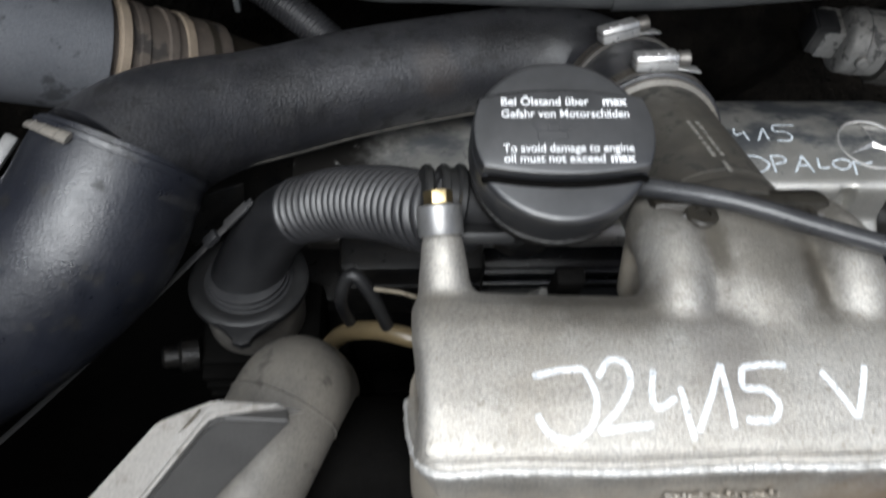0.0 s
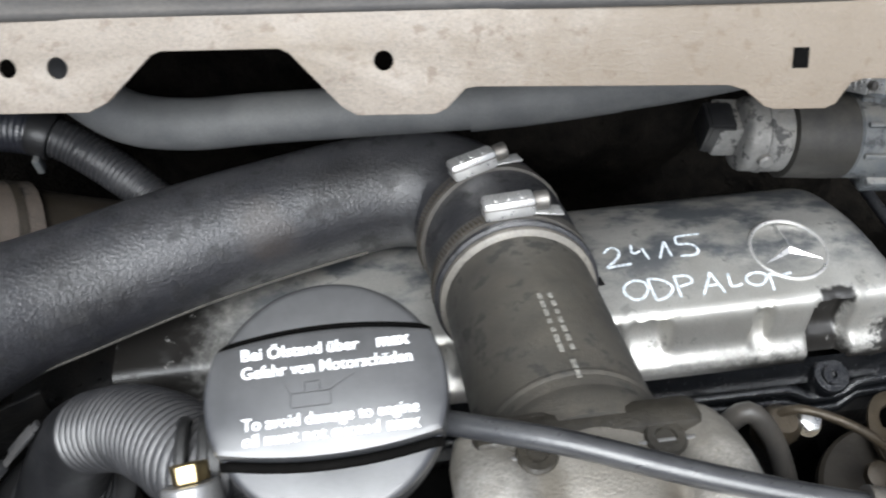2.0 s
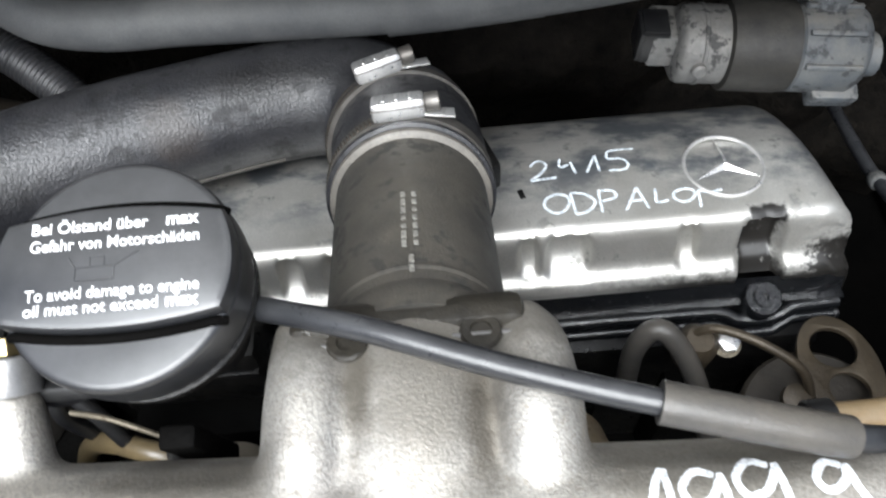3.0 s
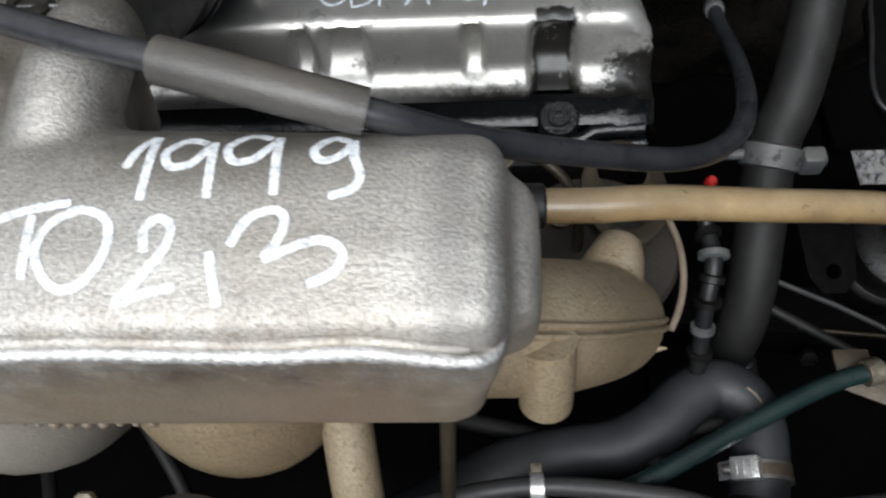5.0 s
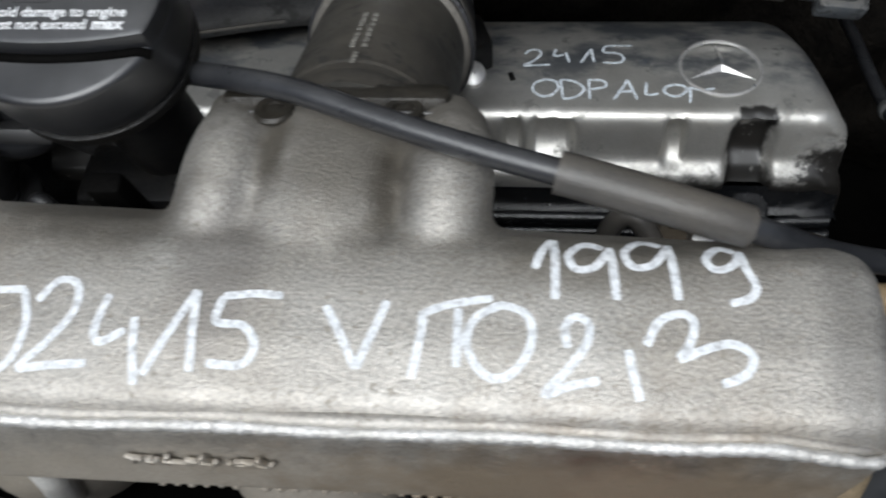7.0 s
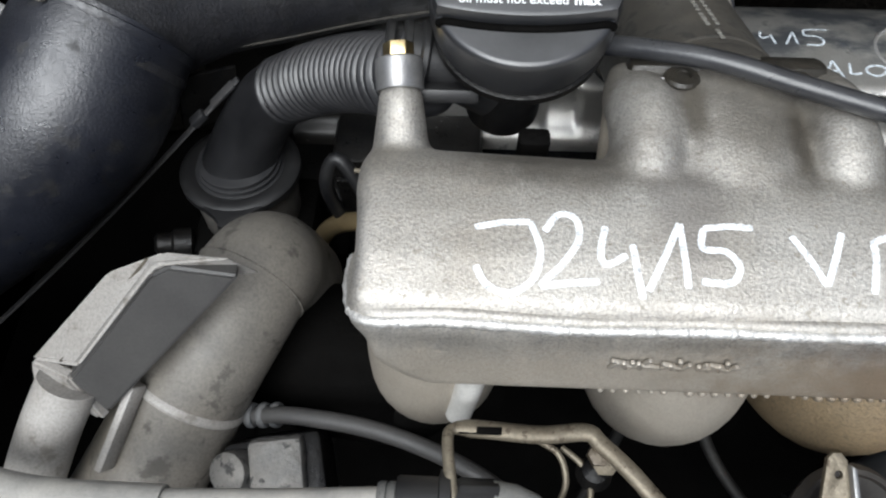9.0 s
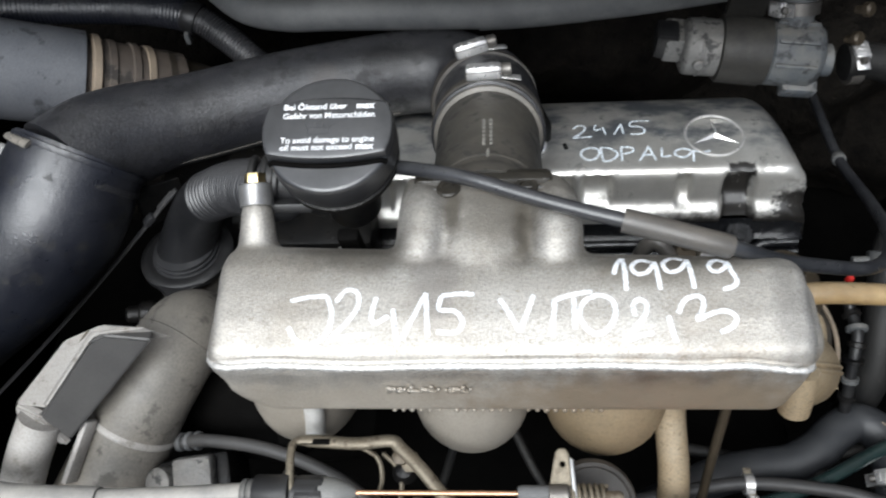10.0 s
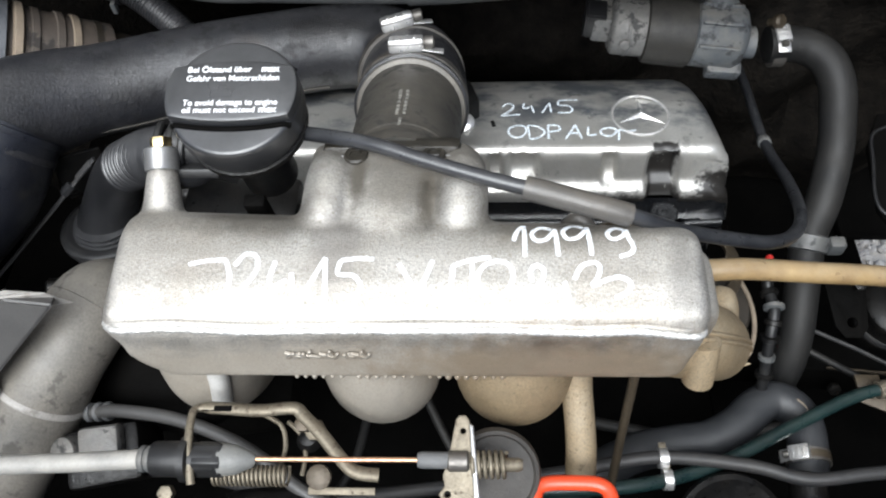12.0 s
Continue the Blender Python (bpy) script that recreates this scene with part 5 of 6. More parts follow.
# ---- behind the engine: cowl flange, pipes, ribbed duct ----
def cowl():
    th = tagged(new("cowl_panel"), "dusty cream sheet-metal cowl flange with cut-outs and round holes", "cowl panel", kind="structure")
    O, U = Vector((0.1, 0.292, 1.156)), Vector((1, -0.15, 0.04)).normalized()
    V = Vector((0, 0.66, 0.75))
    V = (V - U * U.dot(V)).normalized()
    N = U.cross(V)
    m = Matrix((U, V, N)).transposed().to_4x4()
    m.translation = O
    low = [(-0.42, -0.006), (-0.140, -0.0065), (-0.1325, -0.003), (-0.1150, 0.0130), (-0.1115, 0.0143), (-0.0690, 0.0143), (-0.0655, 0.0125), (-0.0480, -0.0060), (-0.0425, -0.0092), (-0.0150, -0.0092), (-0.0110, -0.0075), (-0.0040, -0.0005),
           (0.0000, 0.0), (0.0860, -0.0012), (0.0920, -0.0030), (0.0985, -0.0085), (0.1020, -0.0096), (0.1190, -0.0096), (0.1225, -0.0080), (0.1270, -0.0012), (0.131, 0.0), (0.30, -0.001)]
    outline = low + [(0.30, 0.026), (-0.42, 0.026)]
    bm = plate(outline, 0.0014, m @ Matrix.Translation((0, 0, -0.0014)), 0.0003, None, [(-0.2173, 0.0093, 0.0026), (-0.1679, 0.0095, 0.0033), (-0.1495, 0.0093, 0.0038), (-0.0325, 0.0095, 0.0034)])
    part("flange", bm, M_CREAM, th, "cream painted flange, dusty and stained")
    # square hole plug and the shelf above the flange
    part("slot", block(m @ Matrix.Translation((0.1095, 0.0075, 0.0002)), (0.0052, 0.0068, 0.0008), 0.0002), M_BLACKBAY, th, "dark square hole")
    rows = []
    bm = bmesh.new()
    for k in range(41):
        u = -0.42 + 0.72 * k / 40
        rows.append([bm.verts.new(m @ Vector((u, v, w + 0.002 * math.sin(u * 23)))) for v, w in ((0.0255, -0.0005), (0.0285, 0.0005), (0.031, 0.0015), (0.036, 0.006), (0.045, 0.012), (0.07, 0.016), (0.13, 0.010), (0.20, -0.02))])
    for a, b in zip(rows, rows[1:]):
        for k in range(len(a) - 1):
            bm.faces.new((a[k], a[k + 1], b[k + 1], b[k]))
    ob = part("shelf", bm, M_COWLDARK, th, "dirty grey shelf above the flange")
    s = ob.modifiers.new("gauge", "SOLIDIFY")
    s.thickness = 0.0012
    # open bonnet rising behind the shelf, out of view, pale to reflect light onto the engine
    hood = tagged(new("bonnet"), "unseen opened bonnet with a pale cream underside that reflects light", "bonnet", kind="structure")
    part("inner_panel", block(pose(0.1, 0.36, 1.77, 106), (1.5, 1.0, 0.02), 0.004), M_BONNET, hood)


def back_pipes():
    th = thing("coolant_pipe", (0.05, 0.41, 1.04), "dusty grey coolant hose running along the firewall", "hose")
    line = dense(spline([(-0.108, 0.425, 1.115), (-0.092, 0.412, 1.085), (-0.070, 0.405, 1.058), (-0.040, 0.406, 1.046), (0.0, 0.408, 1.043), (0.05, 0.409, 1.040), (0.1, 0.406, 1.041), (0.15, 0.402, 1.045), (0.22, 0.400, 1.052), (0.29, 0.402, 1.06)], 8), 80)
    part("hose", tube(line, 0.0138, 28), M_GREYHOSE, th)
    part("sleeve", tube(dense([line[47], line[52], line[57], line[62]], 20), lambda s: 0.0152 - 0.001 * s, 28), M_GREYHOSE, th, "grey tape sleeve")
    h2 = thing("ribbed_hose", (-0.13, 0.43, 1.03), "dark grey ribbed hose with a plastic strap", "hose")
    line = dense(spline([(-0.36, 0.40, 1.075), (-0.27, 0.425, 1.050), (-0.192, 0.433, 1.040), (-0.150, 0.433, 1.034), (-0.124, 0.427, 1.030), (-0.105, 0.419, 1.021), (-0.076, 0.398, 1.009), (-0.045, 0.37, 0.99)], 10), 280)
    cut = min(range(len(line)), key=lambda k: (line[k] - Vector((-0.127, 0.428, 1.031))).length)
    part("long_hose", tube(dense(line[:cut + 1], 420), lambda s: 0.0131 + 0.00025 * math.sin(s * 420), 28), M_SMOOTH, h2, "long black hose with fine ribs")
    part("ribbed_hose_end", tube(dense(line[cut:], 320), lambda s: 0.0112 + 0.0004 * math.sin(s * 230), 24), M_HOSE, h2, "finely ribbed hose")
    m = frame_of((-0.127, 0.428, 1.031), (0.8, -0.25, -0.3))
    part("strap", lathe([(0.0130, -0.006), (0.0135, -0.005), (0.0135, 0.005), (0.0130, 0.006)], m, 32), M_PLASTIC, h2, "black plastic strap")
    part("strap_end", block(pose(-0.131, 0.414, 1.022), (0.004, 0.006, 0.010), 0.001), M_CLIP, h2)
    th = thing("ribbed_air_duct", (-0.2, 0.38, 1.0), "dirty ribbed air duct with mud-coloured rings", "air duct")
    line = dense(spline([(-0.36, 0.335, 1.100), (-0.27, 0.360, 1.050), (-0.205, 0.384, 1.006), (-0.145, 0.410, 0.962), (-0.08, 0.44, 0.92)], 8), 60)
    part("duct", tube(line[:44], 0.0335, 40), M_BROWNDUCT, th)
    # The tail and the last ring below carry the duct's shade in their colour.
    part("tail", tube(line[43:], lambda s: 0.0300 - 0.016 * s, 40), M_DARKBROWN, th, "tail of the duct, painted dark where it falls into shade")
    for s, r, mat in ((0.52, 0.0372, M_RING), (0.565, 0.0350, M_BROWNDUCT), (0.605, 0.0352, M_BROWNDUCT), (0.645, 0.0350, M_RING), (0.685, 0.0340, M_DARKBROWN)):
        i = int(60 * s)
        m = frame_of(line[i], line[i + 1] - line[i])
        part("ring", lathe([(r - 0.004, -0.0045), (r, -0.0025), (r, 0.0025), (r - 0.004, 0.0045)], m, 40), mat, th)
    part("body", tube(dense([Vector((-0.37, 0.33, 1.105)), line[30]], 20), 0.0385, 48), M_DUCTBODY, th, "smooth slate-grey duct body")


cowl()
back_pipes()


# ---- bowden cable with its sleeve ----
def cable():
    th = thing("bowden_cable", (0.2, 0.15, 1.09), "black bowden cable with a thicker grey rubber sleeve", "cable")
    pts = [(0.058, 0.196, 1.106), (0.085, 0.184, 1.115), (0.110, 0.1735, 1.1205), (0.140, 0.1615, 1.1205), (0.170, 0.151, 1.1197), (0.200, 0.142, 1.1187), (0.240, 0.1332, 1.1120), (0.268, 0.1365, 1.094), (0.300, 0.146, 1.072), (0.332, 0.158, 1.050),
           (0.355, 0.177, 1.030), (0.372, 0.206, 1.010), (0.389, 0.263, 0.970), (0.399, 0.340, 0.926), (0.407, 0.43, 0.90), (0.410, 0.50, 0.88)]
    line = dense(spline(pts, 10), 200)
    part("cable", tube(line, 0.0040, 16), M_CABLE, th)
    sleeve = [p for p in line if 0.1865 < p.x < 0.2425 and p.y < 0.155]
    part("sleeve", tube(sleeve, lambda s: 0.0063 - 0.0002 * s, 24), M_SLEEVE, th, "grey rubber sleeve")
    i = min(range(len(line)), key=lambda k: (line[k] - Vector((0.399, 0.340, 0.926))).length)
    part("ferrule", lathe([(0.0048, -0.004), (0.0055, -0.003), (0.0055, 0.003), (0.0048, 0.004)], frame_of(line[i], line[i + 1] - line[i]), 18), M_CLIP, th, "grey ferrule")


cable()


# ---- right of the engine: vacuum hose, coolant hoses, pump ----
def right_side():
    th = thing("vacuum_hose", (0.35, 0.18, 0.98), "yellowed tan vacuum hose with a black end clip", "hose")
    part("hose", tube(dense(spline([(0.288, 0.1765, 0.991), (0.312, 0.177, 0.990), (0.335, 0.179, 0.988), (0.384, 0.184, 0.975), (0.440, 0.193, 0.955), (0.50, 0.20, 0.93), (0.58, 0.22, 0.90)], 8), 60), 0.0072, 24), M_TAN, th)
    part("end_clip", lathe([(0.0082, -0.006), (0.0092, -0.005), (0.0092, 0.005), (0.0082, 0.006)], frame_of((0.2835, 0.1765, 0.991), (1, 0.02, -0.03)), 28), M_PLASTIC, th, "black rubber end")
    part("nipple", lathe([(0.007, -0.024), (0.006, -0.018), (0.006, 0)], frame_of((0.282, 0.1765, 0.991), (1, 0.02, -0.03)), 20), M_CAST_DIRTY, th)
    th = thing("vacuum_hose_small", (-0.04, 0.15, 1.0), "yellow-brown bent vacuum pipe beside the manifold", "pipe")
    part("pipe", tube(dense(spline([(0.012, 0.196, 0.950), (-0.0162, 0.200, 0.962), (-0.0400, 0.2090, 0.955), (-0.0605, 0.2144, 0.9363), (-0.076, 0.2100, 0.905)], 8), 40), 0.0056, 18), M_TANDARK, th)

    th = thing("coolant_hose", (0.42, 0.25, 0.9), "dark dusty coolant hose coming down from the pump", "hose")
    pts = [(0.376, 0.3625, 1.008), (0.3921, 0.3632, 1.008), (0.407, 0.3615, 1.006), (0.420, 0.352, 1.002), (0.4275, 0.337, 0.992), (0.4300, 0.321, 0.976), (0.4304, 0.300, 0.955), (0.4216, 0.2697, 0.935), (0.4128, 0.2492, 0.915), (0.4064, 0.2113, 0.892), (0.4037, 0.1877, 0.872), (0.3996, 0.170, 0.846), (0.3940, 0.162, 0.805)]
    part("hose", tube(dense(spline(pts, 8), 90), lambda s: 0.0134 - 0.0006 * s, 32), M_DARKHOSE, th)
    ring = frame_of((0.4120, 0.2462, 0.9130), (-0.2, -0.82, -0.55))
    clip = thing("hose_clip", (0.4120, 0.2462, 0.913), "grey plastic clip round the coolant hose", "clip")
    part("ring", lathe([(0.0134, -0.0065), (0.0154, -0.0055), (0.0154, 0.0055), (0.0134, 0.0065)], ring, 32), M_CLIP, clip)
    part("arm", block(pose(0.4320, 0.2425, 0.914), (0.012, 0.010, 0.014), 0.002), M_CLIP, clip)
    part("pin", lathe([(0.003, 0), (0.003, 0.012)], frame_of((0.3975, 0.247, 0.915), (-1, 0, 0)), 10), M_CLIP, clip)

    th = thing("water_hose", (0.35, 0.13, 0.83), "black s-shaped water hose", "hose")
    pts = [(0.3935, 0.084, 0.857), (0.3973, 0.1031, 0.858), (0.3986, 0.122, 0.858), (0.3934, 0.1358, 0.858), (0.3798, 0.1422, 0.858), (0.3639, 0.1343, 0.858), (0.349, 0.1214, 0.858), (0.3274, 0.1105, 0.858), (0.3039, 0.1070, 0.858), (0.2743, 0.1010, 0.857), (0.2505, 0.0907, 0.854), (0.215, 0.075, 0.845)]
    part("hose", tube(dense(spline(pts, 8), 100), 0.0143, 32), M_WATERHOSE, th)
    worm_clamp("hose_clamp", (0.3962, 0.0965, 0.858), (-0.05, -1, 0), 0.0148, 128, "worm-drive clamp with slotted band on the water hose", 0.009)
    part("stub", lathe([(0.013, 0), (0.013, 0.05)], frame_of((0.3935, 0.088, 0.857), (-0.1, -1, -0.1)), 24), M_OILY, th)
    part("scuff", tube(dense(spline([(0.3985, 0.1290, 0.8716), (0.3960, 0.1335, 0.8719), (0.3925, 0.1370, 0.8717)], 4), 8), 0.0009, 6), M_RING, th, "pale scuff")

    th = thing("water_pump", (0.30, 0.385, 0.98), "dusty grey electric water pump with connector and port", "pump")
    a, d = Vector((0.264, 0.385, 1.012)), Vector((1, -0.10, -0.06)).normalized()
    m = frame_of(a, d)
    part("motor", lathe([(0.017, 0), (0.0205, 0.002), (0.0215, 0.004), (0.0215, 0.027), (0.021, 0.030)], m, 40), M_PUMPGREY, th, "dusty grey motor can")
    part("bracket", lathe([(0.022, 0.026), (0.0248, 0.027), (0.0248, 0.062), (0.022, 0.063)], m, 40), M_BRACKET, th, "black rubber bracket")
    part("bracket_ear", block(pose(0.309, 0.395, 1.045, 10), (0.030, 0.006, 0.06), 0.002), M_BRACKET, th)
    part("bracket_foot", block(pose(0.308, 0.372, 0.990, 0, 4, -6), (0.034, 0.006, 0.012), 0.001), M_BRACKET, th)
    part("volute", lathe([(0.020, 0.060), (0.0245, 0.064), (0.0250, 0.094), (0.021, 0.100), (0.012, 0.104)], m, 40), M_PUMPBLUE, th, "blue-grey pump housing")
    for k in range(4):
        q = m @ Matrix.Rotation(radians(40 + 40 * k), 4, "Z") @ Matrix.Translation((0.0255, 0, 0.080))
        part("rib", block(q, (0.003, 0.003, 0.030), 0.0008), M_PUMPBLUE, th)
    part("foot_pad", block(pose(0.3500, 0.3570, 0.9900, 20, 3, -5), (0.026, 0.010, 0.013), 0.002), M_PUMPBLUE, th)
    part("web", block(pose(0.3420, 0.3600, 1.0030, 30, 35, 0), (0.024, 0.004, 0.004), 0.001), M_PUMPBLUE, th)
    part("ear_bolt", lathe([(0.0030, -0.006), (0.0030, 0.0), (0.0052, 0.0005), (0.0052, 0.0045), (0.0038, 0.006)], frame_of((0.3830, 0.3700, 1.0255), (0.5, -0.6, 0.6)), 18), M_RUSTY, th, "rusty bolt")
    part("ear_bolt", lathe([(0.0030, -0.006), (0.0030, 0.0), (0.0052, 0.0005), (0.0052, 0.0045), (0.0038, 0.006)], frame_of((0.3840, 0.3750, 1.0480), (0.6, -0.6, 0.5)), 18), M_RUSTY, th, "rusty bolt")
    part("outlet", lathe([(0.012, 0), (0.012, 0.022)], frame_of((0.350, 0.372, 1.005), (1, -0.05, -0.02)), 24), M_PUMPBLUE, th)
    part("top_port", lathe([(0.013, 0), (0.013, 0.03)], frame_of((0.345, 0.385, 1.02), (0, 0.5, 0.85)), 24), M_PUMPBLUE, th)
    plug = part("connector", block(m @ Matrix.Translation((0.003, 0.002, -0.018)), (0.020, 0.020, 0.004), 0.001), M_PLASTIC, th, "black plug connector")
    for dx, dy, sx, sy in ((0.012, 0.002, 0.003, 0.020), (-0.006, 0.002, 0.003, 0.020), (0.003, 0.0115, 0.018, 0.003), (0.003, -0.0075, 0.018, 0.003)):
        part("wall", block(m @ Matrix.Translation((dx, dy, -0.011)), (sx, sy, 0.014), 0.0008), M_PLASTIC, plug)
    part("plug", block(m @ Matrix.Translation((0.005, 0.0, -0.005)), (0.026, 0.022, 0.017), 0.002), M_PUMPGREY, th, "dusty grey plug")
    part("plug_pin", lathe([(0.0048, 0), (0.0048, 0.002), (0.0038, 0.003), (0.0022, 0.003), (0.0020, 0.001)], frame_of(m @ Vector((0.008, 0.0, -0.003)) + Vector((0, -0.0095, 0.003)), (0, -1, 0.35)), 18), M_ZINC, th)
    part("screw", lathe([(0.0042, 0), (0.0042, 0.003), (0.0030, 0.004)], frame_of(m @ Vector((0, 0, 0.009)) + Vector((0, -0.0215, 0.002)), (0, -1, 0.2)), 16), M_PUMPGREY, th)
    part("seam_band", lathe([(0.0216, 0.012), (0.0222, 0.0125), (0.0222, 0.0140), (0.0216, 0.0145)], m, 40), M_PUMPGREY, th)
    worm_clamp("hose_clamp", (0.388, 0.366, 1.004), (1, 0.05, 0), 0.0138, 100, "worm-drive clamp on the pump outlet hose")
    worm_clamp("hose_clamp", (0.345, 0.394, 1.037), (0, 0.5, 0.85), 0.0150, 20, "bright clamp on the pump's upper port")

    th = thing("green_cable", (0.35, 0.1, 0.88), "dark green sheathed cable crossing the bay", "cable")
    pts = [(0.56, 0.155, 0.87), (0.47, 0.142, 0.88), (0.449, 0.1415, 0.88), (0.423, 0.133, 0.88), (0.378, 0.111, 0.882), (0.334, 0.088, 0.886), (0.300, 0.074, 0.892), (0.260, 0.063, 0.90), (0.21, 0.058, 0.905), (0.15, 0.056, 0.905)]
    part("cable", tube(dense(spline(pts, 8), 80), 0.0047, 16), M_GREEN, th)
    clip = thing("cable_clip", (0.452, 0.142, 0.88), "pale metal clip on the green cable", "clip")
    part("loop", lathe([(0.0052, -0.004), (0.0066, -0.004), (0.0066, 0.004), (0.0052, 0.004)], frame_of((0.452, 0.142, 0.88), (1, 0.2, 0)), 20), M_ZINC, clip)
    part("foot", block(pose(0.446, 0.150, 0.874), (0.018, 0.012, 0.003), 0.001), M_RUSTY, clip)
    th = thing("grey_cable", (0.3, 0.08, 0.89), "dark dusty cable below the manifold", "cable")
    pts = [(0.52, 0.085, 0.89), (0.428, 0.076, 0.895), (0.381, 0.071, 0.895), (0.343, 0.080, 0.895), (0.281, 0.084, 0.898), (0.22, 0.073, 0.90), (0.15, 0.06, 0.91), (0.06, 0.045, 0.93), (0.0, 0.05, 0.95)]
    part("cable", tube(dense(spline(pts, 8), 80), 0.0046, 16), M_FLANK, th)
    for x, y, z in ((0.285, 0.0835, 0.8975), (0.287, 0.070, 0.894)):
        c = thing("cable_clip", (x, y, z), "pale metal clip holding the cables", "clip", "cable clips")
        part("loop", lathe([(0.0056, -0.003), (0.0070, -0.003), (0.0070, 0.003), (0.0056, 0.003)], frame_of((x, y, z), (1, 0, 0)), 18), M_STEEL, c)
        part("tongue", block(pose(x, y + 0.007, z + 0.002), (0.005, 0.007, 0.002), 0.0005), M_ZINC, c)

    # stamped frame of the panel on the inner wing
    fr = thing("wing_panel", (0.47, 0.28, 0.93), "black inner wing panel with a rounded stamped frame", "panel")
    loop = dense(spline([(0.480, 0.330, 0.945), (0.462, 0.318, 0.947), (0.455, 0.290, 0.948), (0.448, 0.258, 0.948), (0.452, 0.243, 0.946), (0.470, 0.238, 0.944), (0.51, 0.234, 0.940)], 6), 50)
    part("frame_bar", tube(loop, 0.0014, 10), M_PLASTIC, fr, "dusty raised frame edge")
    part("frame_bar", tube(dense([Vector((0.457, 0.233, 0.938)), Vector((0.51, 0.230, 0.935))], 8), 0.0018, 10), M_FLANK, fr)
    part("panel", plate([(0.450, 0.250), (0.458, 0.310), (0.475, 0.345), (0.64, 0.36), (0.64, 0.22), (0.455, 0.236)], 0.004, Matrix.Translation((0, 0, 0.938)), 0.001), M_BLACKBAY, fr)
    part("knob", lathe([(0.012, -0.004), (0.013, 0), (0.012, 0.006), (0.006, 0.008), (0.005, 0.013)], frame_of((0.485, 0.285, 0.944), (-0.2, -0.5, 1)), 20), M_DARKBROWN, fr)
    can = thing("canister", (0.505, 0.225, 0.80), "black canister beside the inner wing", "canister")
    m = frame_of((0.505, 0.232, 0.79), (0, -0.1, 1))
    part("shell", lathe([(0.026, 0), (0.028, 0.003), (0.028, 0.055), (0.030, 0.057), (0.030, 0.062), (0.026, 0.066), (0.012, 0.068)], m, 36), M_OILY, can)
    part("port", lathe([(0.006, 0), (0.006, 0.012), (0.008, 0.013), (0.008, 0.018)], m @ Matrix.Translation((0, 0, 0.066)), 18), M_OILY, can)
    part("band", lathe([(0.0283, 0.030), (0.0290, 0.031), (0.0290, 0.038), (0.0283, 0.039)], m, 36), M_FLANK, can, "dark band")
    hang = thing("hanger_plate", (0.435, 0.21, 0.88), "black hanger plate with a rounded end", "bracket")
    part("plate", plate([(-0.016, 0.020), (0.016, 0.022), (0.016, -0.016), (0.010, -0.024), (-0.002, -0.024), (-0.009, -0.015)], 0.003, Matrix.Translation((0.447, 0.212, 0.872)) @ Matrix.Rotation(radians(25), 4, "X"), 0.0006, None, [(0.004, -0.012, 0.004)]), M_BLACKBAY, hang)
    part("bolt", hexnut(frame_of((0.456, 0.226, 0.884), (0, -0.4, 1)), 0.010, 0.006), M_OILY, hang)
    beam = thing("cross_beam", (0.48, 0.19, 0.79), "black painted chassis beam with a bolt head", "beam")
    part("beam", block(pose(0.50, 0.205, 0.775, 0, 0, -6), (0.24, 0.035, 0.04), 0.004), M_BLACKBAY, beam)
    part("edge", block(pose(0.50, 0.190, 0.797, 0, 0, -6), (0.09, 0.002, 0.003), 0.0005), M_RUSTY, beam)
    part("bolt", hexnut(frame_of((0.462, 0.182, 0.785), (0, -0.8, 0.5)), 0.010, 0.005), M_OILY, beam)
    rod = thing("thin_rod", (0.46, 0.19, 0.84), "thin grey rod crossing behind the coolant hose", "rod")
    part("rod", tube([Vector((0.40, 0.212, 0.858)), Vector((0.462, 0.192, 0.84)), Vector((0.56, 0.15, 0.815))], 0.0017, 8), M_FLANK, rod)
    loom = thing("wiring_loom", (0.37, 0.19, 0.9), "black ribbed wiring connectors behind the end runner", "wiring")
    lead = dense(spline([(0.378, 0.214, 0.935), (0.3785, 0.203, 0.921), (0.380, 0.191, 0.919), (0.380, 0.181, 0.918), (0.377, 0.165, 0.905), (0.378, 0.145, 0.87), (0.382, 0.125, 0.82)], 6), 40)
    part("plug_lead", tube(lead, 0.0042, 14), M_PLASTIC, loom)
    for k, (i, rr) in enumerate(((6, 0.0066), (9, 0.0075), (12, 0.0064), (15, 0.0072), (19, 0.0060), (23, 0.0066))):
        part("connector", lathe([(rr - 0.0015, -0.0022), (rr, -0.0015), (rr, 0.0015), (rr - 0.0015, 0.0022)], frame_of(lead[i], lead[i + 1] - lead[i]), 18), M_CLIP if k in (1, 4) else M_OILY, loom, "grey cuff" if k in (1, 4) else "")
    part("ribbed_lead", tube(dense(spline([(0.416, 0.185, 0.82), (0.425, 0.165, 0.80), (0.432, 0.14, 0.78), (0.445, 0.11, 0.76)], 8), 90), lambda s: 0.0072 + 0.0008 * math.sin(s * 150), 14), M_PLASTIC, loom)
    plt = thing("clip_plate", (0.47, 0.145, 0.86), "dusty steel plate under the green cable's clip", "bracket")
    part("plate", plate([(-0.02, -0.006), (0.0, 0.010), (0.05, -0.020), (0.045, -0.035), (0.02, -0.022)], 0.002, Matrix.Translation((0.462, 0.146, 0.862)) @ Matrix.Rotation(radians(15), 4, "X"), 0.0004), M_RUSTY, plt)


right_side()


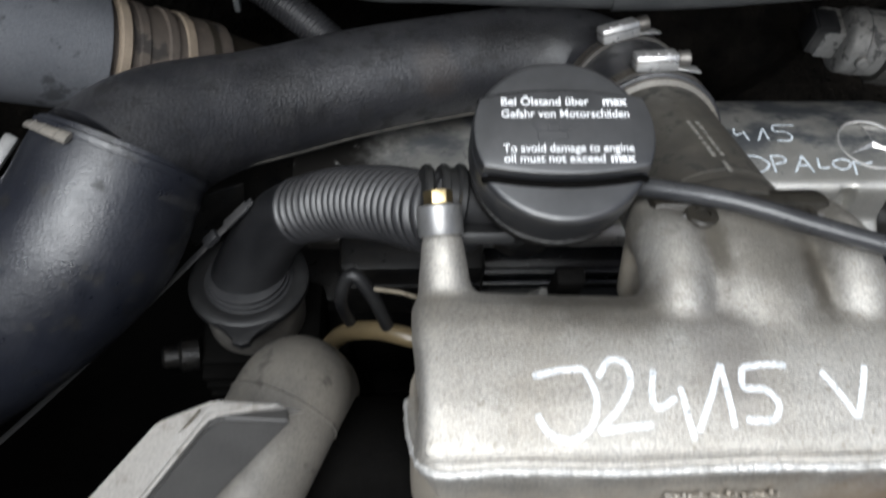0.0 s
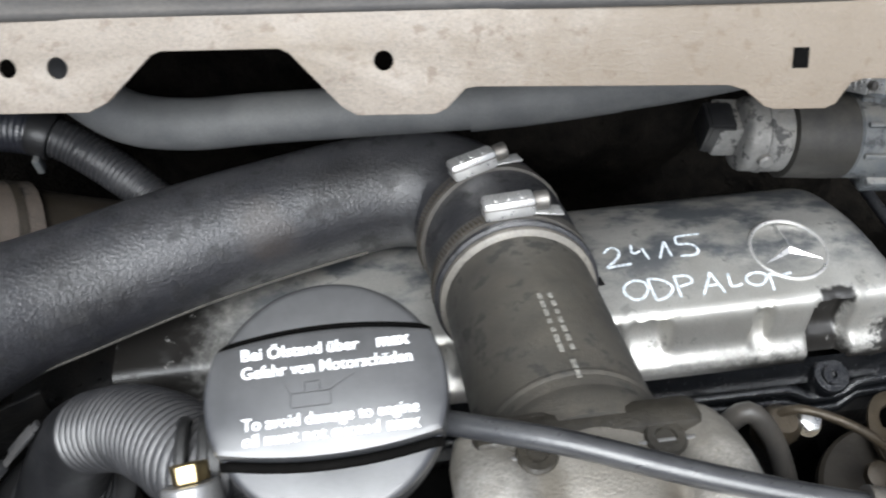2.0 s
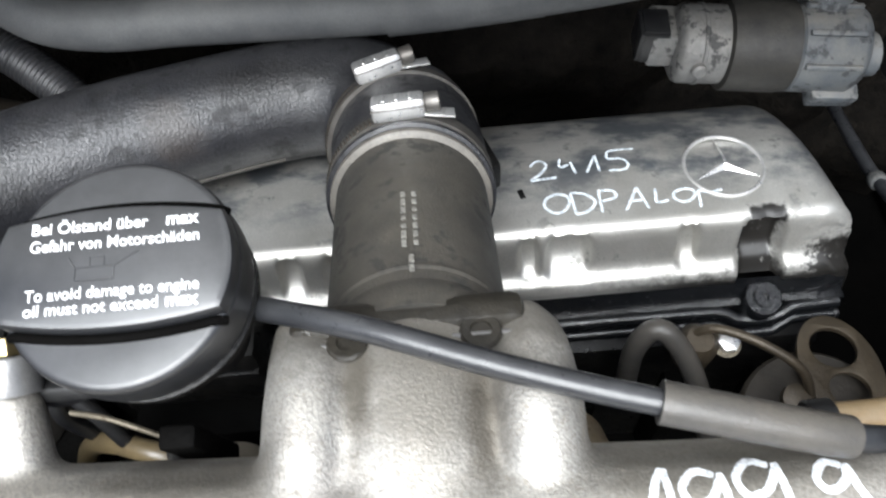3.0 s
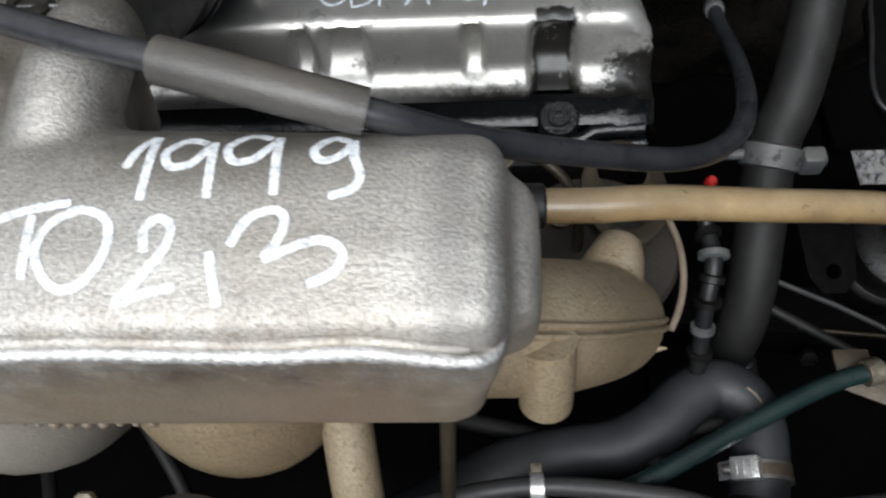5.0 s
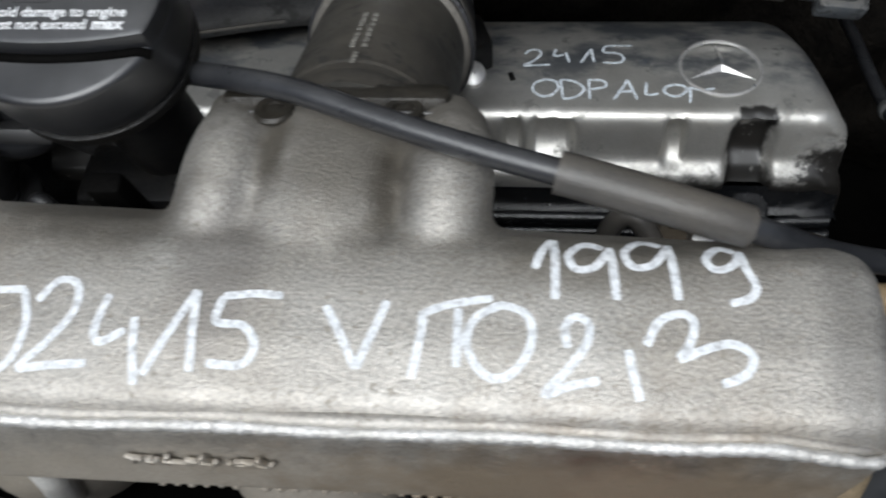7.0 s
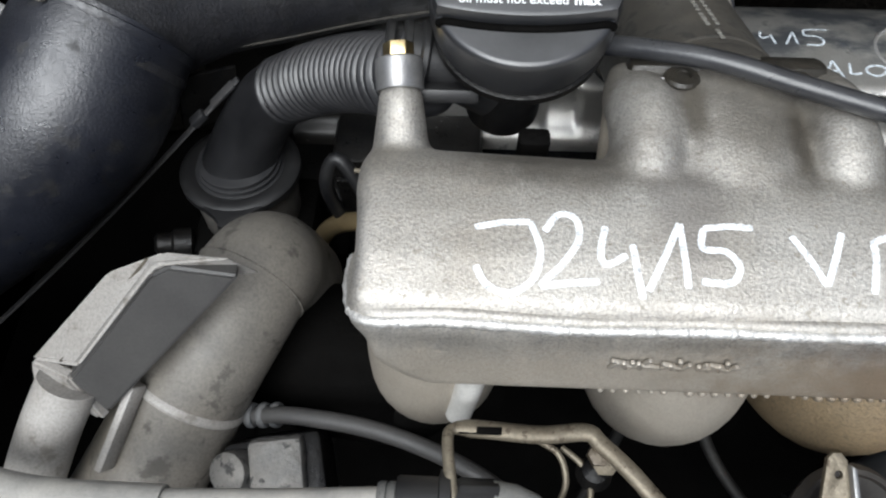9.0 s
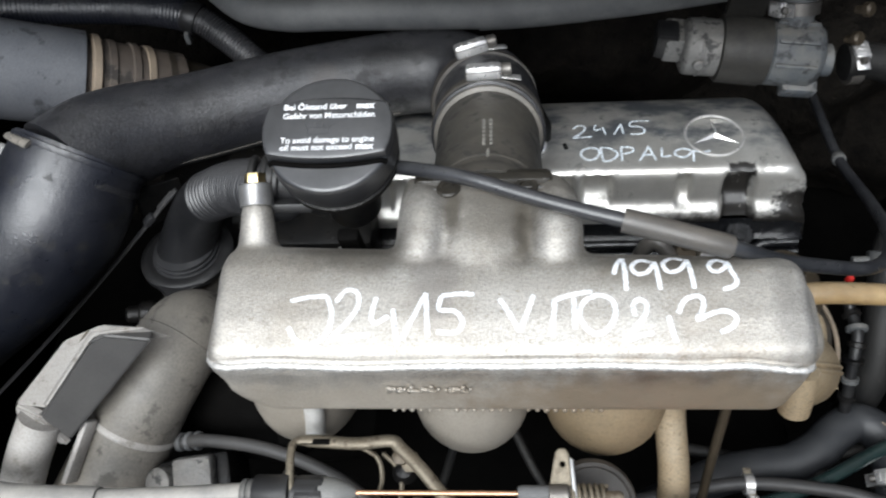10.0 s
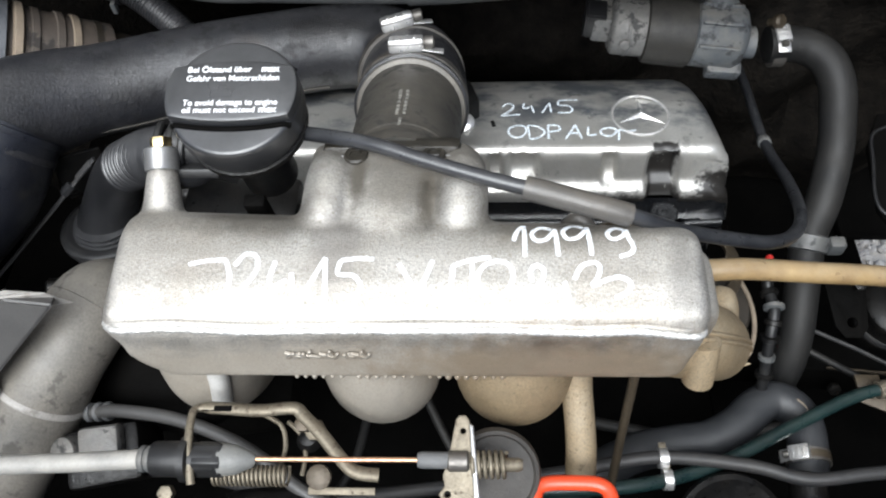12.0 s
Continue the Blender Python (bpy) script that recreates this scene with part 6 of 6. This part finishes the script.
# ---- front of the engine: throttle cable, bracket, lever, filter pipe ----
def linkage():
    th = thing("throttle_cable", (-0.02, 0.036, 1.04), "grey throttle cable with adjuster and bare copper-coloured end", "cable")
    part("sheath", tube(dense(spline([(-0.32, 0.075, 1.03), (-0.25, 0.062, 1.035), (-0.19, 0.046, 1.04), (-0.140, 0.033, 1.04), (-0.085, 0.031, 1.04)], 8), 50), 0.0070, 20), M_SHEATH, th, "thick grey sheath")
    part("inner_sheath", tube(dense([Vector((-0.088, 0.0315, 1.04)), Vector((-0.04, 0.033, 1.042)), Vector((-0.003, 0.0350, 1.043))], 12), 0.0050, 18), M_SHEATH, th)
    m = frame_of((-0.0070, 0.0350, 1.043), (1, 0.0, 0))
    part("ferrule", lathe([(0.006, 0), (0.0068, 0.001), (0.0068, 0.003), (0.006, 0.0035), (0.0068, 0.0045), (0.0068, 0.0065), (0.0055, 0.008)], m, 20), M_CLIP, th)
    part("adjuster", lathe([(0.0085, 0.007), (0.009, 0.008), (0.009, 0.022), (0.0115, 0.0225), (0.0115, 0.0262), (0.0085, 0.027), (0.0085, 0.04)], m, 24), M_PLASTIC, th, "black plastic adjuster")
    part("adjuster_nut", hexnut(frame_of((0.0222, 0.0350, 1.043), (1, 0.0, 0)), 0.0165, 0.0145), M_PLASTIC, th)
    part("boot", lathe([(0.0075, 0.040), (0.0085, 0.042), (0.0075, 0.050), (0.004, 0.058), (0.002, 0.060)], m, 20), M_BOOT, th)
    part("core", tube([Vector((0.048, 0.0352, 1.0435)), Vector((0.14, 0.0358, 1.043))], 0.00135, 10), M_COPPER, th, "copper-coloured bare cable")
    part("end_fitting", lathe([(0.0035, 0), (0.0042, 0.002), (0.0042, 0.016), (0.003, 0.018)], frame_of((0.1352, 0.0358, 1.043), (1, 0, 0)), 16), M_GREYHOSE, th)

    br = thing("cable_bracket", (0.04, 0.06, 1.04), "bent zinc-plated bracket carrying the throttle cable", "bracket")
    strip = [(0.0225, 0.0215, 1.045), (0.0210, 0.0300, 1.048), (0.0193, 0.0400, 1.051), (0.0175, 0.0560, 1.049), (0.0195, 0.0610, 1.047), (0.0300, 0.0618, 1.045), (0.0515, 0.0606, 1.045), (0.0690, 0.0625, 1.044), (0.0740, 0.0590, 1.043), (0.0851, 0.0487, 1.042), (0.0984, 0.0342, 1.040), (0.1050, 0.0305, 1.038), (0.1150, 0.0300, 1.036)]
    part("strip", tube(dense(spline(strip, 6), 110), lambda s: 0.0022 + 0.0016 * min(1.0, max(0.0, (s - 0.27) / 0.05)), 12, flat=0.8), M_ZINC, br)
    part("slot", block(pose(0.0290, 0.0605, 1.0475, 10), (0.017, 0.0030, 0.0015), 0.0005), M_BLACKBAY, br, "dark slot")
    part("bolt", hexnut(frame_of((0.0740, 0.0560, 1.037), (0, -0.2, 1)), 0.008, 0.005), M_RUSTY, br)
    part("nut", hexnut(frame_of((0.078, 0.058, 1.025), (0, -0.5, 1)), 0.010, 0.006), M_ZINC, br)
    part("knob", lathe([(0.0, -0.007), (0.005, -0.005), (0.0072, 0), (0.005, 0.005), (0.0, 0.007)], frame_of((0.0745, 0.0530, 1.022), (0, 0, 1)), 18), M_OILY, br)

    lv = thing("throttle_lever", (0.157, 0.04, 1.03), "zinc-plated throttle lever with a return spring", "lever")
    outline = [(-0.0030, 0.0215), (-0.0010, 0.0238), (0.0022, 0.0238), (0.0042, 0.0210), (0.0075, -0.0230), (0.0020, -0.0245), (-0.0080, -0.0215), (-0.0115, -0.0150), (-0.0085, -0.0110), (-0.0095, -0.0060), (-0.0065, 0.0030)]
    m = Matrix.Translation((0.1572, 0.0360, 1.038)) @ Matrix.Rotation(radians(22), 4, "X")
    part("plate", plate(outline, 0.003, m, 0.0006, None, [(0.0008, 0.0160, 0.0014), (-0.0070, -0.0150, 0.0016)]), M_ZINC, lv)
    part("flange", plate([(0.0040, 0.0200), (0.0062, 0.0185), (0.0100, -0.0240), (0.0060, -0.0262), (0.0020, -0.0250), (0.0066, -0.0215)], 0.007, m @ Matrix.Translation((0, 0, -0.001)), 0.0008), M_SPACER, lv, "bright folded edge")
    part("pivot", lathe([(0.0040, 0), (0.0052, 0.001), (0.0052, 0.010), (0.0040, 0.011)], frame_of((0.1500, 0.0355, 1.0425), (1, 0, 0)), 20), M_BAND, lv)
    coil = [Vector((0.162 + 0.018 * s, 0.0355 + 0.0062 * math.cos(2 * math.pi * 6 * s), 1.038 + 0.0062 * math.sin(2 * math.pi * 6 * s))) for s in (k / 120 for k in range(121))]
    part("spring", tube(coil, 0.0011, 8), M_ZINC, lv, "coiled return spring")
    part("shaft", lathe([(0.0035, 0), (0.0035, 0.028), (0.0025, 0.03)], frame_of((0.158, 0.0355, 1.038), (1, 0, 0)), 14), M_ZINC, lv)
    part("rubber_disc", lathe([(0.004, -0.006), (0.0225, -0.005), (0.0250, 0), (0.0235, 0.004), (0.0215, 0.0045), (0.0205, 0.003), (0.004, 0.004)], frame_of((0.1745, 0.0400, 1.008), (0.12, -0.45, 0.85)), 40), M_RUBDISC, lv, "dark brown rubber disc")

    sp = thing("tension_spring", (0.05, 0.032, 1.02), "small zinc coil spring under the cable adjuster", "spring")
    coil = [Vector((0.029 + 0.039 * s, 0.0300 + 0.0048 * math.cos(2 * math.pi * 17 * s), 1.033 + 0.0048 * math.sin(2 * math.pi * 17 * s))) for s in (k / 340 for k in range(341))]
    part("coil", tube(coil, 0.0008, 6), M_ZINC, sp)

    wl = thing("wire_loops", (0.055, 0.055, 1.02), "thin looped wires beside the cable bracket", "wire")
    part("loop", tube(dense(spline([(0.050, 0.064, 1.030), (0.060, 0.058, 1.030), (0.063, 0.048, 1.027), (0.060, 0.040, 1.02)], 6), 24), 0.0013, 8), M_ZINC, wl)
    part("loop", tube(dense(spline([(0.062, 0.062, 1.025), (0.070, 0.055, 1.025), (0.073, 0.046, 1.022), (0.071, 0.036, 1.015)], 6), 24), 0.0013, 8), M_ZINC, wl)
    stp = thing("stop_plate", (0.09, 0.03, 1.01), "small zinc stop plate with screws under the cable", "plate")
    part("plate", block(pose(0.093, 0.028, 1.014, 20), (0.036, 0.004, 0.002), 0.0006), M_ZINC, stp)
    part("screw", hexnut(frame_of((0.083, 0.033, 1.018), (0, -0.4, 1)), 0.008, 0.006), M_ZINC, stp)
    part("collar", lathe([(0.004, 0), (0.0065, 0.001), (0.0065, 0.004), (0.004, 0.005)], frame_of((0.083, 0.032, 1.026), (0, -0.4, 1)), 16), M_RUSTY, stp)
    part("screw", hexnut(frame_of((-0.006, 0.030, 1.0), (0, -0.4, 1)), 0.008, 0.006), M_ZINC, stp)

    fuel = thing("fuel_hose", (-0.03, 0.07, 0.99), "dusty grey fuel hose below the manifold", "hose")
    part("hose", tube(dense(spline([(-0.078, 0.086, 0.975), (-0.05, 0.083, 0.985), (-0.01, 0.075, 0.990), (0.03, 0.060, 0.985), (0.07, 0.035, 0.975), (0.12, 0.02, 0.97), (0.20, 0.02, 0.96)], 8), 60), 0.0041, 18), M_FLANKGREY, fuel)
    for k in range(3):
        part("crimp", lathe([(0.0052, 0), (0.0060, 0.001), (0.0060, 0.003), (0.0052, 0.004)], frame_of((-0.078 + 0.006 * k, 0.086, 0.975 + 0.001 * k), (1, -0.1, 0.3)), 18), M_GREYHOSE, fuel)

    bx = thing("injection_pump", (-0.05, 0.07, 0.93), "dusty grey metal pump body below the throttle cable", "pump")
    part("housing", block(pose(-0.062, 0.066, 0.955, 20, 0, 12), (0.045, 0.035, 0.05), 0.004), M_OILY, bx)
    part("cap", block(pose(-0.058, 0.060, 0.985, 25, 0, 8), (0.024, 0.026, 0.014), 0.003), M_PUMPGREY, bx, "dusty grey block")
    part("lug", lathe([(0.008, 0), (0.009, 0.002), (0.009, 0.012), (0.006, 0.014)], frame_of((-0.075, 0.06, 0.98), (-0.3, -0.4, 0.8)), 18), M_PUMPGREY, bx)
    part("round_end", lathe([(0.005, 0), (0.022, 0.002), (0.024, 0.008), (0.024, 0.05)], frame_of((0.02, 0.015, 0.97), (1, 0.2, -0.3)), 28), M_OILY, bx)

    dp = thing("dipstick_handle", (0.215, 0.03, 0.98), "orange-red plastic dipstick handle", "dipstick")
    loop = [Vector((0.2110 + 0.0205 * math.copysign(abs(math.cos(a)) ** 0.5, math.cos(a)), 0.0245 + 0.011 * math.copysign(abs(math.sin(a)) ** 0.6, math.sin(a)), 1.0)) for a in (2 * math.pi * k / 48 for k in range(49))]
    part("grip", tube(loop, 0.0042, 14, caps=False, flat=0.9), M_ORANGE, dp)
    part("stem", lathe([(0.004, 0), (0.004, 0.10)], frame_of((0.2110, 0.014, 1.0), (0, -0.2, -1)), 14), M_ORANGE, dp)

    pl = thing("belt_pulley", (0.326, 0.06, 0.88), "black belt pulley at the front of the engine", "pulley")
    part("rim", lathe([(0.02, 0), (0.034, 0.0), (0.036, 0.002), (0.036, 0.008), (0.033, 0.010), (0.022, 0.006), (0.010, 0.004)], frame_of((0.326, 0.045, 0.875), (0, -0.5, 0.85)), 48), M_OILY, pl)


def filter_pipe():
    th = thing("intake_pipe", (-0.1, 0.12, 0.95), "dusty grey-brown plastic intake pipe with a moulded shroud", "intake pipe")
    line = dense(spline([(-0.0825, 0.1902, 0.9250), (-0.0835, 0.1782, 0.9600), (-0.0845, 0.1622, 0.9860), (-0.0986, 0.1319, 0.9820), (-0.1126, 0.1104, 0.9665), (-0.1265, 0.0888, 0.9510), (-0.1420, 0.0672, 0.9345), (-0.1733, 0.0451, 0.8903)], 8), 70)
    part("pipe", tube(line, lambda s: 0.0272, 44), M_FILTER, th)
    def slab(corners, depth, name, mat, label):
        own = bmesh.new()
        low = [own.verts.new(Vector(c)) for c in corners]
        own.faces.new(low)
        own.normal_update()
        nrm = own.faces[:][0].normal.copy()
        nrm = nrm if nrm.z > 0 else -nrm
        ext = bmesh.ops.extrude_face_region(own, geom=list(own.faces))
        bmesh.ops.translate(own, vec=-nrm * depth, verts=[v for v in ext["geom"] if isinstance(v, bmesh.types.BMVert)])
        bmesh.ops.recalc_face_normals(own, faces=own.faces)
        bmesh.ops.bevel(own, geom=list(own.edges), offset=0.0014, segments=2, affect="EDGES")
        part(name, own, mat, th, label, 30)
    # Shaded flank and lit top of the shroud are painted dark and pale.
    slab([(-0.086, 0.141, 1.016), (-0.112, 0.141, 1.022), (-0.118, 0.136, 1.022), (-0.151, 0.111, 0.991), (-0.157, 0.108, 0.985), (-0.146, 0.101, 0.966)], 0.010, "flank", M_FLANKGREY, "smooth flank, its shade painted dark")
    slab([(-0.090, 0.147, 1.020), (-0.117, 0.141, 1.0235), (-0.152, 0.112, 0.9915), (-0.176, 0.117, 0.984), (-0.141, 0.144, 1.011), (-0.118, 0.150, 1.018)], 0.022, "shroud", M_SHROUD, "angular dusty shroud, its lit top painted pale")
    slab([(-0.157, 0.108, 0.986), (-0.176, 0.116, 0.983), (-0.178, 0.110, 0.972), (-0.148, 0.098, 0.964)], 0.006, "end_plate", M_SHROUD, "")
    crack = [Vector((-0.121, 0.1445, 1.0215)), Vector((-0.136, 0.1335, 1.0080)), Vector((-0.160, 0.1145, 0.9890))]
    part("joint_line", tube(dense(crack, 20), 0.0006, 6), M_GROOVE, th)
    for i, rr in ((21, 0.0274),):
        part("mould_line", lathe([(rr - 0.001, -0.0007), (rr + 0.0004, 0), (rr - 0.001, 0.0007)], frame_of(line[i], line[i + 1] - line[i - 1]), 40), M_FILTER, th)
    k = min(range(len(line)), key=lambda q: (line[q] - Vector((-0.1123, 0.1087, 0.9662))).length)
    m = frame_of(line[k], line[k + 1] - line[k - 1])
    part("weld_ring", lathe([(0.0268, -0.0030), (0.0280, -0.0016), (0.0284, 0), (0.0280, 0.0014), (0.0270, 0.0026)], m, 44), M_SHROUD, th, "pale weld ring")
    part("lower_pipe", tube(line[k:], lambda q: 0.0278 + 0.0010 * q, 40), M_FILTER, th, "muddy lower length")
    part("strut", block(frame_of(Vector((-0.1440, 0.0985, 0.9560)), Vector((-0.35, -0.75, -0.5))), (0.004, 0.010, 0.040), 0.0012), M_SHROUD, th, "narrow moulded strut")
    part("side_tube", tube(dense(spline([(-0.160, 0.110, 0.978), (-0.172, 0.092, 0.960), (-0.188, 0.066, 0.930), (-0.205, 0.03, 0.895)], 6), 30), 0.0125, 24), M_SHROUD, th, "pale grey side tube")
    shift = Vector((0.009, -0.016, 0.021))
    lift = Vector((0.0125, -0.0130, 0.0310))
    for ob in th.children:
        high = ob.name.split(".")[0] in ("flank", "shroud", "end_plate", "joint_line", "side_tube", "strut")
        ob.data.transform(Matrix.Translation(shift + lift if high else shift))
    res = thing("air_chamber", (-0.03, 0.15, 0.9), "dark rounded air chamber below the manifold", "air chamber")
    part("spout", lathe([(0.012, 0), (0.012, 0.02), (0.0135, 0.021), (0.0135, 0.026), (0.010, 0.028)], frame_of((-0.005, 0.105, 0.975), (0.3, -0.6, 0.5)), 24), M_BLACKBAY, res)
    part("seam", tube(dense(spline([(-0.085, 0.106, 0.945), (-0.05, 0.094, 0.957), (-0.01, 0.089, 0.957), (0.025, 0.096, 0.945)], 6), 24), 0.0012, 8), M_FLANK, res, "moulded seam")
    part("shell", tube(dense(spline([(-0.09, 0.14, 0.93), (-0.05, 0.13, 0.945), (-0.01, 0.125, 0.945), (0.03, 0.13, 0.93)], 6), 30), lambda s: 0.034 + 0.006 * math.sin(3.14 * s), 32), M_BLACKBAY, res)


def small_pipes():
    loop = thing("fuel_return_hose", (0.24, 0.22, 0.95), "grey looped return hose between cover and manifold", "hose")
    part("hose", tube(dense(spline([(0.222, 0.232, 0.90), (0.222, 0.236, 0.945), (0.232, 0.238, 0.962), (0.245, 0.228, 0.95), (0.256, 0.212, 0.925), (0.262, 0.20, 0.90)], 8), 40), 0.0058, 18), M_SLEEVE, loop)
    steel = thing("injection_line", (0.29, 0.22, 0.95), "bent steel injection line", "pipe")
    part("line", tube(dense(spline([(0.250, 0.240, 0.945), (0.262, 0.238, 0.957), (0.285, 0.226, 0.957), (0.303, 0.213, 0.948), (0.309, 0.200, 0.925), (0.308, 0.19, 0.89)], 8), 40), 0.0026, 12), M_RUSTY, steel)
    part("fitting", lathe([(0.010, 0), (0.011, 0.003), (0.011, 0.02), (0.007, 0.026)], frame_of((0.255, 0.238, 0.925), (0, -0.1, 1)), 18), M_RUSTY, steel)
    bolt = thing("hex_bolt", (0.27, 0.232, 0.935), "bright hexagon bolt beside the injection line", "bolt")
    part("head", hexnut(frame_of((0.2715, 0.2365, 0.940), (0, -0.2, 1)), 0.0105, 0.006), M_STEEL, bolt)
    part("washer", lathe([(0.0078, -0.0015), (0.0078, 0.0)], frame_of((0.2715, 0.2365, 0.940), (0, -0.2, 1)), 20), M_ZINC, bolt)
    disc = thing("bracket_disc", (0.325, 0.225, 0.93), "rust-brown steel mounting bracket with round openings", "bracket")
    outline = [(0.0215 * math.cos(a), 0.033 * math.sin(a)) for a in (2 * math.pi * k / 40 for k in range(40))]
    part("plate", plate(outline, 0.004, Matrix.Translation((0.3335, 0.2225, 0.922)) @ Matrix.Rotation(radians(-6), 4, "X"), 0.0006, None, [(0.0, 0.0125, 0.0125), (0.0, -0.013, 0.0105)]), M_RUSTY, disc)
    part("bolt", lathe([(0.005, 0), (0.0075, 0.001), (0.0075, 0.006), (0.0045, 0.007)], frame_of((0.300, 0.205, 0.933), (0, -0.2, 1)), 18), M_RUSTY, disc)
    big = thing("pulley_cover", (0.34, 0.18, 0.93), "brown dusty round cover behind the end runner", "cover")
    part("disc", lathe([(0.0, 0.0), (0.040, 0.0), (0.042, 0.002), (0.042, 0.008), (0.040, 0.010)], frame_of((0.318, 0.197, 0.905), (0, 0, 1)), 64), M_DARKBROWN, big)
    edge = [Vector((0.290 + 0.0695 * math.cos(a), 0.188 + 0.0695 * math.sin(a), 0.916)) for a in (radians(d) for d in range(-31, 27, 3))]
    part("pale_edge", tube(edge, 0.0017, 8), M_RING, big, "pale worn edge")
    red = thing("red_cap", (0.365, 0.2, 0.94), "small red plastic cap", "cap")
    part("cap", lathe([(0.0024, 0), (0.0028, 0.001), (0.0028, 0.005), (0.002, 0.006)], frame_of((0.3775, 0.2300, 0.918), (0.1, -0.1, 1)), 14), M_RED, red)
    rnd = random.Random(12)
    for k, (a, b, r) in enumerate((((0.18, 0.07, 0.85), (0.40, 0.13, 0.84), 0.004), ((0.25, 0.13, 0.84), (0.36, 0.10, 0.86), 0.005), ((0.43, 0.20, 0.83), (0.56, 0.12, 0.82), 0.003), ((0.2565, 0.105, 1.035), (0.247, 0.03, 0.86), 0.0030), ((0.10, 0.09, 0.98), (0.07, 0.04, 0.93), 0.003), ((0.13, 0.10, 0.97), (0.16, 0.05, 0.95), 0.003))):
        w = thing("wire", a, "thin dark wire in the engine bay", "wire", "bay wires")
        mid = (Vector(a) + Vector(b)) / 2 + Vector((0, 0, rnd.uniform(-0.02, 0.01)))
        part("strand", tube(dense(spline([a, mid, b], 8), 24), r, 10), M_DARKHOSE if k != 3 else M_RUSTY, w)
    u = thing("looped_line", (-0.02, 0.18, 1.0), "dark looped line behind the manifold's lug", "pipe")
    part("line", tube(dense(spline([(-0.052, 0.216, 0.950), (-0.056, 0.216, 0.980), (-0.049, 0.221, 0.998), (-0.038, 0.214, 0.985), (-0.029, 0.205, 0.960)], 8), 40), 0.0040, 12), M_PLASTIC, u)
    part("wire", tube(dense(spline([(-0.036, 0.205, 1.01), (-0.018, 0.200, 1.012), (0.003, 0.193, 1.005)], 6), 20), 0.0013, 8), M_ZINC, u, "thin bright wire")


linkage()
filter_pipe()
small_pipes()


# ---- last fit of whole things to the plan, in millimetres ----
SETTLE = (
    ((7.0, -0.5, 0), ("water_hose", "hose_clamp.002", "belt_pulley", "green_cable", "cable_clip", "clip_plate")),
    ((5.0, -1.0, 0), ("grey_cable", "cable_clip.001", "cable_clip.002", "dipstick_handle")),
    ((12.0, 9.0, 0), ("wing_panel",)),
    ((6.0, 2.0, 0), ("coolant_hose", "hose_clip", "canister", "hanger_plate", "cross_beam", "thin_rod")),
    ((-1.5, 2.0, 0), ("wiring_loom",)),
    ((2.0, 0.0, 0), ("water_pump", "hose_clamp.003", "hose_clamp.004", "valve_cover", "hose_support")),
    ((-0.3, -3.7, 0), ("throttle_cable", "cable_bracket", "throttle_lever", "tension_spring", "wire_loops", "stop_plate", "fuel_hose", "injection_pump")),
    ((0.0, -5.2, 0), ("intake_pipe", "air_chamber", "looped_line", "vacuum_hose_small")),
    ((1.0, -6.3, 0), ("air_elbow", "housing_latch")),
    ((4.7, -9.0, 0), ("ribbed_air_duct", "ribbed_hose")),
    ((1.0, -5.5, 0), ("coolant_pipe",)),
    ((0.0, -3.2, 0), ("breather_hose",)),
    ((1.5, -5.5, 0), ("oil_separator", "timing_cover", "strap_wire")),
    ((-2.2, 0.0, 0), ("cowl_panel",)),
    ((3.2, -2.5, 3.0), ("vacuum_hose",)),
    ((5.0, -1.0, 0), ("hex_bolt", "injection_line", "fuel_return_hose", "bracket_disc", "pulley_cover", "red_cap")),
)
for (dx, dy, dz), names in SETTLE:
    for name in names:
        bpy.data.objects[name].location += Vector((dx, dy, dz)) / 1000
